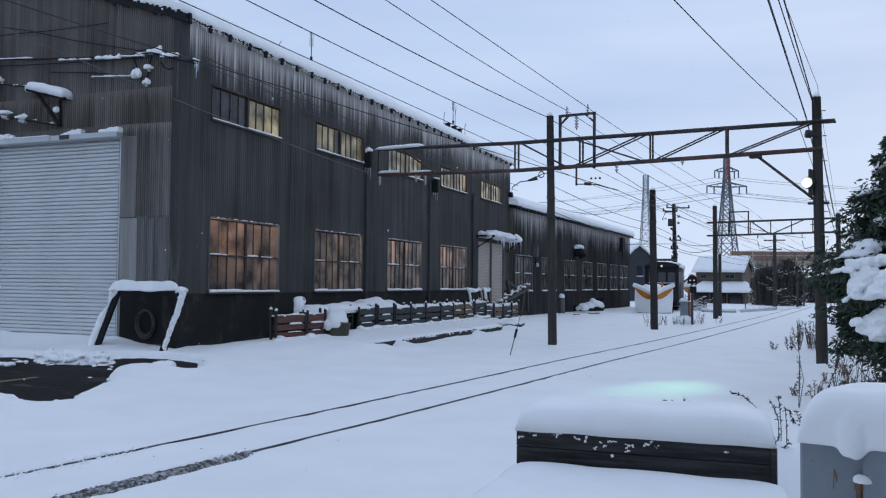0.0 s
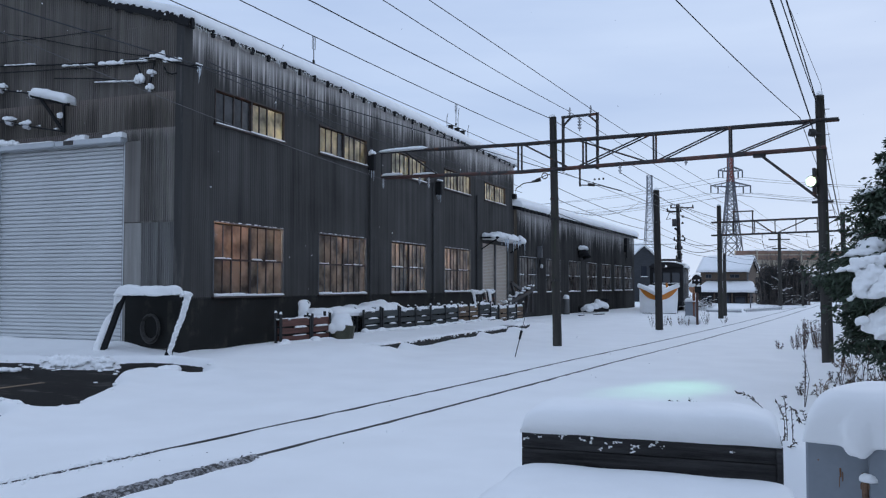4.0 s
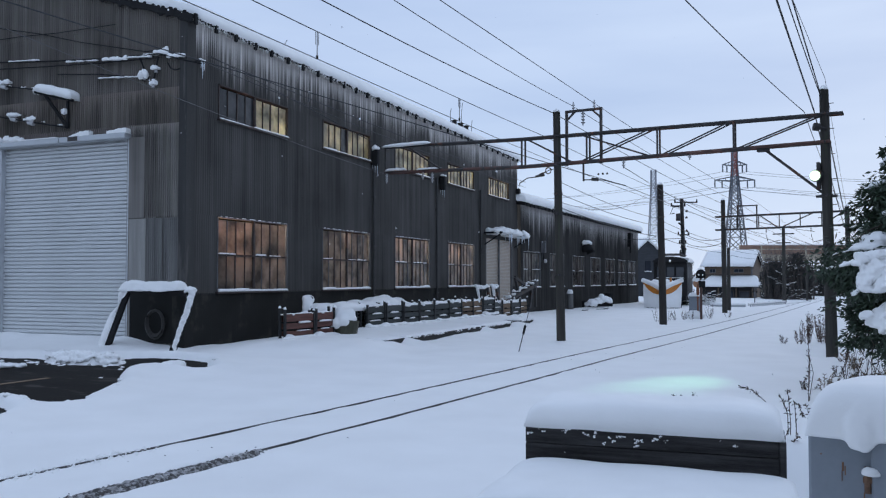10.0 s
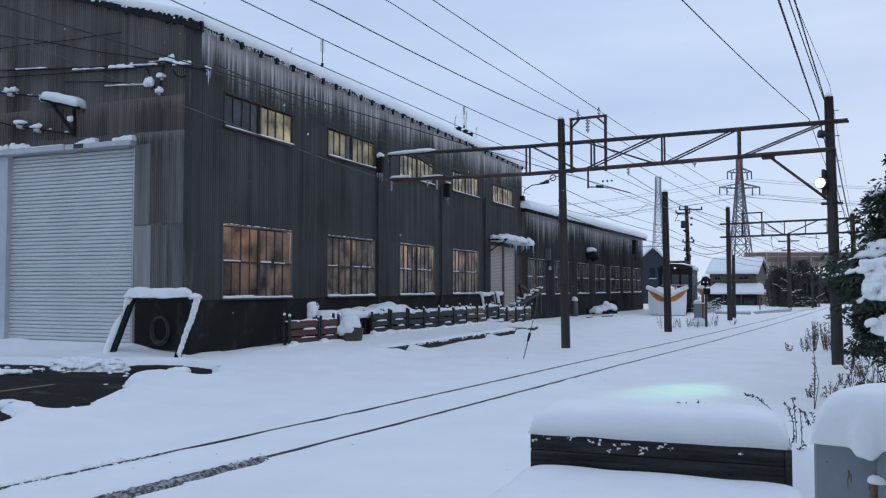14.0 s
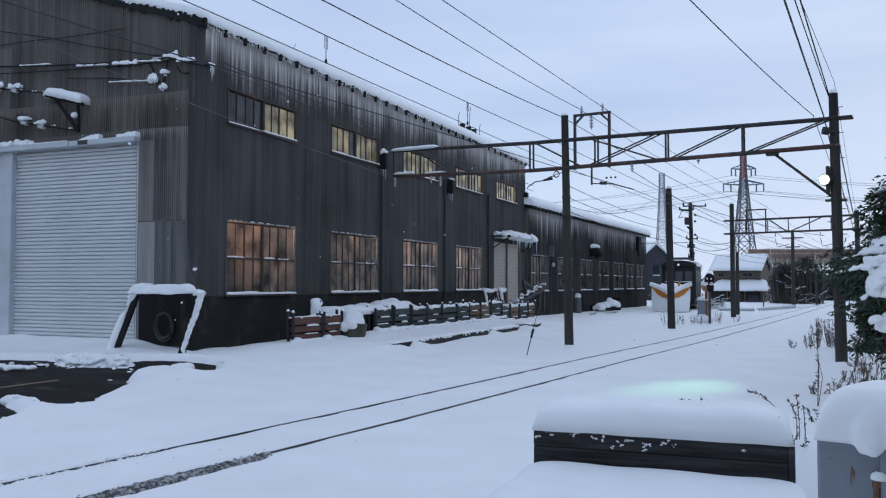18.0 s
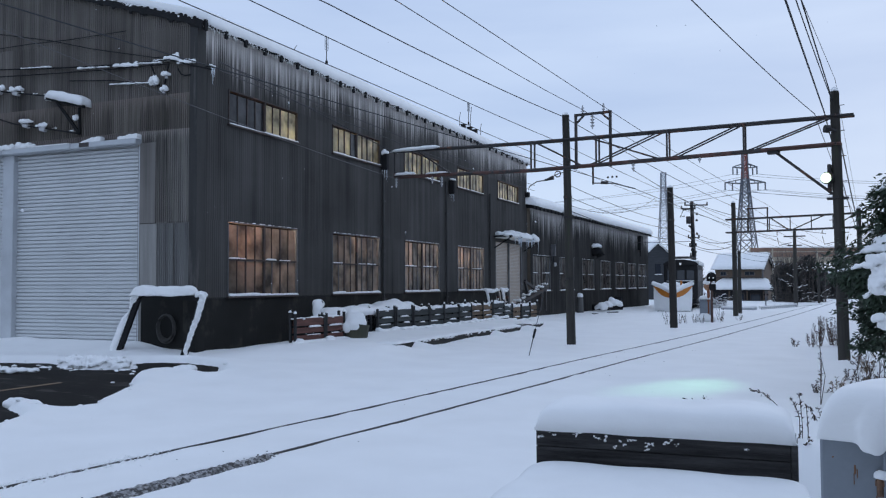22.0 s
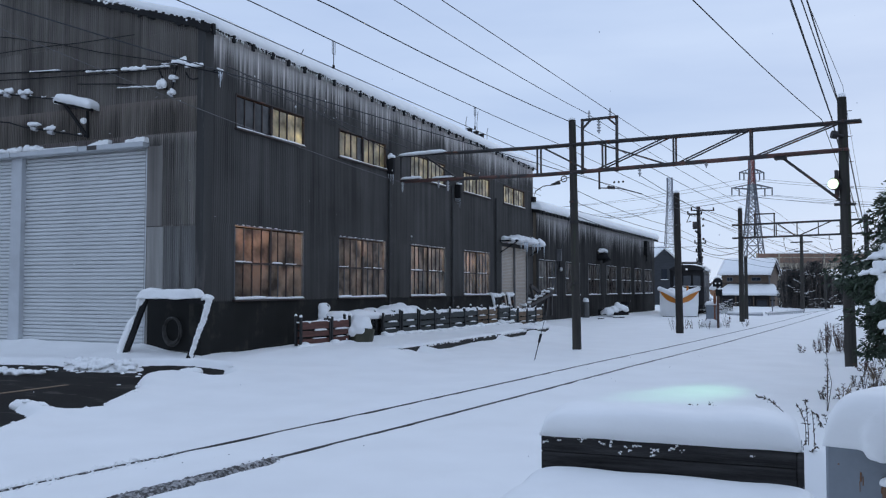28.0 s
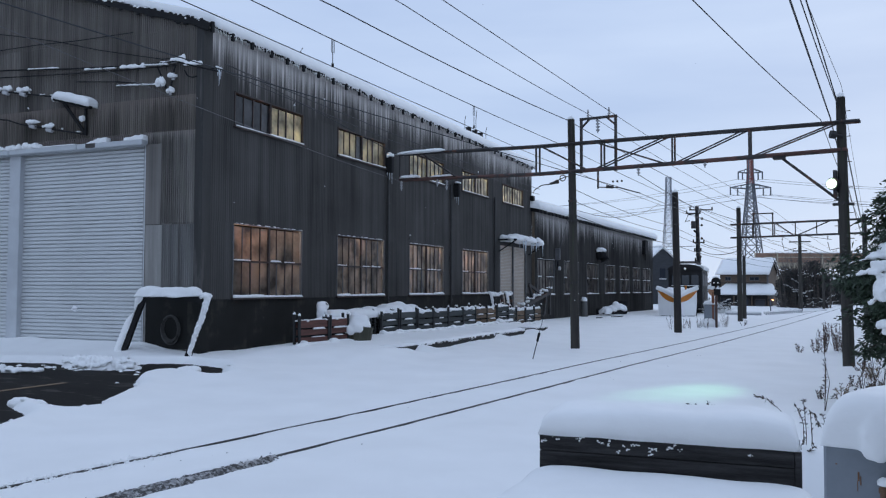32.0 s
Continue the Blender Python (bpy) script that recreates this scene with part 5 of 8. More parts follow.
# lines from the shed's gable to the gantry's end
wire([LINE.inverted() @ Vector((-13.55, 17.5, 7.45)), Vector((-9.1, VG, 6.1))], 0.012, "dark cable sagging along the shed wall")
wire(sagging(LINE.inverted() @ Vector((-13.75, 17.7, 7.5)), LINE.inverted() @ Vector((-13.7, 45.6, 7.25)), 0.12), 0.014, "dark cable running along the shed wall")
wire(sagging(LINE.inverted() @ Vector((-13.75, 17.7, 7.3)), LINE.inverted() @ Vector((-13.7, 45.6, 6.95)), 0.15), 0.012, "dark cable running along the shed wall")
wire(sagging(LINE.inverted() @ Vector((-11.5, 8.0, 5.9)), Vector((-9.05, VG, 5.25)), 0.12), 0.006, "thin pale wire crossing before the shed wall", mat=PALE_SASH)
# guy wire of the left pole with its turnbuckle
guy = thing("guy_wire", LINE, "steel guy wire anchored in the snow", "guy wire")
a, b = Vector((-2.98, VG, 4.4)), LINE.inverted() @ Vector((-6.3, 20.2, -0.2))
part("cable", tube(B(), [a, a.lerp(b, 0.84)], 0.007, 5), WIRE, guy)
part("rod", tube(B(), [a.lerp(b, 0.84), b], 0.012, 6), BLACK, guy)
part("turnbuckle", tube(B(), [a.lerp(b, 0.83), a.lerp(b, 0.87)], 0.035, 8, 0.03), BLACK, guy)
# ---- distance ----
ORANGE = material("plough_orange", (0.62, 0.22, 0.03), 0.5, 0.0, 0.2, 2.0)
LOCO = material("loco_black", (0.014, 0.013, 0.014), 0.75, 0.1, 0.3, 2.0)
DARK_GLASS = material("dark_glass", (0.03, 0.035, 0.045), 0.08, 0.0, 0.1, 2.0, bump=0)
HOUSE_WOOD = material("brown_siding", (0.12, 0.085, 0.06), 0.8, 0, 0.35, 2.0, (1, 1, 6))
HOUSE_GREY = material("slate_siding", (0.036, 0.039, 0.045), 0.75, 0, 0.25, 1.2, (1, 1, 5))
CREAM = material("cream_girder", (0.38, 0.33, 0.25), 0.7, 0, 0.15, 0.5)
BROWN_PANEL = material("brown_panel", (0.20, 0.12, 0.085), 0.7, 0, 0.3, 0.7, island=True)
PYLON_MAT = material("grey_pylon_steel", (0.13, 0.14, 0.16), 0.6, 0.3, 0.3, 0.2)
# distance haze painted in: paler, bluer steel for the far pylon and power lines
PYLON_HAZE = material("hazed_pylon_steel", (0.16, 0.18, 0.22), 0.6, 0.2, 0.1, 0.2)
PYLON_RED = material("red_pylon_steel", (0.24, 0.07, 0.06), 0.6, 0.2, 0.2, 0.2)
GUARD = material("white_rail_paint", (0.42, 0.43, 0.45), 0.5, 0.1, 0.15, 1.0)
LENS = glow_material("white_lens", (0.8, 0.82, 0.85), 0.25)

# snow plough
PL = Matrix.Translation(on_line(-9.45, 58.6, -0.2)) @ Matrix.Rotation(TRACK_TURN + radians(14), 4, "Z")
plough = thing("snow_plough", PL, "orange V-shaped rail snow plough plastered with snow", "snow plough")


def plough_face(bm, z_low, z_high, off, n=16, m=6):
    g = {}
    for i in range(n + 1):
        s = 2 * i / n - 1
        for j in range(m + 1):
            top = z_high(abs(s))
            low = z_low(abs(s))
            z = low + (top - low) * j / m
            y = -1.5 + abs(s) * 1.1 + 0.22 * math.cos((z - 0.2) * 2.2) * -1 - off
            w = 1.27 - 0.08 * (1 - min(1.0, z / 1.0))
            g[i, j] = bm.verts.new((s * w, y, z))
    for i in range(n):
        for j in range(m):
            bm.faces.new((g[i, j], g[i + 1, j], g[i + 1, j + 1], g[i, j + 1]))
    return g


bm = B()
plough_face(bm, lambda s: 0.12, lambda s: 1.32 + 0.62 * s, 0.0)
bm.normal_update()
bmesh.ops.solidify(bm, geom=bm.faces[:], thickness=0.08)
part("blade", bm, ORANGE, plough, "orange steel blade")
bm = B()
plough_face(bm, lambda s: 0.10, lambda s: 0.98 + 0.72 * s ** 2.6, 0.06)
bm.normal_update()
bmesh.ops.solidify(bm, geom=bm.faces[:], thickness=0.05)
part("caked_snow", bm, SNOW, plough, "snow caked over the lower blade")
for s in (-1, 1):
    bm = B()
    tube(bm, [(s * 0.02, -1.62, 1.36), (s * 0.7, -1.05, 1.72), (s * 1.30, -0.55, 1.96)], 0.17, 10, 0.15)
    part("edge_snow", bm, SNOW, plough, smooth=True)
bm = B()
box(bm, -1.2, 1.2, -0.3, 0.8, 0.3, 1.1, 0.05)
part("carrier", bm, LOCO, plough)
part("underframe", box(B(), -1.05, 1.12, -0.75, 3.6, -0.25, 0.32, 0.03), BLACK, plough)
for y_ in (0.1, 1.6):
    for x_ in (-0.62, 1.02):
        part("wheel", tube(B(), [(x_, y_, 0.2), (x_ + 0.12, y_, 0.2)], 0.36, 16), BLACK, plough)
part("ladder", tube(B(), [(1.22, -0.1, 0.0), (1.22, -0.1, 1.3)], 0.03, 6), BLACK, plough)
part("ladder", tube(B(), [(1.22, 0.3, 0.0), (1.22, 0.3, 1.3)], 0.03, 6), BLACK, plough)
bm = B()
snow_heap(bm, -1.0, 1.0, -0.35, 0.9, 1.1, 0.9, 4, 0.02)
part("deck_snow", bm, SNOW, plough, smooth=True)
bm = B()
tube(bm, [(0.55, -0.2, 1.5), (0.55, -0.2, 2.12)], 0.07, 8)
part("marker_post", bm, ORANGE, plough, "orange marker post")

# locomotive
LC = Matrix.Translation(on_line(-10.25, 63.6, -0.2)) @ Matrix.Rotation(TRACK_TURN + radians(11), 4, "Z")
loco = thing("electric_locomotive", LC, "small black electric locomotive with snow on its roof", "locomotive")
bm = B()
box(bm, -1.2, 1.2, 0, 8.5, 0.75, 3.32, 0.06)
part("body", bm, LOCO, loco)
bm = B()
for k in range(9):
    a0, a1 = math.pi * k / 9, math.pi * (k + 1) / 9
    q = [(1.28 * math.cos(a), y, 3.28 + 0.42 * math.sin(a)) for a, y in ((a0, -0.15), (a1, -0.15), (a1, 8.6), (a0, 8.6))]
    bm.faces.new([bm.verts.new(c) for c in q[::-1]])
for y in (-0.15, 8.6):
    bm.faces.new([bm.verts.new((1.28 * math.cos(math.pi * k / 9), y, 3.28 + 0.42 * math.sin(math.pi * k / 9))) for k in range(10)][:: -1 if y > 0 else 1])
part("roof", bm, LOCO, loco)
bm = B()
snow_heap(bm, -1.0, 1.3, 0.1, 8.5, 3.54, 0.16, 5, 0.02)
tube(bm, [(1.2, -0.1, 3.40), (1.27, 4, 3.42), (1.2, 8.5, 3.42)], 0.13, 8)
part("roof_snow", bm, SNOW, loco, smooth=True)
for x0, x1 in ((-0.95, -0.35), (-0.25, 0.3), (0.42, 0.98)):
    bm = B()
    box(bm, x0, x1, -0.03, 0.02, 2.15, 2.9, 0.01)
    part("front_window", bm, DARK_GLASS, loco)
for y in (0.5, 1.6, 3.6, 5.2, 6.8):
    bm = B()
    box(bm, 1.18, 1.23, y, y + 0.8, 2.1, 2.95, 0.01)
    part("side_window", bm, PALE_SASH, loco)
for y in (0.1, 1.4, 2.7):
    part("side_board", box(B(), 1.205, 1.245, y, y + 0.22, 1.0, 3.15, 0.01), PALE_SASH, loco, "pale weathered side board")
for x_ in (-0.98, -0.3, 0.36, 1.0):
    part("window_post", box(B(), x_ - 0.03, x_ + 0.03, -0.06, -0.03, 2.1, 2.95), BLACK, loco)
part("wiper_ledge", box(B(), -1.05, 1.05, -0.09, -0.03, 2.04, 2.1), DARK_STEEL, loco)
bm = B()
snow_heap(bm, -1.0, 1.0, -0.14, -0.02, 2.1, 0.05, 9, 0.01)
part("ledge_snow", bm, SNOW, loco, smooth=True)
bm = B()
tube(bm, [(0, -0.16, 3.37), (0, 0.0, 3.37)], 0.085, 12)
part("headlamp", bm, LENS, loco, "white headlamp")
for y0 in (1.0, 3.4):
    bm = B()
    for x in (-0.7, 0.7):
        tube(bm, [(x, y0, 3.62), (x, y0, 3.92), (x, y0 + 2.0, 3.92), (x, y0 + 2.0, 3.62)], 0.03, 5)
    tube(bm, [(-0.9, y0, 3.92), (0.9, y0, 3.92)], 0.03, 5)
    tube(bm, [(-0.9, y0 + 2, 3.92), (0.9, y0 + 2, 3.92)], 0.03, 5)
    part("pantograph_frame", bm, DARK_STEEL, loco)
for y in (1.2, 3.0, 5.6, 7.4):
    for s in (-1, 1):
        bm = B()
        tube(bm, [(s * 0.58, y, 0.45), (s * 0.70, y, 0.45)], 0.45, 18)
        part("wheel", bm, BLACK, loco)
bm = B()
box(bm, -1.1, 1.1, 0.1, 8.4, 0.45, 0.78)
part("underframe", bm, BLACK, loco)

# relay box and dwarf signal beside the track
CB = Matrix.Translation(on_line(-3.62, 43.4, -0.2)) @ Matrix.Rotation(TRACK_TURN + radians(8), 4, "Z")
relay = thing("relay_box", CB, "pale grey trackside relay box with a cap of snow", "relay box")
bm = B()
box(bm, -0.29, 0.29, -0.25, 0.25, 0.1, 1.15, 0.02)
part("body", bm, GREY_BOX, relay)
bm = B()
box(bm, -0.26, 0.26, -0.275, -0.25, 0.2, 1.05, 0.01)
part("door", bm, GREY_BOX, relay)
bm = B()
snow_heap(bm, -0.36, 0.36, -0.3, 0.28, 1.15, 0.2, 2, 0.02)
part("snow_cap", bm, SNOW, relay, smooth=True)
bm = B()
lump(bm, -0.05, -0.35, 0.15, 0.5, 0.3, 0.3, 6)
part("snow_foot", bm, SNOW, relay, smooth=True)
SG = Matrix.Translation(on_line(-3.1, 42.3, -0.3)) @ Matrix.Rotation(TRACK_TURN + radians(10), 4, "Z")
sig = thing("dwarf_signal", SG, "small black trackside signal with two white lenses", "railway signal")
part("post", tube(B(), [(0, 0, 0), (0, 0, 2.2)], 0.06, 10), material("rusty_post", (0.09, 0.05, 0.04), 0.7, 0.1, 0.4, 3.0), sig)
bm = B()
tube(bm, [(0, -0.08, 2.34), (0, 0.08, 2.34)], 0.22, 20)
box(bm, -0.22, 0.22, -0.08, 0.08, 2.14, 2.34)
hd = part("head", bm, BLACK, sig)
for x, z in ((-0.09, 2.3), (0.09, 2.3)):
    part("lens", tube(B(), [(x, -0.1, z), (x, -0.08, z)], 0.035, 12), LENS, hd)
bm = B()
box(bm, -0.1, 0.2, -0.2, 0.1, 1.72, 2.02, 0.02)
part("lower_unit", bm, BLACK, sig)
bm = B()
tube(bm, [(0.2 * math.cos(a), -0.03, 2.36 + 0.22 * math.sin(a)) for a in (0.5, 0.9, 1.4, 1.9, 2.5)], 0.055, 7)
part("snow_cap", bm, SNOW, sig, smooth=True)
part("ledge_snow", lump(B(), 0.1, -0.12, 2.02, 0.12, 0.1, 0.06, 3), SNOW, sig, smooth=True)

# round sign behind the signal, half plastered with snow
RS = Matrix.Translation(on_line(-3.46, 43.2, -0.3)) @ Matrix.Rotation(TRACK_TURN + radians(10), 4, "Z")
rsign = thing("round_sign", RS, "round tan-orange railway sign plastered with snow", "sign")
part("post", tube(B(), [(0, 0, 0), (0, 0, 1.85)], 0.07, 8), material("orange_brown_post", (0.20, 0.07, 0.03), 0.7, 0.1, 0.4, 3.0), rsign)
part("disc", tube(B(), [(-0.02, -0.06, 1.88), (-0.02, -0.045, 1.88)], 0.2, 20), material("tan_sign", (0.42, 0.22, 0.12), 0.6, 0, 0.3, 5.0), rsign)
clump(rsign, 0.02, -0.08, 2.04, 0.4, 0.1, 0.3, 3, 0.02, 0.05)


def house(name, m, w, d, wall, eave, ridge, mat, label, lean=None, wins=()):
    """A gabled house: ridge along local x, front at y = 0."""
    h = thing(name, m, label, "house")
    bm = B()
    box(bm, -w / 2, w / 2, 0, d, -1.0, eave)
    for s in (-1, 1):
        v = [bm.verts.new((s * w / 2, y, z)) for y, z in ((0, eave), (d, eave), (d / 2, ridge - 0.1))]
        bm.faces.new(v if s > 0 else v[::-1])
    part("wall", bm, mat, h)
    for s in (0, 1):
        bm = B()
        y0 = -0.5 if s == 0 else d + 0.5
        z0 = eave - 0.5 * (ridge - eave) / (d / 2)
        q = [(-w / 2 - 0.4, y0, z0), (w / 2 + 0.4, y0, z0), (w / 2 + 0.4, d / 2, ridge), (-w / 2 - 0.4, d / 2, ridge)]
        a = [bm.verts.new(c) for c in q]
        b = [bm.verts.new((c[0], c[1], c[2] + 0.12)) for c in q]
        bm.faces.new(b if s == 0 else b[::-1])
        bm.faces.new(a[::-1] if s == 0 else a)
        for i in range(4):
            bm.faces.new((a[i], a[(i + 1) % 4], b[(i + 1) % 4], b[i]))
        rf = part("roof", bm, BLACK, h)
        bm = B()
        n = 14
        g = {}
        for i in range(n + 1):
            for j in range(7):
                x = -w / 2 - 0.42 + (w + 0.84) * i / n
                t = j / 6
                e = min(1.0, min(i, n - i) * 2 + 0.25) * (0.55 if j == 0 else 1.0)
                y, z = y0 + (d / 2 - y0) * t, z0 + (ridge - z0) * t
                g[i, j] = bm.verts.new((x, y - (0.1 if s == 0 and j == 0 else 0), z + 0.13 + 0.15 * e * (1 + 0.3 * noise.noise((x * 0.8, y, s)))))
        for i in range(n):
            for j in range(6):
                bm.faces.new((g[i, j], g[i + 1, j], g[i + 1, j + 1], g[i, j + 1]) if s == 0 else (g[i, j], g[i, j + 1], g[i + 1, j + 1], g[i + 1, j]))
        bm.normal_update()
        bmesh.ops.solidify(bm, geom=bm.faces[:], thickness=0.2)
        part("roof_snow", bm, SNOW, rf, smooth=True)
    for x, z, ww, hh in wins:
        bm = B()
        box(bm, x - ww / 2, x + ww / 2, -0.06, 0.02, z - hh / 2, z + hh / 2, 0.02)
        wn_ = part("window", bm, PALE_SASH, h)
        bm = B()
        box(bm, x - ww / 2 + 0.06, x - 0.03, -0.07, -0.06, z - hh / 2 + 0.06, z + hh / 2 - 0.06)
        part("pane", bm, DARK_GLASS, wn_)
        bm = B()
        box(bm, x + 0.03, x + ww / 2 - 0.06, -0.07, -0.06, z - hh / 2 + 0.06, z + hh / 2 - 0.06)
        part("pane", bm, DARK_GLASS, wn_)
    return h


VIEW = radians(21)
HM = Matrix.Translation((-6.95, 105.9, 0)) @ Matrix.Rotation(radians(-8), 4, "Z")
h1 = house("timber_house", HM, 5.3, 6.5, 3.6, 3.55, 5.15, HOUSE_WOOD, "two-storey brown timber house with snowy roofs", wins=((-1.7, 2.85, 0.7, 0.5), (1.3, 2.85, 1.1, 0.45)))
# hipped lean-to roof along the front
v = [(-2.95, -2.6, 0.86), (4.4, -2.6, 0.86), (3.35, 0, 2.0), (-2.1, 0, 2.0)]
bm = B()
a = [bm.verts.new(c) for c in v]
b = [bm.verts.new((c[0], c[1], c[2] + 0.10)) for c in v]
bm.faces.new(b)
bm.faces.new(a[::-1])
for i in range(4):
    bm.faces.new((a[i], a[(i + 1) % 4], b[(i + 1) % 4], b[i]))
lean_roof = part("porch_roof", bm, BLACK, h1, "dark lean-to roof edge")
bm = B()
g = {}
for i in range(25):
    for j in range(7):
        f, e = i / 24, j / 6
        x = (-3.0 + 7.45 * f) * (1 - e) + (-2.1 + 5.45 * f) * e
        thick = 0.20 * min(1.0, 0.35 + 2.2 * min(f, 1 - f) * 6, 0.55 + e * 3) * (1 + 0.35 * noise.noise((x * 0.9, e * 2, 7.0)))
        g[i, j] = bm.verts.new((x, -2.68 + 2.68 * e + 0.05 * noise.noise((x * 2.0, 1.0, 3.0)) * (1 - e), 0.96 + 1.15 * e + thick))
for i in range(24):
    for j in range(6):
        bm.faces.new((g[i, j], g[i + 1, j], g[i + 1, j + 1], g[i, j + 1]))
bm.normal_update()
bmesh.ops.solidify(bm, geom=bm.faces[:], thickness=0.14)
part("porch_snow", bm, SNOW, lean_roof, "snow on the lean-to roof", True)
bm = B()
box(bm, -2.6, 3.3, -2.0, 0, -1.6, 0.9)
part("lean_to", bm, LOCO, h1, "dark lean-to")
for x in (-2.5, -0.6, 1.4, 3.2):
    bm = B()
    box(bm, x - 0.07, x + 0.07, -2.2, -2.06, -1.6, 0.88)
    part("post", bm, HOUSE_WOOD, h1)
for x0, x1, z0, z1 in ((-2.2, -0.9, -0.5, 0.5), (0.0, 1.1, -1.2, 0.55), (1.7, 2.9, -0.4, 0.5)):
    bm = B()
    box(bm, x0, x1, -2.05, -2.0, z0, z1, 0.01)
    wn_ = part("window", bm, SASH, h1)
    part("pane", box(B(), x0 + 0.07, x1 - 0.07, -2.06, -2.05, z0 + 0.07, z1 - 0.07), DARK_GLASS, wn_)
part("downpipe", tube(B(), [(2.78, -0.1, -1.2), (2.78, -0.1, 3.3)], 0.09, 8), PALE_SASH, h1, "grey downpipe at the corner")
part("verge_board", beam(B(), (3.0, -0.5, 3.12), (3.0, 3.25, 5.08), 0.06, 0.26), SASH, h1)
part("verge_board", beam(B(), (3.0, 3.25, 5.08), (3.0, 7.0, 3.12), 0.06, 0.26), SASH, h1)
part("sill_band", box(B(), -2.66, 2.66, -0.05, -0.003, 2.3, 2.42), SASH, h1)
GM = Matrix.Translation((-17.2, 111.7, 0)) @ Matrix.Rotation(radians(-48), 4, "Z") @ Matrix.Translation((-3.2, -1.9, 0))
h2 = house("slate_house", GM, 6.4, 3.8, 4.6, 5.5, 7.0, HOUSE_GREY, "narrow slate-grey house with a snowy gable roof", wins=())
for y_, z_ in ((2.0, 3.6), (2.0, 0.9)):
    bm = B()
    box(bm, 3.16, 3.26, y_ - 0.4, y_ + 0.4, z_ - 0.65, z_ + 0.65, 0.02)
    g_ = part("window", bm, DARK_GLASS, h2)
    bm = B()
    box(bm, 3.2, 3.34, y_ - 0.5, y_ + 0.5, z_ - 0.75, z_ - 0.65)
    part("sill_snow", bm, SNOW, g_)

# road bridge far behind
BR = Matrix.Translation((2.0, 152.0, 0)) @ Matrix.Rotation(radians(20), 4, "Z")
bridge = thing("road_bridge", BR, "cream road bridge with brown parapet panels in the distance", "bridge")
bm = B()
box(bm, -10.5, 34, 0, 8, 5.05, 5.9)
box(bm, -9, 34, -0.3, 0, 5.75, 5.95)
part("girder", bm, CREAM, bridge)
for i in range(13):
    bm = B()
    x = -10.5 + i * 3.6
    box(bm, x, x + 3.55, -0.15, -0.05, 5.95, 7.5)
    part("panel", bm, BROWN_PANEL, bridge)
    bm = B()
    box(bm, x - 0.1, x + 0.1, -0.3, -0.15, 5.9, 7.6)
    part("rail_post", bm, CREAM, bridge)
bm = B()
box(bm, -9, 34, -0.28, -0.15, 6.75, 6.9)
part("parapet_rail", bm, CREAM, bridge)
for x in (-4, 14, 30):
    bm = B()
    box(bm, x - 0.8, x + 0.8, 1, 7, -2, 4.7)
    part("pier", bm, CREAM, bridge)
bm = B()
snow_heap(bm, -9, 34, -0.35, 0.1, 7.55, 0.15, 3, 0.0, 28, 3)
part("parapet_snow", bm, SNOW, bridge, smooth=True)


def pylon(name, at, h, w0, w1, arms, mat, label, thick, turn, head=None):
    ob = thing(name, Matrix.Translation(at) @ Matrix.Rotation(turn, 4, "Z"), label, "pylon", "power pylons")
    W = lambda z: w1 + (w0 - w1) * max(0.0, 1 - z / (h * 0.88)) ** 1.15
    cs = ((-1, -1), (1, -1), (1, 1), (-1, 1))
    zs = [0.0]
    while zs[-1] < h * 0.97:
        zs.append(min(h, zs[-1] + max(1.6, W(zs[-1]) * 0.85)))
    for sx, sy in cs:
        bm = B()
        tube(bm, [(sx * W(a) / 2, sy * W(a) / 2, a) for a in zs], thick * 0.6, 4)
        part("leg", bm, mat, ob)
    bm, bm2 = B(), B()
    for a, b in zip(zs, zs[1:]):
        for k in range(4):
            (ax, ay), (bx, by) = cs[k], cs[(k + 1) % 4]
            tgt = bm2 if head and b > h * 0.82 else bm
            beam(tgt, (ax * W(a) / 2, ay * W(a) / 2, a), (bx * W(b) / 2, by * W(b) / 2, b), thick * 0.6, thick * 0.6)
            beam(tgt, (bx * W(a) / 2, by * W(a) / 2, a), (ax * W(b) / 2, ay * W(b) / 2, b), thick * 0.6, thick * 0.6)
            beam(tgt, (ax * W(b) / 2, ay * W(b) / 2, b), (bx * W(b) / 2, by * W(b) / 2, b), thick * 0.5, thick * 0.5)
    part("lattice", bm, mat, ob)["kind"] = "stuff"
    if head:
        part("upper_lattice", bm2, head, ob, "red-painted upper lattice")["kind"] = "stuff"
    else:
        bm2.free()
    for z, half in arms:
        for s in (-1, 1):
            bm = B()
            tip = Vector((s * half, 0, z + 0.3))
            for sy in (-1, 1):
                for dz in (0, 1.3):
                    beam(bm, (s * W(z) / 2, sy * W(z) / 2, z + dz), tip, thick * 0.7, thick * 0.7)
            for t in (0.35, 0.7):
                q = Vector((s * W(z) / 2, 0, z + 0.65)).lerp(tip, t)
                beam(bm, q + Vector((0, 0, -0.4)), q + Vector((0, 0, 0.4)), thick * 0.5, thick * 0.5)
            arm_ = part("crossarm", bm, mat, ob)
            for t in (0.55, 0.97):
                q = Vector((s * W(z) / 2, 0, z)).lerp(tip, t)
                part("insulator", tube(B(), [q, q - Vector((0, 0, 2.2))], thick * 0.6, 6), mat, arm_)
    return ob


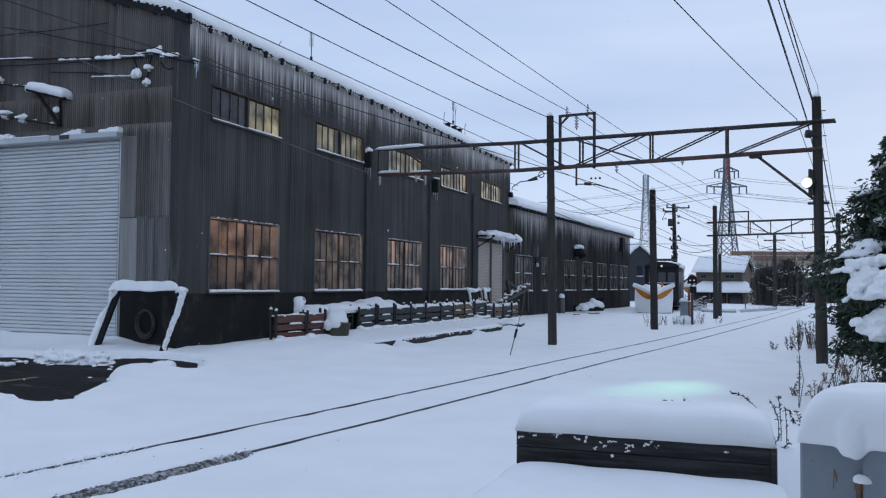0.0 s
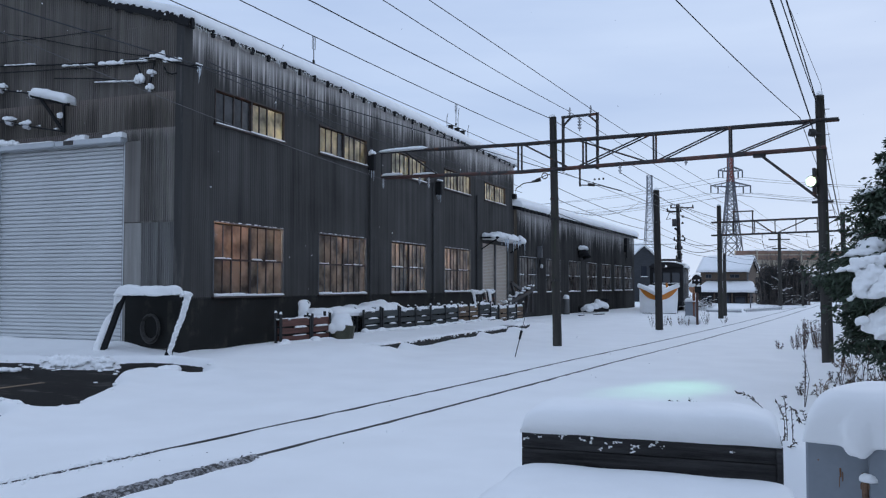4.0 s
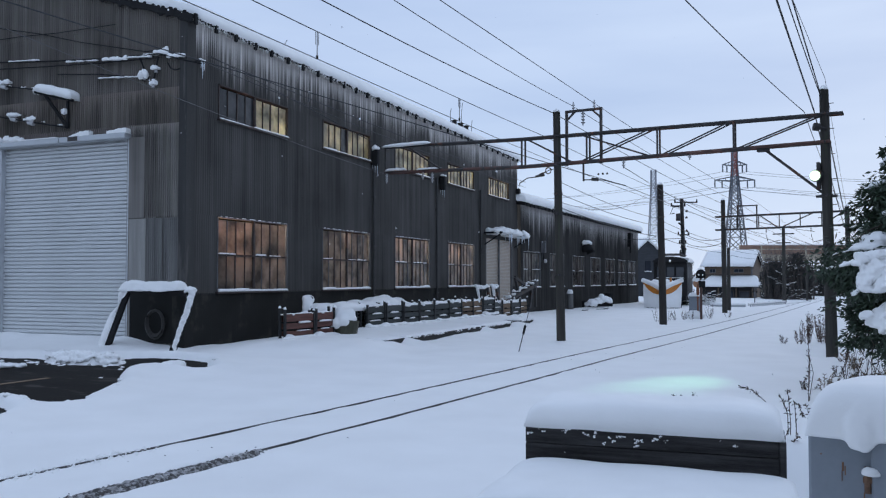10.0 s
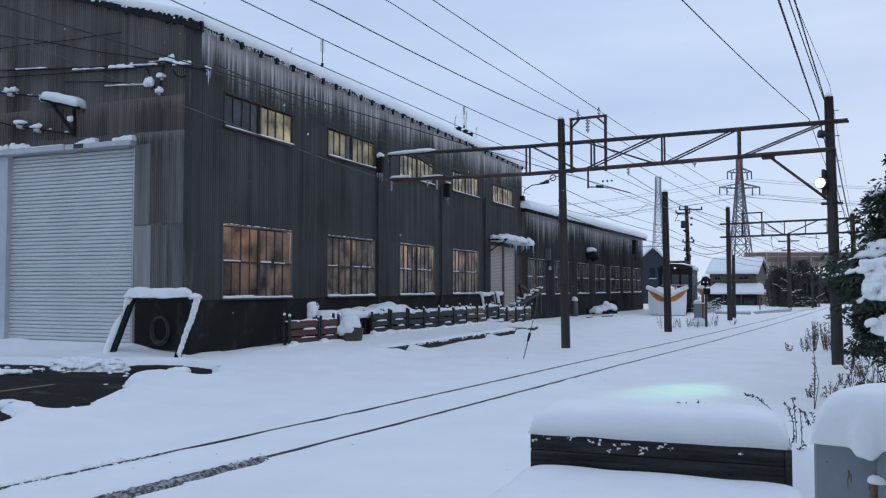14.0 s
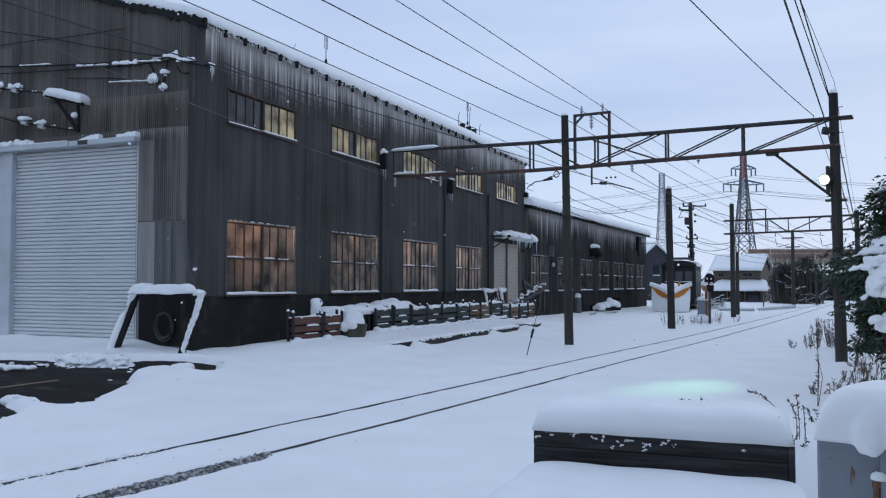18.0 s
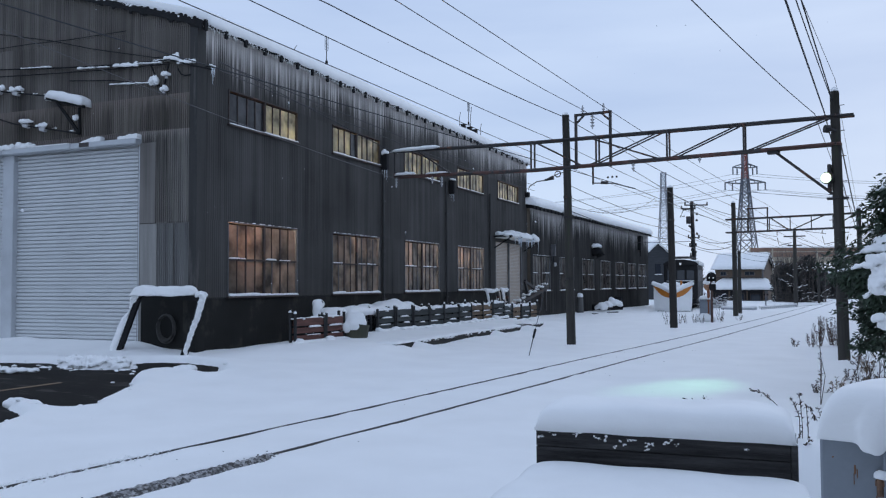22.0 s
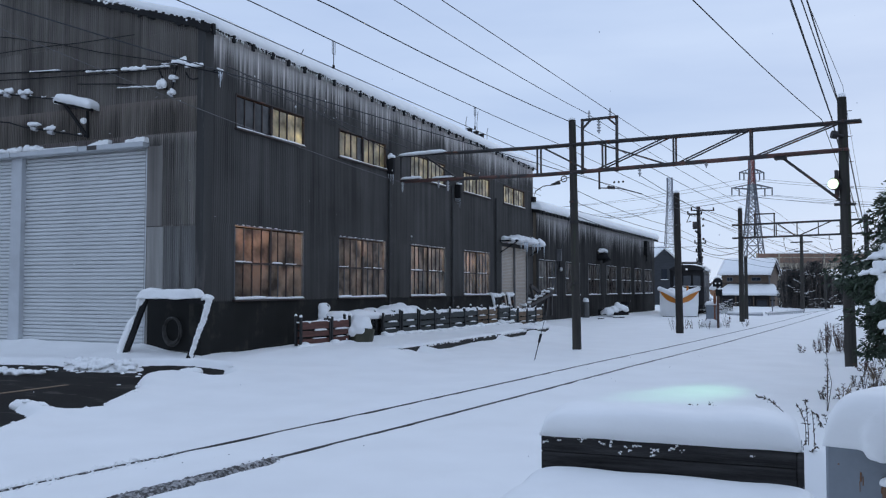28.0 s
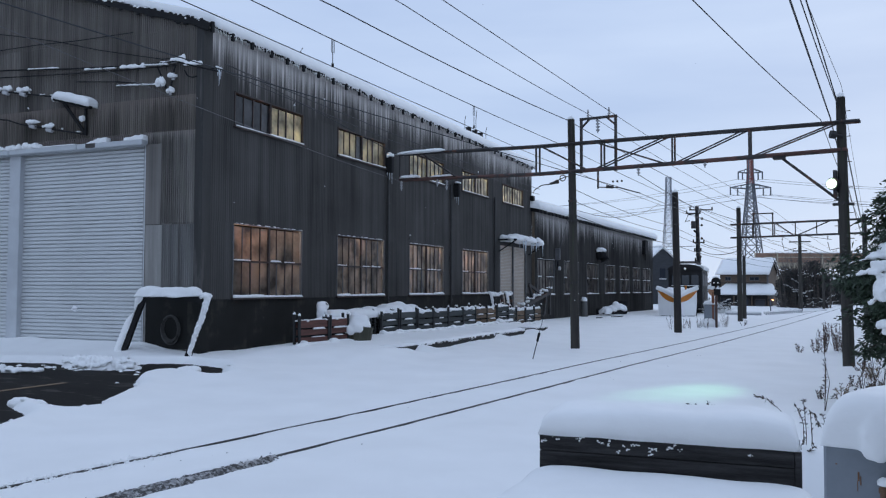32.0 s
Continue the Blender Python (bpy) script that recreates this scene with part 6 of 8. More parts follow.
pylon("power_pylon", (-14.9, 264, -2), 43, 7.5, 1.3, ((33.0, 6.0), (37.6, 3.6)), PYLON_MAT, "grey lattice power pylon with a reddish head", 0.34, VIEW, PYLON_RED)
pylon("power_pylon", (-59.5, 408, -2), 56, 7.5, 2.2, (), PYLON_HAZE, "distant lattice pylon, haze put into its pale colour", 0.26, VIEW)
for k, (z, x) in enumerate(((33.2, 6.0), (33.2, -6.0), (37.8, 3.6), (37.8, -3.6), (33.2, 3.6), (33.2, -3.8))):
    p = Matrix.Translation((-14.9, 264, -4)) @ Matrix.Rotation(VIEW, 4, "Z") @ Vector((x, 0, z))
    wire(sagging(p, p + Vector((-160, 40 + 10 * k, 6)), 6.0, 16), 0.05, "far power line across the sky", m=pose(0, 0, 0), mat=PYLON_HAZE)
    wire(sagging(p, p + Vector((170, -30 + 8 * k, 0)), 7.0, 16), 0.05, "far power line across the sky", m=pose(0, 0, 0), mat=PYLON_HAZE)

# utility pole with transformer
UM = Matrix.Translation((-8.1, 72.5, -0.4)) @ Matrix.Rotation(VIEW, 4, "Z")
up = thing("utility_pole", UM, "concrete utility pole with a transformer and crossarms", "utility pole")
part("shaft", tube(B(), [(0, 0, 0), (-0.2, 0, 8.9)], 0.2, 12, 0.15), DARK_STEEL, up, smooth=True)
for z, a, b in ((8.6, -0.6, 1.3), (8.3, -0.9, 0.3), (5.9, -0.35, 0.6), (5.2, -0.25, 0.35), (4.4, -0.2, 0.3)):
    part("crossarm", beam(B(), (a - 0.2, 0, z), (b - 0.2, 0, z), 0.1, 0.1), DARK_STEEL, up)
    for x in (a - 0.15, b - 0.25):
        part("insulator", tube(B(), [(x, 0, z), (x, 0, z + 0.25)], 0.07, 8, 0.05), BLACK, up)
part("transformer", tube(B(), [(-0.5, -0.1, 7.05), (-0.5, -0.1, 7.65)], 0.2, 14), DARK_STEEL, up)
bm = B()
tube(bm, [(-0.2, 0, 8.3), (-0.9, 0, 8.2), (-1.15, 0, 7.6), (-0.8, 0, 7.7)], 0.05, 6)
tube(bm, [(-0.1, -0.15, 4.2), (-0.3, -0.2, 5.4), (-0.15, -0.15, 6.6), (-0.5, -0.1, 6.9)], 0.09, 6)
part("cable_loop", bm, BLACK, up)
bm = B()
for k in range(9):
    lump(bm, random.uniform(-0.35, 0.3), -0.15, random.uniform(4.3, 8.0), 0.1, 0.1, 0.14, k)
part("fittings", bm, DARK_STEEL, up)["kind"] = "stuff"
c = UM.translation
for z, q in ((8.4, (2.0, 81.0, 6.0)), (5.7, (-3.6, 52.0, 4.2)), (5.0, (-3.7, 52.0, 3.9)), (5.2, (-40, 66, 6.0))):
    wire(sagging((c.x - 0.15, c.y, z), q, 0.35), 0.022, "sagging cable from the utility pole", m=pose(0, 0, 0))

# poles further down the line
for (u, v, h, r) in ((-4.85, 81.2, 6.35, 0.17), (-4.4, 93.2, 3.5, 0.12), (-7.6, 100.0, 3.2, 0.12), (0.5, 110.0, 4.0, 0.12)):
    q = mast((u, v, -0.6), (u, v, h), r, r * 0.8, "grey pole far down the line", mat=POLE_WOOD, cap=False)
    for z, w in ((h - 0.5, 0.9), (h - 1.3, 0.6)):
        part("crossarm", beam(B(), (u - w, v, z), (u + w, v, z), 0.1, 0.1), DARK_STEEL, q)
    if h > 6:
        part("brace", beam(B(), (u, v, 2.2), (u + 1.6, v, 3.9), 0.1, 0.1), POLE_WOOD, q)
for k in range(3):
    wire(sagging((on_line(-4.85 + 0.4 * k, 81.2).x, 81, 5.8 - 0.5 * k), (14, 120, 4.6 - 0.4 * k), 0.9), 0.02, "low cable far down the line", m=pose(0, 0, 0))

# white guard rail and picket fence beside the far track
fence = thing("white_fence", LINE, "low white railing half buried in snow along the track", "fence")
for k in range(19):
    v = 66.6 + k * 0.56
    u = -5.14 + 0.055 * k
    bm = B()
    box(bm, u - 0.045, u + 0.045, v - 0.03, v + 0.03, -0.7, 0.04 + 0.03 * math.sin(k * 2.3))
    part("picket", bm, GUARD, fence)
part("rail", beam(B(), (-5.2, 66, -0.08), (-4.15, 76.8, -0.1), 0.05, 0.08), GUARD, fence)
part("rail", beam(B(), (-4.15, 76.8, -0.3), (-3.3, 86, -0.32), 0.05, 0.12), GUARD, fence)
for k in range(5):
    part("post", box(B(), -4.1 + 0.17 * k - 0.05, -4.1 + 0.17 * k + 0.05, 77.0 + 2.0 * k, 77.1 + 2.0 * k, -0.8, -0.25), GUARD, fence)
bm = B()
tube(bm, [(-5.2, 66, 0.0), (-4.6, 72, -0.01), (-4.15, 76.8, -0.02)], 0.06, 6)
tube(bm, [(-4.15, 76.8, -0.2), (-3.3, 86, -0.22)], 0.07, 6)
part("rail_snow", bm, SNOW, fence, smooth=True)
guard = thing("guard_rail", LINE, "snow-covered guard rail beside the track", "guard rail")
part("beam", beam(B(), (-7.6, 64.5, -0.12), (-5.3, 65.5, -0.15), 0.08, 0.2), GUARD, guard)
for u in (-7.4, -6.4, -5.5):
    part("post", beam(B(), (u, 65.1, -0.6), (u, 65.1, -0.1), 0.10, 0.10), GUARD, guard)
bm = B()
tube(bm, [(-7.6, 64.5, 0.02), (-6.5, 65.0, -0.03), (-5.3, 65.5, -0.02)], 0.08, 7)
part("rail_snow", bm, SNOW, guard, smooth=True)

# level-crossing flasher by the house
FL = Matrix.Translation((-2.78, 75.1, -0.5)) @ Matrix.Rotation(VIEW, 4, "Z")
flasher = thing("crossing_flasher", FL, "twin red crossing lamps on a short post", "warning light")
part("post", tube(B(), [(0, 0.06, 0), (0, 0.06, 1.3)], 0.05, 8), PYLON_MAT, flasher)
part("crossbar", beam(B(), (-0.2, 0.06, 1.27), (0.2, 0.06, 1.27), 0.05, 0.05), DARK_STEEL, flasher)
RED_LAMP = glow_material("orange_red_lamp", (1.0, 0.30, 0.10), 9.0)
LAMPS = []
for x in (-0.15, 0.15):
    hub = part("lamp", tube(B(), [(0, 0.0, 0), (0, 0.012, 0)], 0.07, 14), BLACK, flasher, "turning lamp disc, dark on one side")
    hub.location = (x, 0, 1.27)
    part("lens", tube(B(), [(0, 0.014, 0), (0, 0.03, 0)], 0.06, 14), RED_LAMP, hub, "glowing orange-red lens")
    LAMPS.append((hub, x))
# ---- foreground: tool box, cabinet ----
BX = Matrix.Translation((-1.61, 5.34, 0)) @ Matrix.Rotation(math.atan2(5.39 - 5.34, 1.55), 4, "Z")
tool = thing("plank_box", BX, "black plank trackside box under a thick cushion of snow", "wooden box")
for z0, z1 in ((0.705, 0.815), (0.58, 0.7005), (0.45, 0.5755), (0.2, 0.4455)):
    bm = B()
    box(bm, 0.0, 1.53, 0.0, 0.03, z0, z1, 0.003)
    part("plank", bm, PLANK, tool)
for z0, z1 in ((0.705, 0.805), (0.59, 0.698), (0.2, 0.583)):
    bm = B()
    box(bm, 1.50, 1.53, 0.034, 0.62, z0, z1, 0.005)
    part("end_plank", bm, PLANK, tool)
    bm = B()
    box(bm, 0.0, 0.03, 0.034, 0.62, z0, z1, 0.005)
    part("end_plank", bm, PLANK, tool)
bm = B()
box(bm, 1.532, 1.57, -0.012, 0.05, 0.2, 0.80, 0.006)
part("corner_post", bm, PLANK, tool)
bm = B()
box(bm, 1.532, 1.57, 0.40, 0.46, 0.2, 0.80, 0.006)
part("corner_post", bm, PLANK, tool)
bm = B()
box(bm, 0.04, 1.49, 0.034, 0.06, 0.2, 0.79)
part("lining", bm, PLANK, tool)
bm = B()
box(bm, -0.01, 1.54, -0.004, 0.64, 0.80, 0.822, 0.004)
part("lid", bm, PLANK, tool)
bm = B()
snow_heap(bm, 0.0, 1.555, -0.02, 0.62, 0.808, 0.175, 11, 0.012, 70, 44, 0.006, 6.0, 0.34, 0.45)
part("snow_cushion", bm, SNOW, tool, "deep smooth cushion of snow", True)
bm = B()
for cx, cz, n in ((0.03, 0.765, 7), (0.09, 0.79, 4), (0.26, 0.79, 5), (0.42, 0.77, 12), (0.55, 0.755, 9), (0.60, 0.765, 10), (0.71, 0.75, 16), (0.85, 0.77, 5), (0.9, 0.78, 7), (0.3, 0.805, 6), (0.5, 0.8, 8), (1.3, 0.77, 2)):
    for j in range(1 + n // 4):
        ax, az = cx + random.gauss(0, 0.02), cz + random.gauss(0, 0.012)
        for k in range(5):
            s = random.uniform(0.0015, 0.0065)
            lump(bm, ax + random.gauss(0, 0.006), -0.002, az + random.gauss(0, 0.005), s * random.uniform(0.7, 2.0), 0.003, s * random.uniform(0.6, 1.2), k + cx + j, -0.8, 3, 7)
part("snow_flecks", bm, SNOW, tool)["kind"] = "stuff"
# lower front step of the box, buried
bm = B()
box(bm, 0.02, 1.58, -0.95, -0.02, 0.1, 0.53, 0.01)
part("front_step", bm, PLANK, tool)
bm = B()
snow_heap(bm, -0.02, 1.63, -1.1, 0.0, 0.49, 0.15, 17, 0.02, 60, 48, 0.04, 9.0, 0.34, 0.3)
part("step_snow", bm, SNOW, tool, smooth=True)

CAB = Matrix.Translation((0.05, 3.75, 0)) @ Matrix.Rotation(radians(-14), 4, "Z")
cab = thing("steel_cabinet", CAB, "grey steel equipment cabinet with rust runs and a dome of snow", "cabinet")
bm = B()
box(bm, 0, 0.75, 0, 0.5, 0, 1.15, 0.012)
part("body", bm, GREY_BOX, cab)
bm = B()
box(bm, 0.235, 0.74, -0.035, -0.004, 0.1, 1.14, 0.008)
part("door", bm, GREY_BOX, cab)
bm = B()
box(bm, 0.22, 0.75, -0.05, 0.0, 1.142, 1.16, 0.005)
part("drip_edge", bm, GREY_BOX, cab)
for z in (0.98, 0.60):
    bm = B()
    tube(bm, [(0.222, -0.022, z - 0.05), (0.222, -0.022, z + 0.05)], 0.013, 10)
    box(bm, 0.205, 0.25, -0.03, 0.0, z - 0.012, z + 0.012, 0.003)
    part("hinge", bm, material("rusty_hinge", (0.16, 0.09, 0.055), 0.7, 0.2, 0.5, 30.0, fine=200), cab, "rusted hinge")
    bm = B()
    lump(bm, 0.235, -0.03, z - 0.03 if z < 0.8 else z + 0.03, 0.035, 0.03, 0.022, z, rings=5)
    part("hinge_snow", bm, SNOW, cab, smooth=True)
RUST = material("rust_run", (0.20, 0.10, 0.05), 0.8, 0, 0.5, 20.0, fine=120)
for x, z0, z1, w in ((0.13, 1.0, 1.035, 0.003), (0.138, 0.985, 1.02, 0.0018), (0.126, 0.96, 1.0, 0.0012), (0.205, 0.9, 0.925, 0.002), (0.21, 0.88, 0.9, 0.0012), (0.05, 1.055, 1.06, 0.003)):
    bm = B()
    box(bm, x - w, x + w, -0.0025, -0.0002, z0, z1)
    part("rust_run", bm, RUST, cab)
bm = B()
snow_heap(bm, 0.003, 0.78, -0.055, 0.53, 1.13, 0.215, 23, 0.008, 56, 44, 0.0, 5.5, 0.40, 0.6)
for k in range(12):
    lump(bm, 0.195 + 0.012 * (k / 11) + 0.006 * math.sin(k * 1.1), -0.035 + 0.03 * max(0, 5 - k) / 5, 1.25 - 0.0115 * k, 0.066 - 0.0012 * k, 0.042, 0.04, 0.5 + k * 0.02, -0.8, 7, 12)
dome = melt(part("snow_dome", bm, SNOW, cab, "thick dome of snow with a tongue sliding over the edge", True), 0.010)
dome.modifiers["soften"].iterations = 5
# ---- along the depot wall ----
STAKE = material("tarred_stakes", (0.022, 0.022, 0.023), 0.8, 0, 0.4, 3.0, per_object=0.3)
CRATE_BROWN = material("red_brown_boards", (0.105, 0.042, 0.032), 0.75, 0, 0.4, 4.0, (0.6, 6, 6), per_object=0.2)
CRATE_GREY = material("grey_green_boards", (0.035, 0.042, 0.042), 0.8, 0, 0.35, 4.0, (0.6, 6, 6), per_object=0.35)
CRATE_TAN = material("tan_boards", (0.13, 0.085, 0.05), 0.8, 0, 0.35, 4.0, (0.6, 6, 6), per_object=0.25)
KERB = material("dark_kerb", (0.026, 0.025, 0.023), 0.9, 0, 0.4, 2.0)

# platform kerb showing through the snow
kerb = tagged(new("kerb", mesh_of(box(B(), -10.3, -9.78, 20.0, 33.6, -0.4, 0.175), "kerb", KERB)), "dark concrete kerb half buried under snow", "kerb", kind="structure")
bm = B()
for i, (a, b) in enumerate(KERB_BARE):
    snow_heap(bm, -10.5, -9.80, a - 0.15, b + 0.15, 0.165, 0.07, i, 0.03, 10, round((b - a) / 0.1), 0.07, 5.0, 0.4)
for k in range(130):
    a, b = random.choice(KERB_BARE[1:4])
    y = random.uniform(a, b)
    s = random.uniform(0.02, 0.06)
    lump(bm, -9.79, y, random.uniform(0.145, 0.18), s * 0.6, s * random.uniform(1.0, 3.0), s * 0.7, k, -0.8, 4, 7)
solo("kerb_snow", bm, SNOW, "snow lying along the platform kerb", "snow", kind="stuff", smooth=True)


def pallet(x, y, turn, w, boards, label, h=0.62, snow=0.10, back=0.4):
    """A staked wooden crate: corner stakes, gapped boards, torn snow along its rim and drifted at its foot."""
    ob = thing("stake_crate", Matrix.Translation((x, y, snow_height(x, y) + 0.02)) @ Matrix.Rotation(radians(turn), 4, "Z"), label, "crate", "crates along the depot wall")
    for k, px_ in enumerate((0.0, w)):
        for yy in (0.0, back):
            bm = B()
            top = h + random.uniform(0.08, 0.20)
            lean_ = random.uniform(-0.03, 0.03)
            beam(bm, (px_, yy - 0.02, -0.15), (px_ + lean_, yy - 0.02, top), 0.06, 0.06)
            st = part("stake", bm, STAKE, ob)
            if random.random() < 0.75:
                bm = B()
                lump(bm, px_ + lean_, yy - 0.02, top - 0.01, 0.04, 0.045, random.uniform(0.03, 0.08), px_ + yy, -0.1, 5, 8)
                part("snow_cap", bm, SNOW, st, smooth=True)
    for z, hh in ((0.02, 0.13), (0.21, 0.15), (0.41, 0.20)):
        for yy in (0.0, back):
            bm = B()
            box(bm, 0.03, w - 0.03, yy - 0.02, yy + 0.02, z, z + hh, 0.006)
            for v in bm.verts:
                v.co.z += 0.012 * noise.noise((x * 3 + v.co.x, y * 2 + z, yy))
            part("board", bm, boards, ob)
        if z < 0.4 and random.random() < 0.75:
            bm = B()
            a = 0.05 + random.uniform(0, 0.45) * w
            b = min(w - 0.04, a + random.uniform(0.3, 0.75) * w)
            snow_heap(bm, a, b, -0.05, 0.03, z + hh, random.uniform(0.025, 0.06), random.random() * 9, 0.006, 12, 4, 0.0, 1.5)
            part("board_snow", bm, SNOW, ob, smooth=True)
    bm = B()
    for j in range(9):
        t = (j + random.random()) / 9
        hh = snow * random.uniform(0.35, 1.25)
        lump(bm, 0.03 + (w - 0.06) * t, random.uniform(0.02, back), h + 0.0, random.uniform(0.08, 0.17), random.uniform(0.07, 0.15), hh, j + x * 3 + y, -0.3, 5, 8)
    snow_heap(bm, 0.02, w - 0.02, 0.0, back, h - 0.02, snow * 0.85, random.random() * 9, 0.02, 14, 6)
    melt(part("top_snow", bm, SNOW, ob, smooth=True), 0.028, 0.05, 0.1)
    bm = B()
    for j, c_ in enumerate((0.0, 0.0, w, 0.5 * w)):
        lump(bm, c_ + random.uniform(-0.08, 0.12), -0.10 - 0.08 * (j % 2), -0.04, random.uniform(0.12, 0.3), random.uniform(0.12, 0.2), random.uniform(0.05, 0.15) * (0.6 if j == 3 else 1), j + y, -0.3, 5, 9)
    snow_heap(bm, -0.05, w + 0.05, -0.22, 0.03, -0.06, 0.09, y, 0.02, 14, 6)
    melt(part("foot_snow", bm, SNOW, ob, smooth=True), 0.035)
    return ob


pallet(-12.4, 19.2, 86, 1.33, CRATE_BROWN, "red-brown boarded crate with snow on its boards", 0.60, 0.05, 0.16)
pallet(-12.3, 20.6, 86, 0.9, CRATE_BROWN, "red-brown boarded crate with snow on its boards", 0.60, 0.05, 0.16)
line_crates = [(-12.35 - 0.012 * k, 23.8 + 1.39 * k) for k in range(13)]
for k, (x, y) in enumerate(line_crates):
    tan = k in (6, 7, 10, 12)
    pallet(x, y, 90 + random.uniform(-3, 3), 1.3, CRATE_TAN if tan else CRATE_GREY, "weathered tan stake crate capped with snow" if tan else "dark tarred stake crate capped with snow", 0.60 + random.uniform(-0.03, 0.05), 0.11, 0.28)

# grille stack behind
rack = thing("grille_stack", Matrix.Translation((-12.55, 22.55, 0.12)) @ Matrix.Rotation(radians(88), 4, "Z"), "stack of dark metal grilles under snow", "grille stack")
for i in range(6):
    bm = B()
    box(bm, 0, 1.7, -0.02, 0.5, 0.06 + 0.1 * i, 0.10 + 0.1 * i, 0.005)
    part("grille", bm, BLACK, rack)
for i in range(7):
    bm = B()
    box(bm, 0.05 + i * 0.26, 0.1 + i * 0.26, -0.045, -0.02, 0.0, 0.7)
    part("bar", bm, STAKE, rack)
bm = B()
snow_heap(bm, -0.05, 1.75, -0.05, 0.7, 0.68, 0.28, 5, 0.04)
part("top_snow", bm, SNOW, rack, smooth=True)

# snowed-in barrel and machinery by the brown crates
barrel = thing("buried_drum", pose(-12.05, 21.85, 0.05), "olive drum leaning in a hood of snow", "drum")
bm = B()
tube(bm, [(0, 0, 0.0), (0.05, 0.05, 0.55)], 0.33, 16, 0.36)
part("drum", bm, material("olive_paint", (0.055, 0.055, 0.035), 0.6, 0.1, 0.3, 4.0), barrel)
bm = B()
lump(bm, -0.03, 0, 0.58, 0.38, 0.35, 0.34, 2, -0.6, 9, 14)
lump(bm, -0.14, -0.26, 0.46, 0.18, 0.16, 0.2, 3, -0.8, 9, 12)
lump(bm, 0.12, -0.22, 0.50, 0.13, 0.12, 0.16, 8, -0.8, 9, 12)
melt(part("snow_hood", bm, SNOW, barrel, smooth=True), 0.04)
scrap = thing("covered_machinery", pose(-13.0, 21.9, 0.05), "old machine parts under lumps of snow", "machinery")
bm = B()
box(bm, -0.4, 0.4, -0.6, 0.5, 0, 0.75, 0.03)
part("body", bm, BLACK, scrap)
bm = B()
tube(bm, [(0.1, -0.7, 0.6), (0.1, -0.7, 1.05), (0.12, -0.55, 1.2)], 0.07, 8)
part("spout", bm, BLACK, scrap)
bm = B()
lump(bm, 0.02, -0.56, 1.13, 0.17, 0.24, 0.16, 4, -0.6)
lump(bm, 0.06, -0.70, 1.06, 0.13, 0.14, 0.12, 7, -0.6)
lump(bm, 0.1, -0.72, 0.92, 0.16, 0.16, 0.2, 5, -0.8)
lump(bm, 0.0, 0.2, 0.75, 0.5, 0.6, 0.3, 5)
lump(bm, 0.2, -0.9, 0.55, 0.25, 0.25, 0.24, 6)
melt(part("snow_hood", bm, SNOW, scrap, smooth=True), 0.04)
heap = thing("tarp_heap", pose(-13.15, 25.7, 0.1), "stacked parts rounded over by deep snow", "snow-covered stack")
bm = B()
box(bm, -0.3, 0.5, -1.2, 1.9, 0, 0.7, 0.03)
part("stack", bm, BLACK, heap)
bm = B()
for k, (y, h) in enumerate(((-1.2, 0.30), (-0.6, 0.24), (0.0, 0.36), (0.7, 0.42), (1.4, 0.34), (2.0, 0.2))):
    lump(bm, 0.1, y, 0.72, 0.62, 0.62, h, k + 8, -0.3)
melt(part("snow_hood", bm, SNOW, heap, smooth=True), 0.04)

# bent steel frames by the far door
for (x, y, turn, label) in ((-12.7, 36.0, 84, "bent steel frame leaning in the snow"), (-12.7, 37.6, 98, "bent steel frame leaning in the snow")):
    fr = thing("bent_frame", Matrix.Translation((x, y, 0.1)) @ Matrix.Rotation(radians(turn), 4, "Z"), label, "steel frame", "scrap frames by the door")
    for a, b in (((-0.4, 0, 0), (-0.75, 0.1, 1.35)), ((0.75, 0, 0), (0.4, 0.1, 1.35)), ((-0.8, 0.1, 1.35), (0.45, 0.1, 1.35))):
        part("bar", beam(B(), a, b, 0.12, 0.10), DARK_STEEL, fr)
    bm = B()
    for j in range(26):
        t = random.random()
        lump(bm, -0.8 + 1.25 * t, 0.08 + random.uniform(-0.06, 0.06), 1.40 - 0.1 * math.sin(t * 3.1) + random.uniform(-0.03, 0.05), random.uniform(0.06, 0.16), 0.1, random.uniform(0.04, 0.10), j + turn)
    tube(bm, [(-0.55, -0.02, 0.5), (-0.78, 0.04, 1.38)], 0.05, 7, 0.07)
    melt(part("snow", bm, SNOW, fr, smooth=True), 0.03, 0.06)
sc = thing("scrap_beams", Matrix.Translation((-12.9, 42.4, 0.3)) @ Matrix.Rotation(radians(86), 4, "Z"), "pile of steel scrap beams laden with snow", "scrap pile")
for a, b in (((-2.6, 0, 0.35), (1.6, -0.1, 1.15)), ((-1.8, 0.3, 0.3), (2.2, 0.1, 1.35)), ((0.3, 0.2, 0.2), (-0.6, 0.2, 1.6)), ((-0.6, 0.2, 1.6), (0.9, 0.1, 1.1)), ((1.0, 0, 0), (1.3, 0, 1.2)), ((1.9, 0, 0.0), (1.9, 0, 1.2))):
    part("beam", beam(B(), a, b, 0.12, 0.14), DARK_STEEL, sc)
bm = B()
for k, (x, z) in enumerate(((-2.0, 0.6), (-1.4, 0.72), (-0.7, 0.9), (0.0, 1.05), (0.7, 1.2), (1.3, 1.32), (1.9, 1.42))):
    for j in range(5):
        lump(bm, x + random.uniform(-0.35, 0.35), 0.05 + random.uniform(-0.12, 0.12), z + random.uniform(-0.06, 0.07), random.uniform(0.06, 0.17), random.uniform(0.06, 0.14), random.uniform(0.03, 0.09), k + j)
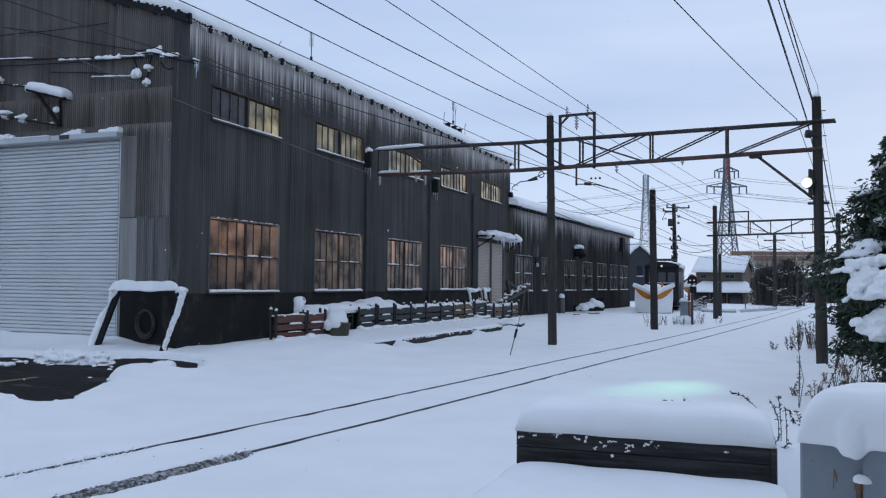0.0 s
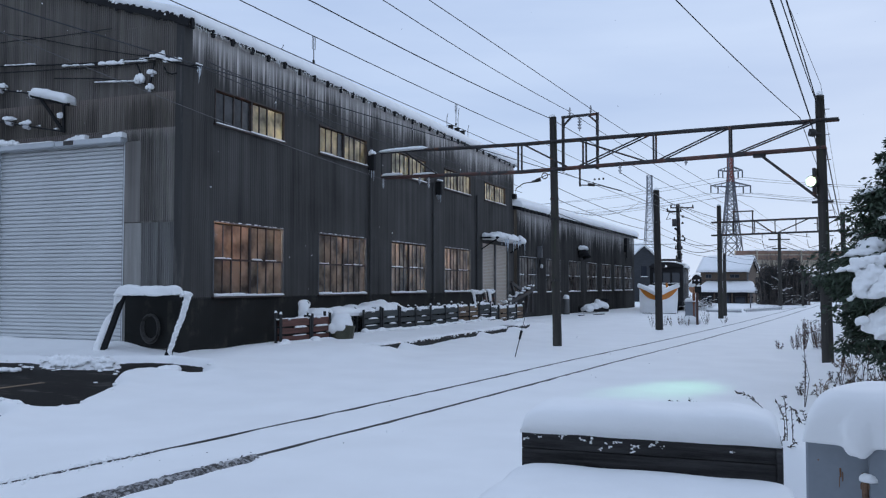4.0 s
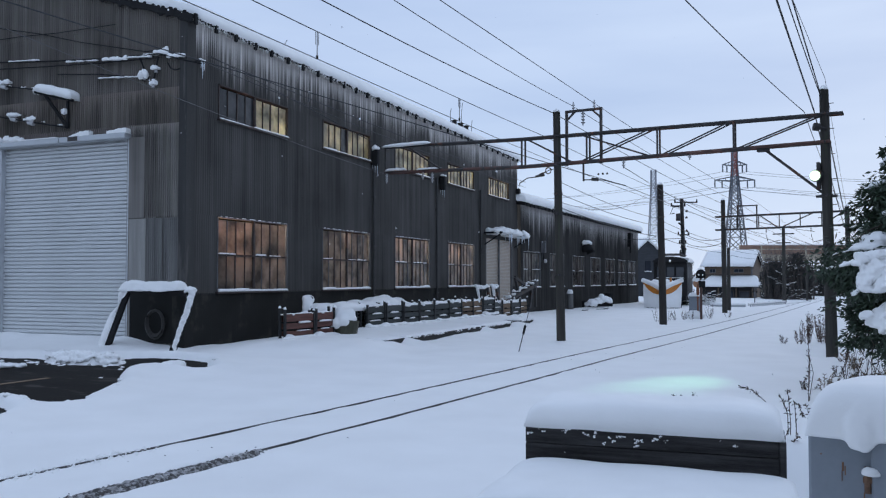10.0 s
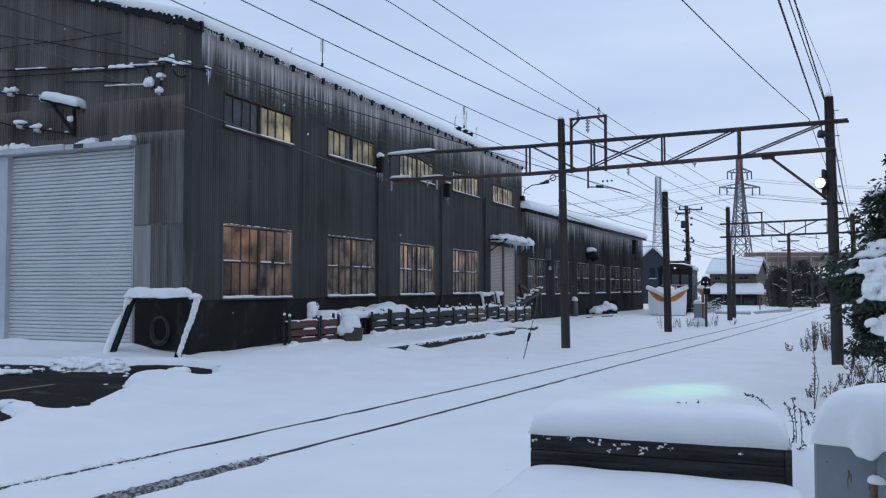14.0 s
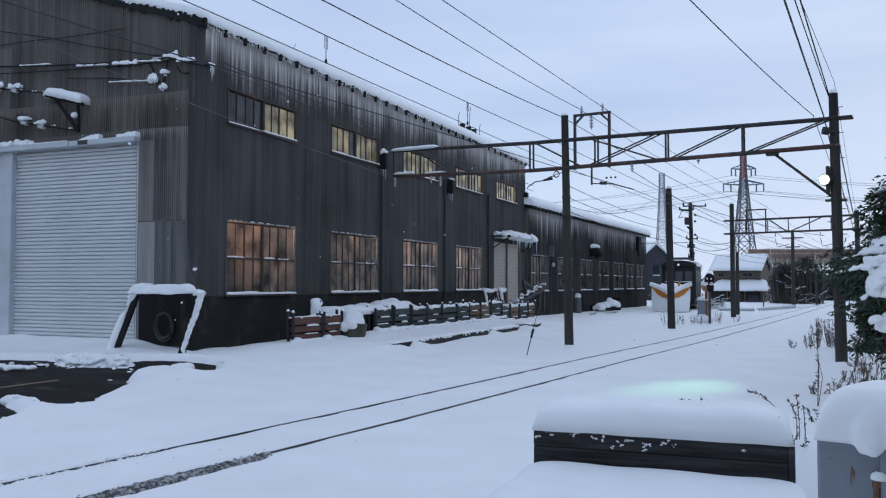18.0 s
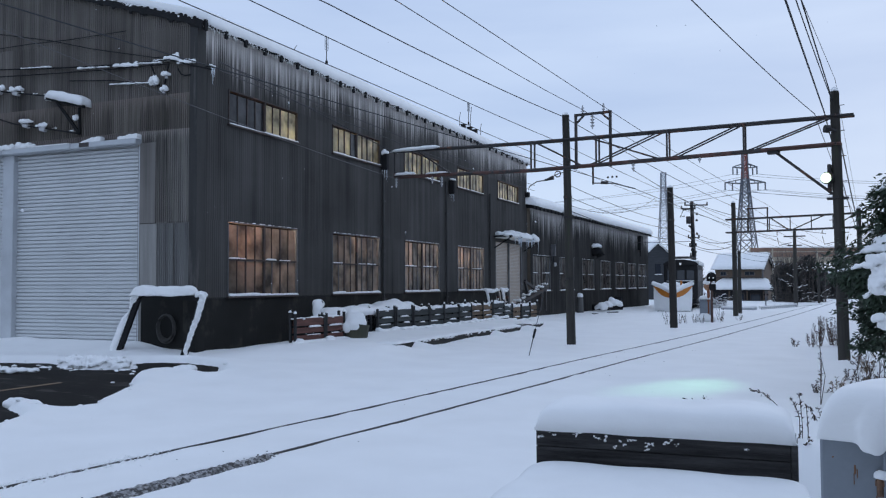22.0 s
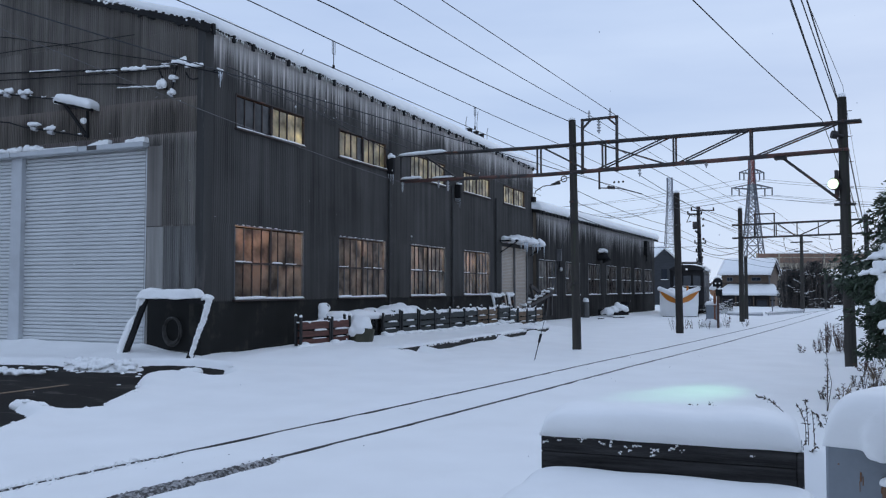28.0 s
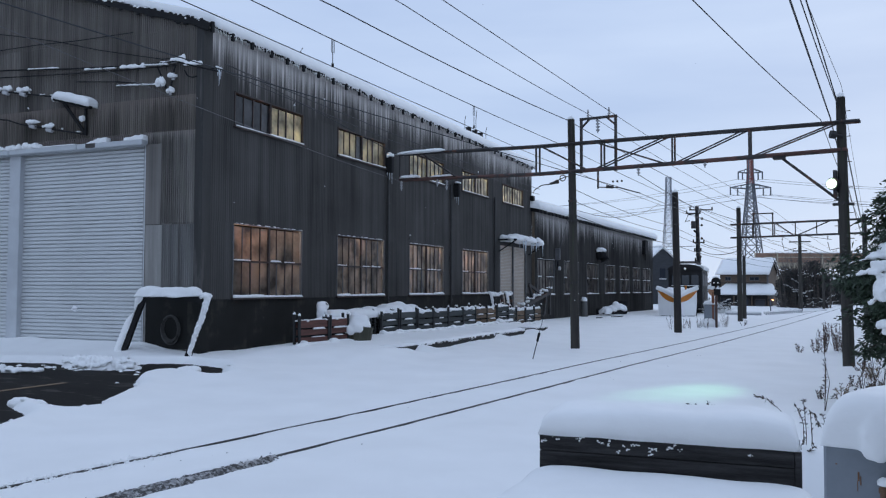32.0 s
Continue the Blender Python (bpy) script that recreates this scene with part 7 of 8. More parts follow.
melt(part("snow", bm, SNOW, sc, smooth=True), 0.04, 0.12)

# machine under snow beside the low shed
mach = thing("snowy_cart", Matrix.Translation((-12.2, 57.6, -0.15)) @ Matrix.Rotation(radians(60), 4, "Z"), "small cart buried under humped snow", "cart")
bm = B()
box(bm, -1.1, 1.1, -0.4, 0.5, 0.1, 0.5, 0.05)
box(bm, 1.0, 1.2, -0.3, 0.4, 0.2, 1.0, 0.04)
part("body", bm, BLACK, mach)
bm = B()
for k in range(50):
    x = random.uniform(-1.0, 0.9)
    lump(bm, x, random.uniform(-0.45, 0.3), 0.4 + 0.12 * math.sin(x * 2.0 + 1.0) + random.uniform(-0.1, 0.05), random.uniform(0.16, 0.3), random.uniform(0.15, 0.25), random.uniform(0.16, 0.30), k)
lump(bm, 0.25, -0.1, 0.75, 0.24, 0.24, 0.24, 2, -0.7)
melt(part("snow_hood", bm, SNOW, mach, smooth=True), 0.04, 0.05)
tank = thing("gas_bottle", pose(-13.1, 53.4, -0.1), "upright pale tank with a snow cap beside the shed", "tank")
part("tank", tube(B(), [(0, 0, 0), (0, 0, 0.95), (0, 0, 1.08)], 0.22, 14, 0.16), WALL_PALE, tank)
part("snow_cap", lump(B(), 0, 0, 1.06, 0.2, 0.2, 0.2, 1), SNOW, tank, smooth=True)

for x, y, w in ((-11.2, 54.3, 1.6), (-11.7, 51.5, 0.7)):
    bb = thing("buried_board", pose(x, y, snow_height(x, y) - 0.02, 0, 0, 78), "dark board edge showing through the snow", "board", "boards in the snow")
    part("board", box(B(), -w / 2, w / 2, -0.06, 0.06, -0.1, 0.07, 0.01), KERB, bb)
    part("snow", snow_heap(B(), -w / 2, w / 2, -0.02, 0.08, 0.07, 0.05, x), SNOW, bb, smooth=True)

# fittings on the low shed: lamp boxes, hood, small duct
for (u, z, w, h, nm, lb) in ((3.95, 3.75, 0.16, 0.7, "wall_box", "grey wall box with hanging cable on the low shed"), (28.2, 5.2, 1.0, 1.2, "wall_duct", "dark duct below the shed's eave")):
    t = thing(nm, LOW_AT @ Matrix.Translation((u, 0, z)), lb, "wall fitting")
    bm = B()
    box(bm, -w / 2, w / 2, -0.3, 0.0, -h / 2, h / 2, 0.02)
    part("case", bm, BLACK if u > 20 else PALE_SASH, t)
    part("pipe", tube(B(), [(0, -0.15, -h / 2), (0.05, -0.15, -h / 2 - 0.5)], 0.05, 7), BLACK, t)
    if u < 20:
        part("meter", tube(B(), [(0.05, -0.3, -0.85), (0.05, -0.2, -0.85)], 0.12, 12), PORCELAIN, t)
hood = thing("extractor_hood", LOW_AT @ Matrix.Translation((13.2, 0, 4.2)), "black extractor hood capped with snow on the shed wall", "extractor hood")
part("hood", tube(B(), [(0, -0.1, -0.2), (0, -0.45, -0.25), (0, -0.6, -0.6)], 0.34, 14), BLACK, hood)
clump(hood, 0, -0.4, 0.1, 0.75, 0.6, 0.35, 2, 0.03, 0.08, "snow_cap")

# street lamp arm at the depot's far corner
arm_l = thing("wall_lamp", pose(XW + 0.1, 45.4, 6.75), "curved lamp arm on the depot's corner", "wall lamp")
part("arm", tube(B(), [(0, 0, 0), (0.1, 0.1, 0.45), (0.5, 0.2, 0.72), (1.0, 0.3, 0.78)], 0.03, 7), DARK_STEEL, arm_l)
part("head", tube(B(), [(0.95, 0.28, 0.79), (1.45, 0.35, 0.9)], 0.06, 8, 0.1), DARK_STEEL, arm_l)
part("base", box(B(), -0.08, 0.12, -0.15, 0.15, -0.15, 0.12, 0.02), BLACK, arm_l)

# down-pipes and brackets on the long wall
for y, z0 in ((27.75, 0.3), (33.75, 0.3), (39.35, 0.3)):
    dp = thing("down_pipe", pose(XW + 0.07, y, 0), "dark down-pipe on the black cladding", "pipe", "down-pipes of the depot")
    part("pipe", tube(B(), [(0, 0, z0), (0, 0, 6.2)], 0.045, 8), DOWN_PIPE, dp)
    for z in (1.2, 3.0, 4.8):
        part("clip", box(B(), -0.07, 0.06, -0.07, 0.07, z, z + 0.04), DOWN_PIPE, dp)
for y, z in ((27.7, 6.45), (34.2, 6.2)):
    br = thing("wall_bracket", pose(XW + 0.12, y, z), "black bracket on the wall with snow and ice", "bracket", "brackets on the depot wall")
    part("bracket", box(B(), -0.1, 0.16, -0.09, 0.09, -0.5, 0.1, 0.03), BLACK, br)
    clump(br, 0.04, 0, 0.12, 0.22, 0.26, 0.22 if y < 30 else 0.1, y, 0.02, 0.05)
    bm = B()
    for k in range(3):
        icicle(bm, 0.07 * k - 0.05, -0.06 + 0.05 * k, -0.46, 0.2 + 0.12 * k, 0.014)
    part("icicles", bm, ICE, br)

# aerials on the depot roof
for y, z, dz in ((36.62, 9.30, 0.50), (38.07, 9.30, 1.04), (39.45, 9.30, 0.45), (22.6, 9.05, 0.28)):
    ae = thing("roof_stub", pose(XW - 0.45, y, z), "thin rod standing in the roof snow", "roof rod", "rods on the depot roof")
    part("rod", tube(B(), [(0, 0, -0.3), (0.0, -0.02, dz * 0.5), (0.02, 0.07, dz)], 0.014, 5), BLACK, ae)
for k, y in enumerate((37.1, 37.92, 38.66)):
    rb = thing("roof_block", pose(XW - 0.45, y, 9.19), "small black block standing in the roof snow", "roof fitting", "blocks on the depot roof")
    part("block", box(B(), -0.1, 0.1, -0.11, 0.11, -0.3, 0.10, 0.02), BLACK, rb)
    part("cap", box(B(), -0.12, 0.12, -0.14, 0.14, 0.10, 0.13, 0.008), BLACK, rb)
# pale stubs and an iced hook on the long wall
for y, z0, z1 in ((23.17, 7.42, 7.72), (21.46, 7.0, 7.2), (29.6, 3.6, 3.75), (37.0, 6.9, 7.15)):
    st = thing("wall_stub", pose(XW + 0.03, y, z0), "short frosted pipe stub on the black cladding", "pipe", "pipe stubs on the depot wall")
    part("stub", tube(B(), [(-0.02, 0, 0.02), (0.05, 0, 0.02), (0.05, 0, z1 - z0)], 0.02, 6), PALE_SASH, st)
    part("frost", lump(B(), 0.05, 0, z1 - z0, 0.025, 0.025, 0.05, y), SNOW, st, smooth=True)
hk = thing("iced_hook", pose(XW + 0.05, 17.62, 7.38), "iron cable hook with ice hanging from it", "hook")
part("hook", tube(B(), [(-0.04, 0, 0), (0.08, 0.02, 0.03), (0.1, 0.22, 0.05), (0.08, 0.26, 0.0)], 0.022, 6), BLACK, hk)
bm = B()
for yy, h in ((0.2, 0.45), (0.14, 0.2), (0.26, 0.25)):
    icicle(bm, 0.09, yy, 0.05, h, 0.02)
part("icicles", bm, ICE, hk)
clump(hk, 0.08, 0.18, 0.08, 0.08, 0.2, 0.07, 3, 0.014, 0.02, n=6)

# ---- on the gable ----
GY = YF - 0.12
svc = thing("service_conduit", pose(0, GY, 0), "black service cable with snow clinging along it", "cable")
part("cable", tube(B(), [(-22.5, 0, 8.05), (-21.1, 0, 7.98), (-18.9, 0, 7.8), (-16.7, 0, 7.66), (-15.0, -0.05, 7.6), (-14.2, -0.05, 7.36), (-13.75, 0.1, 7.25)], 0.02, 7), BLACK, svc)
part("cable", tube(B(), [(-22.5, 0, 7.85), (-19.0, 0, 7.66), (-16.9, 0, 7.56), (-15.0, -0.03, 7.5)], 0.015, 6), BLACK, svc)
part("cable", tube(B(), [(-18.5, 0, 7.4), (-17.0, 0, 7.26), (-15.6, 0, 7.05)], 0.016, 6), BLACK, svc)
for k, (x0, x1, z, h) in enumerate(((-20.3, -19.2, 7.9, 0.05), (-18.2, -17.1, 7.68, 0.05), (-16.9, -16.1, 7.62, 0.16), (-16.1, -15.3, 7.6, 0.09), (-15.5, -15.0, 7.62, 0.10), (-15.15, -14.75, 7.65, 0.24), (-14.75, -14.2, 7.5, 0.17), (-17.0, -15.7, 7.12, 0.04))):
    bm = B()
    n_ = int((x1 - x0) / 0.05)
    for j in range(n_):
        x = x0 + (x1 - x0) * (j + random.random()) / n_
        hh = h * (0.3 + 0.7 * abs(noise.noise((x * 2.4, k, 0.0))) * 1.7)
        lump(bm, x, -0.01, -0.01, random.uniform(0.04, 0.09), random.uniform(0.04, 0.07), hh * random.uniform(0.6, 1.0) + 0.012, j + k, -0.4, 4, 7)
    q = melt(part("snow_strip", bm, SNOW, svc, smooth=True), 0.016, 0.02)
    q.matrix_basis = Matrix.Translation(((x0 + x1) / 2, 0, z)) @ Matrix.Rotation(radians(3.5), 4, "Y") @ Matrix.Translation((-(x0 + x1) / 2, 0, 0))
for k, (x, z, s) in enumerate(((-15.5, 7.05, 0.15), (-15.2, 6.82, 0.10), (-15.12, 7.2, 0.08))):
    it = part("insulator", tube(B(), [(x, 0, z - 0.07), (x, 0, z + 0.05)], 0.045, 8, 0.03), PORCELAIN, svc)
    clump(it, x, -0.03, z + 0.02, s * 1.9, 0.14, s * 1.9, k * 3.1 + 0.7)
part("bracket", beam(B(), (-15.2, 0, 6.9), (-15.05, 0, 7.55), 0.03, 0.03), BLACK, svc)
part("bracket", beam(B(), (-15.65, 0, 7.55), (-15.35, 0, 6.95), 0.03, 0.03), BLACK, svc)
bm = B()
tube(bm, [(-14.75, 0, 7.35), (-14.65, 0, 7.2), (-14.5, 0, 7.14), (-14.35, 0, 7.16)], 0.018, 6)
part("loop", bm, BLACK, svc)
brk = thing("gable_bracket", pose(0, GY, 0), "steel wall bracket bearing a slab of snow above the shutter", "bracket")
part("arm", beam(B(), (-19.1, -0.2, 6.92), (-17.75, -0.2, 6.58), 0.1, 0.08), BLACK, brk)
part("strut", beam(B(), (-18.75, -0.2, 6.82), (-18.1, 0, 5.9), 0.07, 0.07), BLACK, brk)
part("post", beam(B(), (-18.02, -0.1, 6.6), (-18.1, 0, 5.88), 0.06, 0.06), BLACK, brk)
bm = B()
snow_heap(bm, -0.68, 0.66, -0.32, 0.1, 0, 0.23, 6, 0.02, 30, 10, 0.03, 5.0, 0.3)
q = part("snow_slab", bm, SNOW, brk, "slab of snow", True)
q.matrix_basis = Matrix.Translation((-18.4, 0, 6.78)) @ Matrix.Rotation(radians(14.2), 4, "Y")
clump(brk, -19.12, -0.15, 6.92, 0.26, 0.14, 0.16, 2)
clump(brk, -18.13, -0.1, 6.3, 0.12, 0.1, 0.2, 4, 0.014)
for (pts, ins) in ((((-22.5, 7.4), (-21.0, 7.31), (-19.8, 7.12), (-19.1, 7.0)), ((-20.4, 7.2), (-21.1, 7.3))), (((-22.5, 6.7), (-21.0, 6.5), (-20.47, 6.34), (-19.3, 6.12), (-18.1, 5.9)), ((-19.35, 6.1), (-20.0, 6.25)))):
    w = thing("drop_cable", pose(0, GY - 0.1, 0), "service cable with insulators and clumps of snow", "cable", "service cables on the gable")
    part("cable", tube(B(), [(x, 0, z) for x, z in pts], 0.022, 6), BLACK, w)
    for k, (x, z) in enumerate(ins):
        part("insulator", tube(B(), [(x - 0.1, 0, z + 0.02), (x + 0.1, 0, z - 0.03)], 0.06, 9), PORCELAIN, w)
        clump(w, x, 0, z + 0.09, 0.42, 0.15, 0.17, abs(x) * 2.3 + k)
    for k in range(5):
        t = random.random()
        (xa, za), (xb, zb) = pts[1], pts[-1]
        clump(w, xa + (xb - xa) * t, 0, za + (zb - za) * t + 0.03, random.uniform(0.06, 0.2), 0.06, 0.05, k + za, 0.012, 0.015, n=6)
dark_cable = thing("slack_cable", pose(0, GY, 0), "slack black cables across the upper gable", "cable")
part("cable", tube(B(), [(-22.5, 0, 9.25), (-21.1, 0, 9.0), (-19.2, 0, 8.6), (-17.7, 0, 8.2), (-15.5, 0, 7.72), (-14.9, 0, 7.7)], 0.013, 6), BLACK, dark_cable)
part("cable", tube(B(), [(-22.5, 0, 8.6), (-20.0, 0, 8.6), (-18.5, 0, 8.55), (-16.5, 0, 8.55)], 0.012, 6), BLACK, dark_cable)

# leaning steel frame, hose coil and dark hatch at the foot of the gable
lean = thing("leaning_frame", pose(0, 16.6, -0.08), "bent steel frame standing in the yard, snow on its bar", "steel frame")
part("leg", beam(B(), (-15.95, 0.0, 0.1), (-15.4, 0.15, 1.62), 0.12, 0.12), BLACK, lean)
part("leg", beam(B(), (-13.85, -0.15, -0.1), (-13.42, 0.1, 1.5), 0.13, 0.12), BLACK, lean)
part("bar", beam(B(), (-15.45, 0.15, 1.6), (-13.38, 0.1, 1.5), 0.14, 0.12), BLACK, lean)
bm = B()
snow_heap(bm, -15.5, -13.7, -0.08, 0.34, 1.60, 0.22, 9, 0.04, 30, 10, 0.05, 4.0, 0.38)
melt(part("bar_snow", bm, SNOW, lean, smooth=True), 0.025, 0.05, 0.2)
bm = B()
tube(bm, [(-16.16, -0.02, -0.1), (-16.06, 0.0, 0.3), (-15.79, 0.07, 0.95), (-15.57, 0.12, 1.45), (-15.42, 0.15, 1.68), (-15.25, 0.15, 1.74)], 0.12, 9, 0.12)
for k in range(10):
    lump(bm, -16.2 + random.gauss(0, 0.1), random.gauss(0, 0.06), -0.02, 0.14, 0.12, 0.16, k + 50, -0.5, 5, 8)
melt(part("leg_snow", bm, SNOW, lean, smooth=True), 0.025, 0.04)
bm = B()
tube(bm, [(-13.70, -0.16, 0.25), (-13.62, -0.1, 0.6), (-13.47, 0.0, 1.1), (-13.38, 0.08, 1.55)], 0.05, 9, 0.085)
for k in range(16):
    t = random.random()
    lump(bm, -13.72 + 0.33 * t, -0.14 + 0.2 * t, 0.2 + 1.25 * t, 0.05, 0.06, 0.09, k + 20, -0.8, 5, 8)
lump(bm, -13.45, 0.1, 1.58, 0.16, 0.14, 0.1, 33)
melt(part("leg_snow", bm, SNOW, lean, smooth=True), 0.018, 0.10, 0.10)
hatch = thing("dark_hatch", pose(-14.75, YF - 0.06, 0.15), "black panel at the foot of the gable wall", "panel")
part("panel", box(B(), -1.18, 0.22, -0.03, 0.01, 0, 1.33, 0.008), WALL_FOOT, hatch)
hose = thing("hose_coil", pose(-15.0, YF - 0.17, 0.68), "coiled black hose hanging on the wall", "hose")
for k in range(5):
    bm = B()
    r = 0.30 + 0.018 * k
    tube(bm, [(r * 0.8 * math.cos(a), -0.03 * (k % 3), r * math.sin(a) - 0.01 * k) for a in [j * 0.393 for j in range(17)]], 0.02, 6)
    part("loop", bm, material("hose_rubber", (0.035, 0.033, 0.03), 0.6, 0, 0.2, 5.0), hose)

# snow crumbs on the cleared asphalt
bm = B()
for k in range(700):
    x, y = random.uniform(-24, -9.2), random.uniform(7.5, 15.2)
    d = yard_distance(x, y)
    if random.random() < math.exp(-abs(d) / 0.16):
        s = random.uniform(0.015, 0.05)
        lump(bm, x, y, (-0.085 if d < -0.05 else snow_height(x, y)), s * 1.6, s * 1.4, s * 0.8, k, rings=4, sides=7)
solo("snow_crumbs", bm, SNOW, "crumbs of ploughed snow on the wet asphalt", "snow", kind="stuff", smooth=True)
bm = B()
for k in range(420):
    x, y = random.gauss(-14.6, 0.75), random.gauss(14.25, 0.22)
    s = random.uniform(0.02, 0.075)
    lump(bm, x, y, snow_height(x, y) + random.uniform(-0.02, 0.06), s * 1.3, s, s * 0.9, k, rings=4, sides=7)
for k, (x, y, s) in enumerate(((-15.5, 13.0, 0.26), (-15.2, 13.15, 0.2), (-16.3, 13.3, 0.2))):
    for j in range(26):
        r_ = s * random.uniform(0.12, 0.4)
        lump(bm, x + random.gauss(0, s * 0.55), y + random.gauss(0, s * 0.4), -0.07 + random.uniform(0, s * 0.25), r_ * 1.3, r_, r_ * 0.8, j + k, rings=4, sides=8)
for k in range(40):
    t = k / 39
    lump(bm, -11.1 + 0.6 * t, 9.35 - 0.12 * t + random.uniform(-0.03, 0.03), -0.04 + 0.02 * t, random.uniform(0.1, 0.17), 0.12, random.uniform(0.06, 0.10), k * 0.11, -0.8, 6, 10)
for k in range(14):
    lump(bm, -11.45 + random.gauss(0, 0.06), 13.75 + random.gauss(0, 0.08), 0.05, 0.14, 0.12, 0.09, k * 0.2, -0.6, 6, 10)
melt(solo("snow_bank", bm, SNOW, "crumbled bank of ploughed snow at the asphalt's edge", "snow", kind="stuff", smooth=True), 0.025, 0.05, 0.07)
# gritty slush along the near rail
bm = B()
rows = []
for i in range(360):
    v = 3.0 + i * 0.0126
    wide = 0.11 + 0.03 * noise.noise((v * 2.2, 3.0, 0.5)) - 0.05 * max(0.0, (v - 6.6) / 0.9)
    row = []
    for j in range(13):
        s = j / 6 - 1
        p = on_line(RAIL_U[1] + 0.02 + s * wide * 1.25, v)
        row.append(bm.verts.new((p.x, p.y, 0.026 - 0.045 * s * s + 0.022 * noise.noise((p.x * 21, p.y * 21, 1.0)) + 0.016 * noise.noise((p.x * 55, p.y * 55, 4.0)))))
    rows.append(row)
for a, b in zip(rows, rows[1:]):
    for j in range(12):
        bm.faces.new((a[j], a[j + 1], b[j + 1], b[j]))
for k in range(1600):
    v = random.uniform(3.0, 7.7)
    u = RAIL_U[1] + 0.02 + random.gauss(0.0, 0.065)
    p = on_line(u, v, 0)
    s = random.uniform(0.003, 0.011)
    lump(bm, p.x, p.y, -0.02 + random.uniform(-0.03, 0.03), s * 1.4, s * 1.2, s, k, rings=3, sides=6)
solo("slush", bm, material("grey_slush", (0.24, 0.235, 0.232), 0.7, 0, 0.8, 14.0, island=True, per_object=0.45, spots=(0.06, 0.056, 0.053), spot_level=0.47, spot_scale=22.0), "gritty grey slush along the rail", "slush", kind="stuff")
bm = B()
for k in range(24):
    v, u = random.uniform(3.2, 26), random.uniform(-1.3, 1.0)
    p = on_line(u, v, 0)
    s = random.uniform(0.003, 0.007)
    lump(bm, p.x, p.y, snow_height(p.x, p.y), s * 1.5, s, s * 0.8, k, rings=3, sides=6)
solo("dirt_specks", bm, BLACK, "dark specks of ballast on the snow", "debris", kind="stuff")
# white crumbs tumbled over the far rail's groove
bm = B()
for k in range(2000):
    v = random.uniform(3.0, 7.2)
    u = RAIL_U[-1] + random.gauss(-0.02, 0.075)
    p = on_line(u, v, 0)
    s = random.uniform(0.003, 0.012) * (1.4 if random.random() < 0.12 else 1.0)
    lump(bm, p.x, p.y, 0.0 + random.uniform(-0.03, 0.015), s * 1.4, s * 1.2, s, k, rings=3, sides=6)
solo("snow_grains", bm, SNOW, "crumbs of snow fallen into the rail groove", "snow", kind="stuff")
# ---- evergreens, weeds and far hedges ----
LEAF = material("evergreen_leaf", (0.030, 0.050, 0.028), 0.55, 0, 0.4, 6.0, island=True, per_object=0.5, bump=0)
LEAF_FAR = material("dark_hedge_leaf", (0.036, 0.035, 0.034), 0.7, 0, 0.4, 2.0, island=True, per_object=0.45, bump=0)
BARK = material("bark", (0.06, 0.045, 0.035), 0.9, 0, 0.4, 5.0, (1, 1, 0.2))
STRAW = material("dry_stalk", (0.20, 0.14, 0.085), 0.8, 0, 0.4, 8.0, island=True, per_object=0.4, bump=0)
WEED = material("dark_weed", (0.075, 0.055, 0.042), 0.85, 0, 0.4, 8.0, island=True, per_object=0.4, bump=0)
RED_WEED = material("russet_weed", (0.085, 0.052, 0.040), 0.85, 0, 0.4, 8.0, island=True, per_object=0.4, bump=0)
TWIG = material("grey_twigs", (0.10, 0.085, 0.075), 0.9, 0, 0.3, 3.0, bump=0)


def leaves_mesh(name, points, mat, long_, wide, droop=0.3):
    """Pointed leaves, two triangles folded along the rib, at the points (place, direction)."""
    vs, fs = [], []
    for p, d in points:
        d = Vector(d).normalized()
        a = d.cross(Vector((random.gauss(0, 1), random.gauss(0, 1), random.gauss(0, 1)))).normalized()
        k = random.uniform(0.7, 1.3)
        l, w = long_ * k, wide * k
        mid = p + d * l * 0.45 + Vector((0, 0, -droop * l * 0.12))
        tip = p + d * l + Vector((0, 0, -droop * l * 0.5))
        n = len(vs)
        vs += [p, mid + a * w / 2, tip, mid - a * w / 2]
        fs += [(n, n + 1, n + 2), (n, n + 2, n + 3)]
    me = bpy.data.meshes.new(name)
    me.from_pydata(vs, [], fs)
    me.materials.append(mat)
    return me


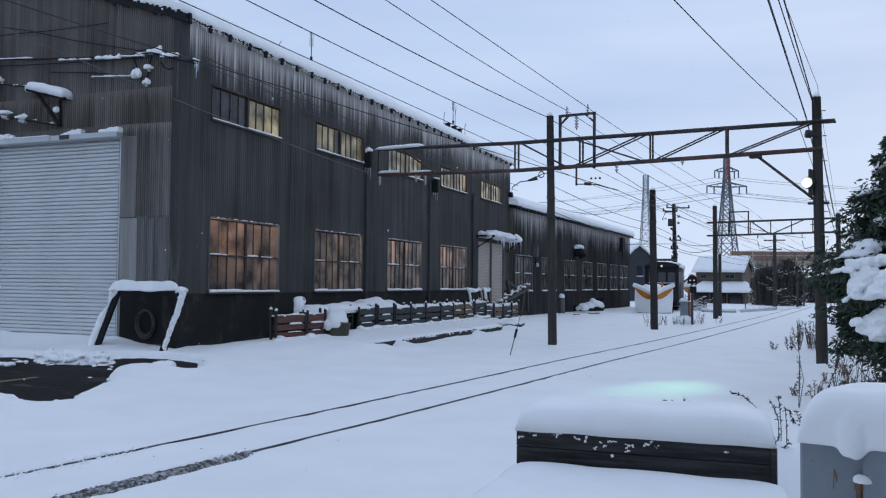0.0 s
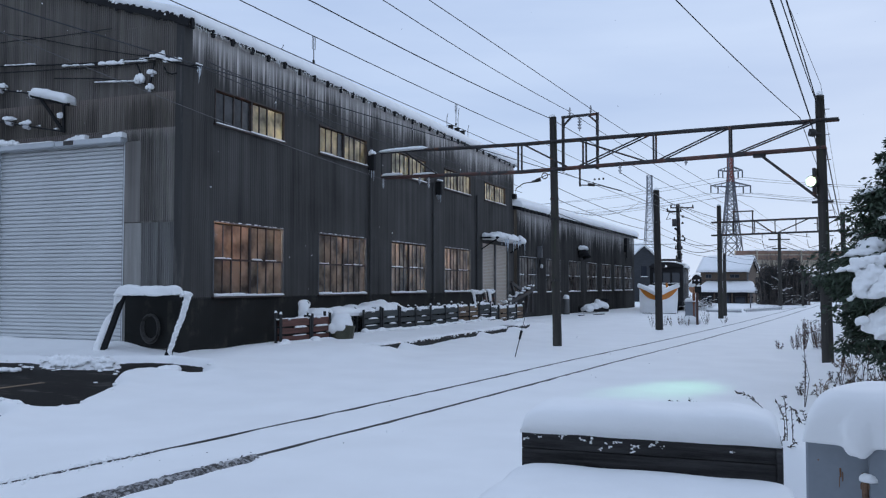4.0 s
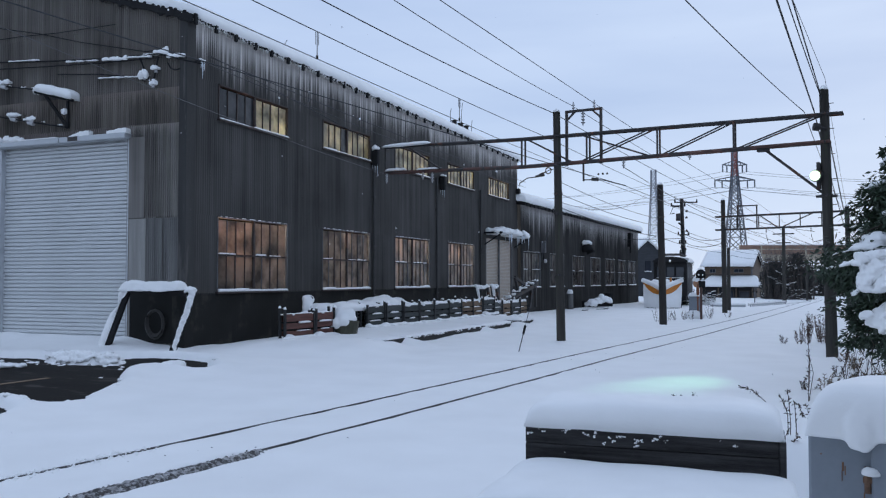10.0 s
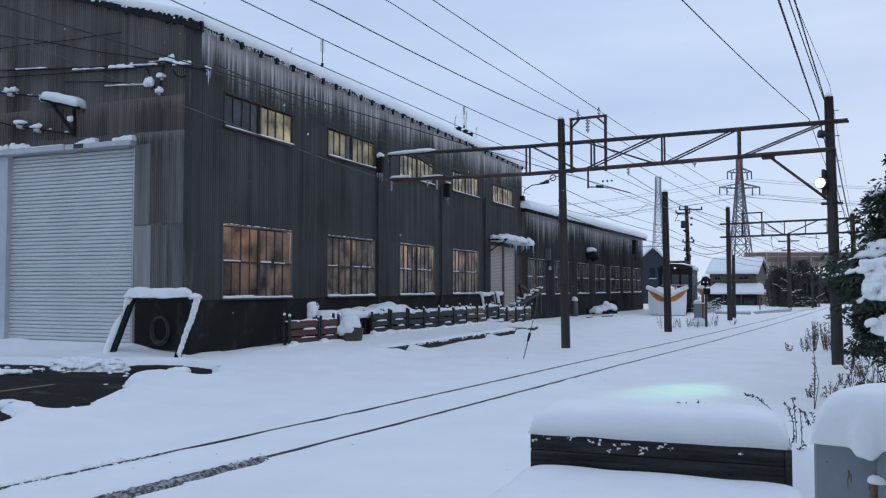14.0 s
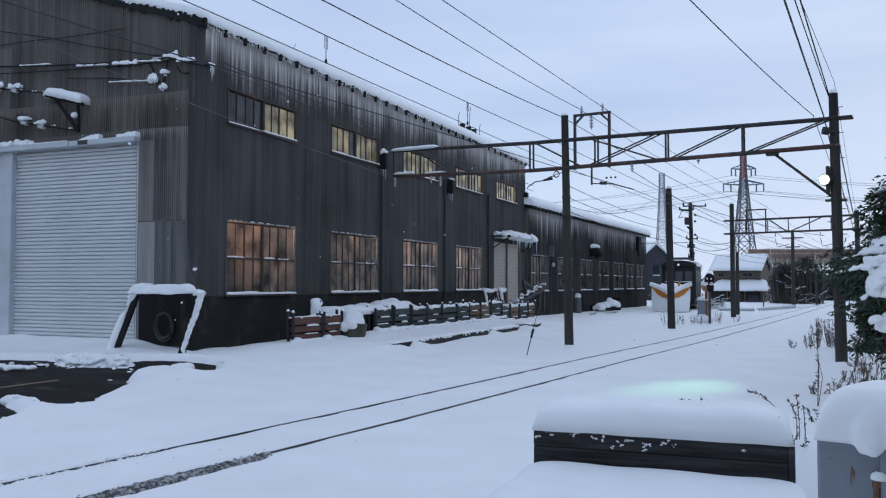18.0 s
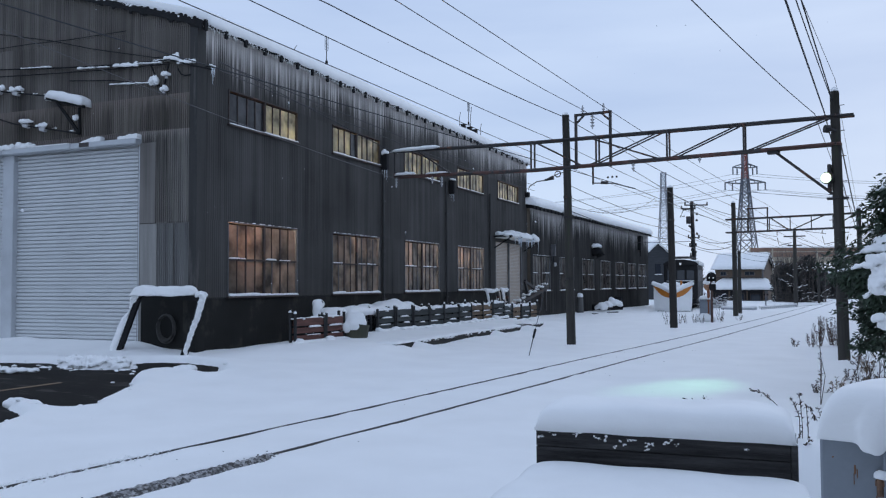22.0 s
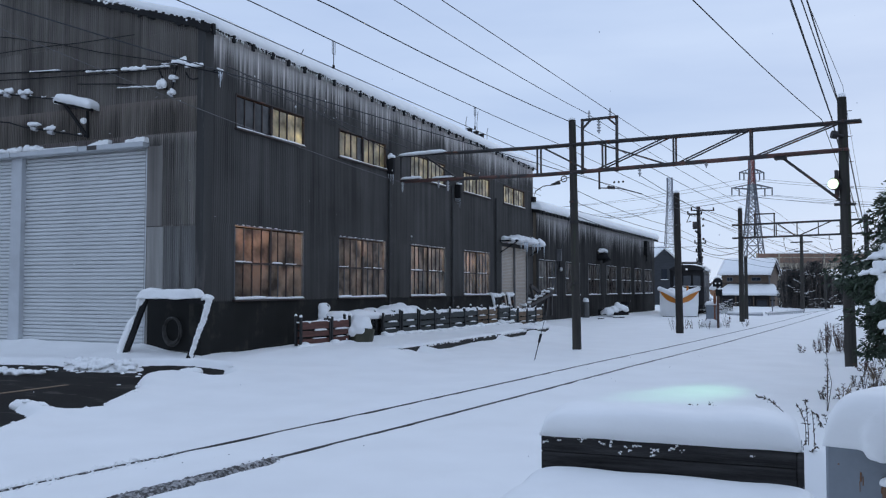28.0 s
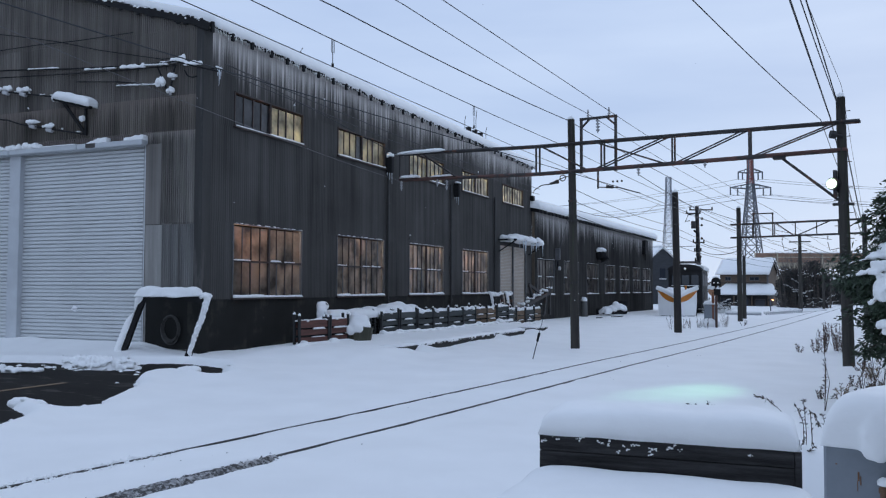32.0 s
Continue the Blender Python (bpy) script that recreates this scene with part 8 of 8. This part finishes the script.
def evergreen(x, y, z, h, r, seed, label, boughs=26, leaves=150, snow=0.7, foot=0.10):
    """A snow-laden evergreen: trunk, boughs fanning out, leaf sprays along them and cushions of snow."""
    rnd = random.Random(seed)
    t = thing("evergreen_tree", pose(x, y, z), label, "evergreen tree", "evergreens beside the line")
    part("trunk", tube(B(), [(0, 0, -0.3), (0.04, 0.02, h * 0.5), (0.0, 0.0, h * 0.96)], 0.12, 9, 0.03), BARK, t)
    bm_b, bm_s, pts = B(), B(), []
    for k in range(boughs):
        f = (k + rnd.uniform(0, 0.8)) / boughs
        hz = h * (foot + (0.98 - foot) * f)
        reach = r * (1.0 - 0.75 * f ** 1.6) * rnd.uniform(0.65, 1.15)
        a = k * 2.4 + rnd.uniform(-0.4, 0.4)
        out = Vector((math.cos(a), math.sin(a), 0))
        p = [Vector((0, 0, hz)) + out * reach * s + Vector((0, 0, reach * (0.18 * s - 0.42 * s * s))) for s in (0, 0.35, 0.7, 1.0)]
        tube(bm_b, p, 0.03, 5, 0.006)
        for i in range(leaves):
            s = rnd.uniform(0.15, 1.05)
            j = min(2, int(s * 2.99)) if s < 1 else 2
            base = Vector((0, 0, hz)) + out * reach * s + Vector((0, 0, reach * (0.18 * s - 0.42 * s * s)))
            spread = reach * 0.34 * (0.4 + 0.6 * math.sin(min(1.0, s) * math.pi))
            g = [max(-1.5, min(1.5, rnd.gauss(0, 1))) for _ in range(3)]
            q = base + Vector((g[0] * spread * 0.6, g[1] * spread * 0.6, g[2] * spread * 0.42 - 0.03))
            d = out * 0.7 + Vector((rnd.gauss(0, 0.7), rnd.gauss(0, 0.7), rnd.gauss(-0.1, 0.6)))
            pts.append((q, d))
        if rnd.random() < snow:
            for s, w in ((0.45, 0.30), (0.68, 0.34), (0.9, 0.24)):
                c = Vector((0, 0, hz)) + out * reach * s + Vector((0, 0, reach * (0.18 * s - 0.42 * s * s) + 0.02))
                lump(bm_s, c.x, c.y, c.z, reach * w * rnd.uniform(0.6, 1.1), reach * w * rnd.uniform(0.5, 1.0), reach * w * rnd.uniform(0.25, 0.45), k + s, -0.3, 5, 9)
    part("boughs", bm_b, BARK, t)
    cr = new("crown", leaves_mesh("crown", pts, LEAF, 0.095, 0.034))
    cr.parent = t
    melt(part("snow_load", bm_s, SNOW, t, "snow cushions on the boughs", True), 0.03, 0.07)["kind"] = "stuff"
    return t


evergreen(1.84, 15.1, 0.3, 4.15, 1.12, 3, "dense evergreen with drooping boughs under heavy snow", 46, 270, 0.14, 0.30)
evergreen(1.55, 14.6, 0.75, 1.45, 0.95, 5, "low dark evergreen in the shade of its neighbour", 40, 520, 0.0)
evergreen(1.95, 13.6, 0.3, 2.3, 0.9, 8, "low evergreen bush bowed down by snow", 22, 190, 0.5)
evergreen(2.5, 15.9, 0.3, 5.2, 1.2, 11, "tall dark evergreen with snow on its boughs", 36, 220, 0.15, 0.2)
evergreen(1.98, 13.75, 0.78, 0.9, 0.85, 14, "low evergreen bush bowed down by snow", 26, 330, 0.0)
evergreen(1.55, 15.0, 0.3, 3.1, 1.2, 21, "middling evergreen with snow on its lower boughs", 32, 240, 0.08, 0.58)
# great snow pillows bowing the boughs
bow = thing("snow_pillows", pose(0, 0, 0), "large pillows of snow lying on the evergreen boughs", "snow")
PILLOWS = (((1.39, 13.16, 2.13), (0.86, 13.02, 2.03), 0.12, 22), ((0.90, 13.02, 2.03), (0.64, 13.02, 1.95), 0.055, 12), ((1.08, 13.02, 2.0), (0.93, 12.97, 1.67), 0.12, 18), ((0.93, 12.97, 1.68), (0.78, 12.97, 1.55), 0.05, 9), ((1.49, 13.02, 1.98), (1.16, 12.97, 1.63), 0.19, 14), ((0.8, 14.1, 1.97), (0.40, 14.1, 1.91), 0.045, 11),
           ((1.0, 14.3, 2.23), (0.60, 14.2, 2.14), 0.045, 9), ((1.5, 13.2, 1.50), (1.10, 12.95, 1.16), 0.16, 26), ((1.45, 13.0, 1.3), (1.2, 12.85, 1.1), 0.13, 14), ((1.75, 14.6, 2.95), (1.45, 14.5, 2.75), 0.15, 8))
rnd = random.Random(31)
for p0, p1, r, n in PILLOWS:
    bm = B()
    for k in range(n * 4):
        q = Vector(p0).lerp(Vector(p1), (k + 0.5) / n / 4) + Vector((rnd.gauss(0, r * 0.36), rnd.gauss(0, r * 0.36), rnd.gauss(0, r * 0.20)))
        s = r * (rnd.uniform(0.4, 0.75) if r > 0.1 else rnd.uniform(0.25, 0.62))
        lump(bm, q.x, q.y, q.z, s, s, s * rnd.uniform(0.5, 0.9), k + r, -0.6, 6, 10)
    melt(part("pillow", bm, SNOW, bow, smooth=True), 0.022 if r > 0.1 else 0.015, 0.06 if r > 0.1 else 0.03, 0.08)
part("bough", tube(B(), [(2.05, 14.9, 1.6), (1.2, 14.3, 1.97), (0.75, 14.15, 1.92), (0.38, 14.1, 1.86)], 0.03, 6, 0.008), BARK, bow)
part("bough", tube(B(), [(2.05, 14.9, 2.0), (1.2, 14.5, 2.25), (0.85, 14.25, 2.2), (0.6, 14.2, 2.12)], 0.025, 6, 0.008), BARK, bow)
rnd = random.Random(4)
pts = [(Vector((rnd.uniform(0.35, 1.6), 14.15 + rnd.gauss(0, 0.12), rnd.choice((1.87, 2.10)) + rnd.gauss(0, 0.06))), (rnd.gauss(-0.5, 0.5), rnd.gauss(0, 0.5), rnd.gauss(-0.3, 0.5))) for _ in range(420)]
for _ in range(2600):
    x = rnd.uniform(0.42, 1.6)
    low = min(0.75, 0.15 + 0.9 * (x - 0.38)) * (0.6 + 0.5 * noise.noise((x * 5, 0.0, 2.0)))
    pts.append((Vector((x, 14.2 + rnd.gauss(0, 0.2), 1.92 - low * rnd.random())), (rnd.gauss(-0.3, 0.6), rnd.gauss(0, 0.6), rnd.gauss(-0.3, 0.6))))
for p0, p1, r, n in PILLOWS:
    for k in range(n * 8):
        q = Vector(p0).lerp(Vector(p1), rnd.random()) + Vector((rnd.gauss(0, r * 0.6), abs(rnd.gauss(0, r)), -r * rnd.uniform(0.3, 1.2)))
        pts.append((q, (rnd.gauss(-0.4, 0.6), rnd.gauss(-0.3, 0.6), rnd.gauss(-0.4, 0.5))))
ob = new("sprays", leaves_mesh("sprays", pts, LEAF, 0.10, 0.028))
ob.parent = bow
# leaning post with snow among the trees
pst = thing("old_post", pose(1.62, 14.9, 0.3), "old wooden post capped with snow among the evergreens", "post")
part("post", tube(B(), [(0, 0, -0.3), (0.0, 0, 3.65)], 0.06, 8), DARK_WOOD, pst)
part("snow_cap", lump(B(), 0, 0, 3.62, 0.10, 0.1, 0.18, 1, -0.7), SNOW, pst, smooth=True)


def weed(x, y, h, seed, mat=None, n=7, spread=0.25, label="dry brown weed stalks poking through the snow", leaf=0.04):
    """Dead stalks with tufted seed heads."""
    rnd = random.Random(seed)
    z = snow_height(x, y) - 0.05
    t = thing("dry_weed", pose(x, y, z), label, "weed", "dry weeds by the line")
    bm, pts = B(), []
    for k in range(n):
        a, s = rnd.uniform(0, 6.28), rnd.uniform(0.1, 1) * spread
        hh = h * rnd.uniform(0.55, 1.0)
        top = Vector((math.cos(a) * s, math.sin(a) * s, hh))
        base = Vector((math.cos(a) * s * 0.3, math.sin(a) * s * 0.3, 0))
        bend = base.lerp(top, 0.6) + Vector((rnd.gauss(0, 0.06), rnd.gauss(0, 0.06), 0)) * (h + 0.2)
        tube(bm, [base, bend, top], 0.0055 if leaf < 0.07 else 0.008, 4, 0.003)
        for i in range(34):
            s2 = rnd.uniform(0.2, 1.02)
            q = base.lerp(top, s2)
            pts.append((q, (rnd.gauss(0, 0.6), rnd.gauss(0, 0.6), rnd.uniform(0.2, 1.0))))
    part("stalk", bm, mat or WEED, t)["kind"] = "stuff"
    ob = new("seed_head", leaves_mesh("seed_head", pts, mat or WEED, leaf, leaf * 0.3))
    ob.parent = t
    ob["kind"] = "stuff"
    return t


for k, (u, v, h, n) in enumerate(((4.95, 13.9, 0.95, 3), (5.1, 14.6, 0.42, 4), (4.75, 15.4, 0.25, 4), (5.0, 17.5, 0.3, 4), (5.5, 12.6, 0.25, 4), (5.8, 13.4, 0.35, 5), (4.9, 20.4, 0.3, 4), (5.2, 18.6, 0.4, 6), (5.3, 16.2, 0.3, 4), (5.7, 14.9, 0.4, 5), (5.15, 15.4, 0.22, 3), (4.6, 26.5, 0.4, 5), (5.4, 11.2, 0.4, 6), (3.35, 27.6, 1.0, 15), (3.6, 28.4, 0.9, 15), (3.2, 27.0, 0.5, 6), (2.75, 27.0, 0.35, 3), (3.75, 28.0, 0.55, 7))):
    p = on_line(u, v)
    weed(p.x, p.y, h, k, STRAW if k in (1, 4, 5, 7) else RED_WEED if v > 18 else WEED, n, 0.22 if k else 0.06, leaf=0.06 if v > 18 else 0.045)
for k, (x, y, h) in enumerate(((0.55, 8.6, 0.7),)):
    weed(x, y, h, 45 + k, WEED, 5, 0.16)
for k, (u, v) in enumerate(((-4.2, 38.6), (-3.8, 40.4), (-3.3, 41.2), (-2.8, 43.0), (-2.3, 44.5), (-4.0, 39.8), (-3.0, 43.6), (-3.7, 41.4))):
    p = on_line(u, v)
    weed(p.x, p.y, 0.5 if k % 3 else 0.75, 60 + k, RED_WEED if k % 2 else WEED, 4, 0.35, leaf=0.05)
# bowed sprigs behind the plank box
for pts_ in (((-0.12, 7.2, 0.1), (-0.16, 7.15, 0.55), (-0.2, 7.13, 0.8), (-0.29, 7.08, 0.89), (-0.38, 7.04, 0.92)), ((-0.04, 7.2, 0.1), (-0.04, 7.2, 0.7), (-0.07, 7.18, 0.8), (-0.1, 7.17, 0.85)), ((-0.04, 7.2, 0.1), (-0.02, 7.2, 0.62), (-0.03, 7.19, 0.8), (-0.04, 7.19, 0.89)),
            ((0.0, 7.2, 0.1), (0.02, 7.2, 0.6), (0.01, 7.22, 0.8), (0.04, 7.23, 0.77), (0.07, 7.24, 0.70)), ((0.0, 7.1, 0.2), (0.0, 7.1, 0.5), (0.03, 7.1, 0.56)), ((-0.05, 7.1, 0.2), (-0.06, 7.1, 0.55), (-0.03, 7.1, 0.6)),
            ((-0.74, 6.9, 0.3), (-0.76, 6.89, 0.80), (-0.80, 6.87, 0.835), (-0.86, 6.85, 0.85)), ((-0.70, 6.9, 0.3), (-0.70, 6.91, 0.80), (-0.72, 6.9, 0.865)), ((-0.70, 6.9, 0.3), (-0.70, 6.91, 0.80), (-0.68, 6.92, 0.83))):
    rnd = random.Random(len(pts_) + int(pts_[0][0] * 100))
    sp = thing("dry_weed", pose(*pts_[0]), "dark bowed weed sprig behind the plank box", "weed", "dry weeds by the line")
    line_ = [Vector(q) - Vector(pts_[0]) for q in pts_]
    part("stalk", tube(B(), line_, 0.004, 5, 0.002), WEED, sp)
    lv = []
    for a, b in zip(line_[1:], line_[2:]):
        for k in range(16):
            lv.append((a.lerp(b, rnd.random()), (b - a).normalized() + Vector((rnd.gauss(0, 0.5), rnd.gauss(0, 0.5), rnd.gauss(0, 0.5)))))
    ob = new("seed_head", leaves_mesh("seed_head", lv, WEED, 0.03, 0.011))
    ob.parent = sp
    ob["kind"] = "stuff"
# bare brushwood below the boughs
rnd = random.Random(17)
brush = thing("brushwood", pose(0, 0, 0), "tangle of bare brown twigs under the evergreens", "brushwood", kind="stuff")
bm = B()
for k in range(60):
    x, y = rnd.uniform(0.85, 2.4), rnd.uniform(12.0, 17.5)
    z = snow_height(x, y) - 0.05
    h = rnd.uniform(0.25, 0.85)
    q = Vector((x + rnd.gauss(0, 0.2), y + rnd.gauss(0, 0.2), z + h))
    m_ = Vector((x, y, z)).lerp(q, 0.5) + Vector((rnd.gauss(0, 0.07), rnd.gauss(0, 0.07), 0.03))
    tube(bm, [(x, y, z), m_, q], 0.007, 4, 0.002)
    for j in range(3):
        b0 = m_.lerp(q, rnd.random())
        tube(bm, [b0, b0 + Vector((rnd.gauss(0, 0.1), rnd.gauss(0, 0.1), rnd.uniform(0.03, 0.2)))], 0.004, 4, 0.0015)
part("twigs", bm, WEED, brush)["kind"] = "stuff"
# straw-coloured grass under the trees
rnd = random.Random(9)
pts = []
for k in range(5200):
    x, y = rnd.uniform(0.5, 3.2), rnd.uniform(8.5, 16.0)
    if noise.noise((x * 1.3, y * 1.3, 4.0)) < -0.05 + 0.7 * (1.35 - x):
        continue
    pts.append((Vector((x, y, snow_height(x, y) - 0.02)), (rnd.gauss(-0.1, 0.35), rnd.gauss(0, 0.35), 1.0)))
tagged(new("dry_grass", leaves_mesh("dry_grass", pts, STRAW, 0.42, 0.012, 0.9)), "straw-coloured dead grass under the evergreens", "grass", kind="stuff")


def thicket(name, m, w, d, h, seed, label, n=3000, mat=None, leaf=0.22, snow=40):
    """A far hedge or wood: uneven crown of small leaves, bare twigs, dabs of snow."""
    rnd = random.Random(seed)
    t = thing(name, m, label, "trees", kind="stuff")
    pts = []
    for k in range(n):
        x = rnd.uniform(-w / 2, w / 2)
        top = h * (0.72 + 0.35 * noise.noise((x * 0.5, seed, 0.0)) + 0.14 * noise.noise((x * 1.9, seed, 3.0)))
        z = top * rnd.random() ** 0.7
        pts.append((Vector((x, rnd.uniform(-d / 2, d / 2), z)), (rnd.gauss(0, 1), rnd.gauss(0, 1), rnd.gauss(0.2, 0.8))))
    ob = new("crown", leaves_mesh("crown", pts, mat or LEAF_FAR, leaf, leaf * 0.45))
    ob.parent = t
    bm = B()
    for k in range(snow):
        x = rnd.uniform(-w / 2, w / 2)
        top = h * (0.72 + 0.35 * noise.noise((x * 0.5, seed, 0.0)))
        z0, bend_ = top * rnd.uniform(0.1, 1.0), rnd.uniform(-0.6, 0.6)
        for j in range(7):
            lump(bm, x + 0.14 * j, -d / 2 * rnd.uniform(0.8, 1.0), z0 + bend_ * 0.14 * j + rnd.gauss(0, 0.03), rnd.uniform(0.04, 0.13), 0.1, rnd.uniform(0.015, 0.05), k + j, rings=3, sides=6)
    part("snow_dabs", bm, SNOW, t, smooth=True)
    bm = B()
    for k in range(150 if n > 20000 else 60):
        x = rnd.uniform(-w / 2, w / 2)
        y = rnd.uniform(-d / 2, 0)
        tube(bm, [(x, y, -0.5), (x + rnd.gauss(0, 0.3), y, h * 0.5), (x + rnd.gauss(0, 0.7), y, h * rnd.uniform(0.7, 1.08))], 0.05, 4, 0.012)
    part("branches", bm, TWIG, t)
    return t


RV = Matrix.Rotation(VIEW, 4, "Z")
thicket("far_hedge", Matrix.Translation((-0.45, 99, -1.0)) @ RV, 5.0, 2.6, 6.2, 1, "dark snow-dusted hedge beside the timber house", 22000, None, 0.20, 22)
thicket("far_hedge", Matrix.Translation((8.0, 128, -1.2)) @ RV, 13, 3.0, 6.2, 2, "dark snow-dusted hedge below the bridge", 30000, None, 0.24, 45)
thicket("garden_bush", Matrix.Translation((-6.9, 68.5, -0.5)) @ RV, 2.6, 1.2, 1.5, 3, "snow-covered garden bush before the house", 700, None, 0.14, 60)
bare = thing("bare_tree", Matrix.Translation((-10.8, 98, -1)) @ RV, "bare winter tree beside the timber house", "tree")
rnd = random.Random(12)
bm = B()
tube(bm, [(0, 0, 0), (0, 0, 2.4)], 0.14, 6, 0.08)
part("trunk", bm, TWIG, bare)
bm = B()
for k in range(70):
    a = rnd.uniform(-1.2, 1.2)
    l = rnd.uniform(1.2, 2.9)
    q = Vector((math.sin(a) * l * 0.8, rnd.gauss(0, 0.5), 2.0 + math.cos(a) * l))
    b0 = Vector((0, 0, rnd.uniform(1.4, 2.4)))
    m_ = b0.lerp(q, 0.5) + Vector((rnd.gauss(0, 0.2), 0, 0.2))
    tube(bm, [b0, m_, q], 0.045, 4, 0.012)
part("limbs", bm, TWIG, bare)
# far woods and town edge along the horizon
for k, (x, y, w, h) in enumerate(((-70, 330, 140, 9), (60, 300, 120, 10), (-220, 330, 180, 10), (190, 220, 160, 11))):
    thicket("far_woods", Matrix.Translation((x, y, -3)) @ RV, w, 6, h, 20 + k, "grey-green winter woods on the horizon", 2600, LEAF_FAR, 1.3, 0)
# ---- falling snow: sheets of scattered flakes that sink and drift ----
FLAKE = material("snow_flake", (0.9, 0.9, 0.92), 0.6, 0, 0.02, 2.0, bump=0)
FLURRIES = []
for k in range(2):
    rnd = random.Random(70 + k)
    bm = B()
    for i in range(520):
        d = rnd.uniform(2.5, 15)
        a = radians(rnd.uniform(-12, 58))
        x, y, z = -math.sin(a) * d, math.cos(a) * d, rnd.uniform(0.3, 46)
        s = rnd.uniform(0.0035, 0.007)
        m = Matrix.Translation((x, y, z)) @ Euler((rnd.uniform(0, 3), rnd.uniform(0, 3), 0)).to_matrix().to_4x4()
        vs = [bm.verts.new(m @ Vector(c)) for c in ((s, 0, 0), (-s, 0, 0), (0, s, 0), (0, -s, 0), (0, 0, s * 0.6), (0, 0, -s * 0.6))]
        for p_, q_, r_ in ((0, 2, 4), (2, 1, 4), (1, 3, 4), (3, 0, 4), (2, 0, 5), (1, 2, 5), (3, 1, 5), (0, 3, 5)):
            bm.faces.new((vs[p_], vs[q_], vs[r_]))
    FLURRIES.append(solo("falling_snow", bm, FLAKE, "sparse snowflakes drifting down through the air", "snowflakes", kind="stuff"))


def motions():
    for ob, speed, drift in zip(FLURRIES, (1.05, 1.35), (-0.10, 0.06)):
        walk(ob, [(t, pose(drift * t, -0.03 * t, -speed * t)) for t in (0.0, 8.0, 16.0, 24.0, 32.0)])
    # the crossing lamps show their dark side until the warning starts, then face us in turn
    for k, (hub, x) in enumerate(LAMPS):
        rows, angle, t = [(0.0, 0)], 0, 30.05 + 0.55 * k
        while t < 31.9:
            rows += [(t, angle), (t + 0.05, angle + 60), (t + 0.10, angle + 120), (t + 0.15, angle + 180)]
            angle += 180
            t += 0.55
        rows.append((32.0, angle))
        walk(hub, [(s, pose(x, 0, 1.27, 0, 0, a)) for s, a in rows])


motions()
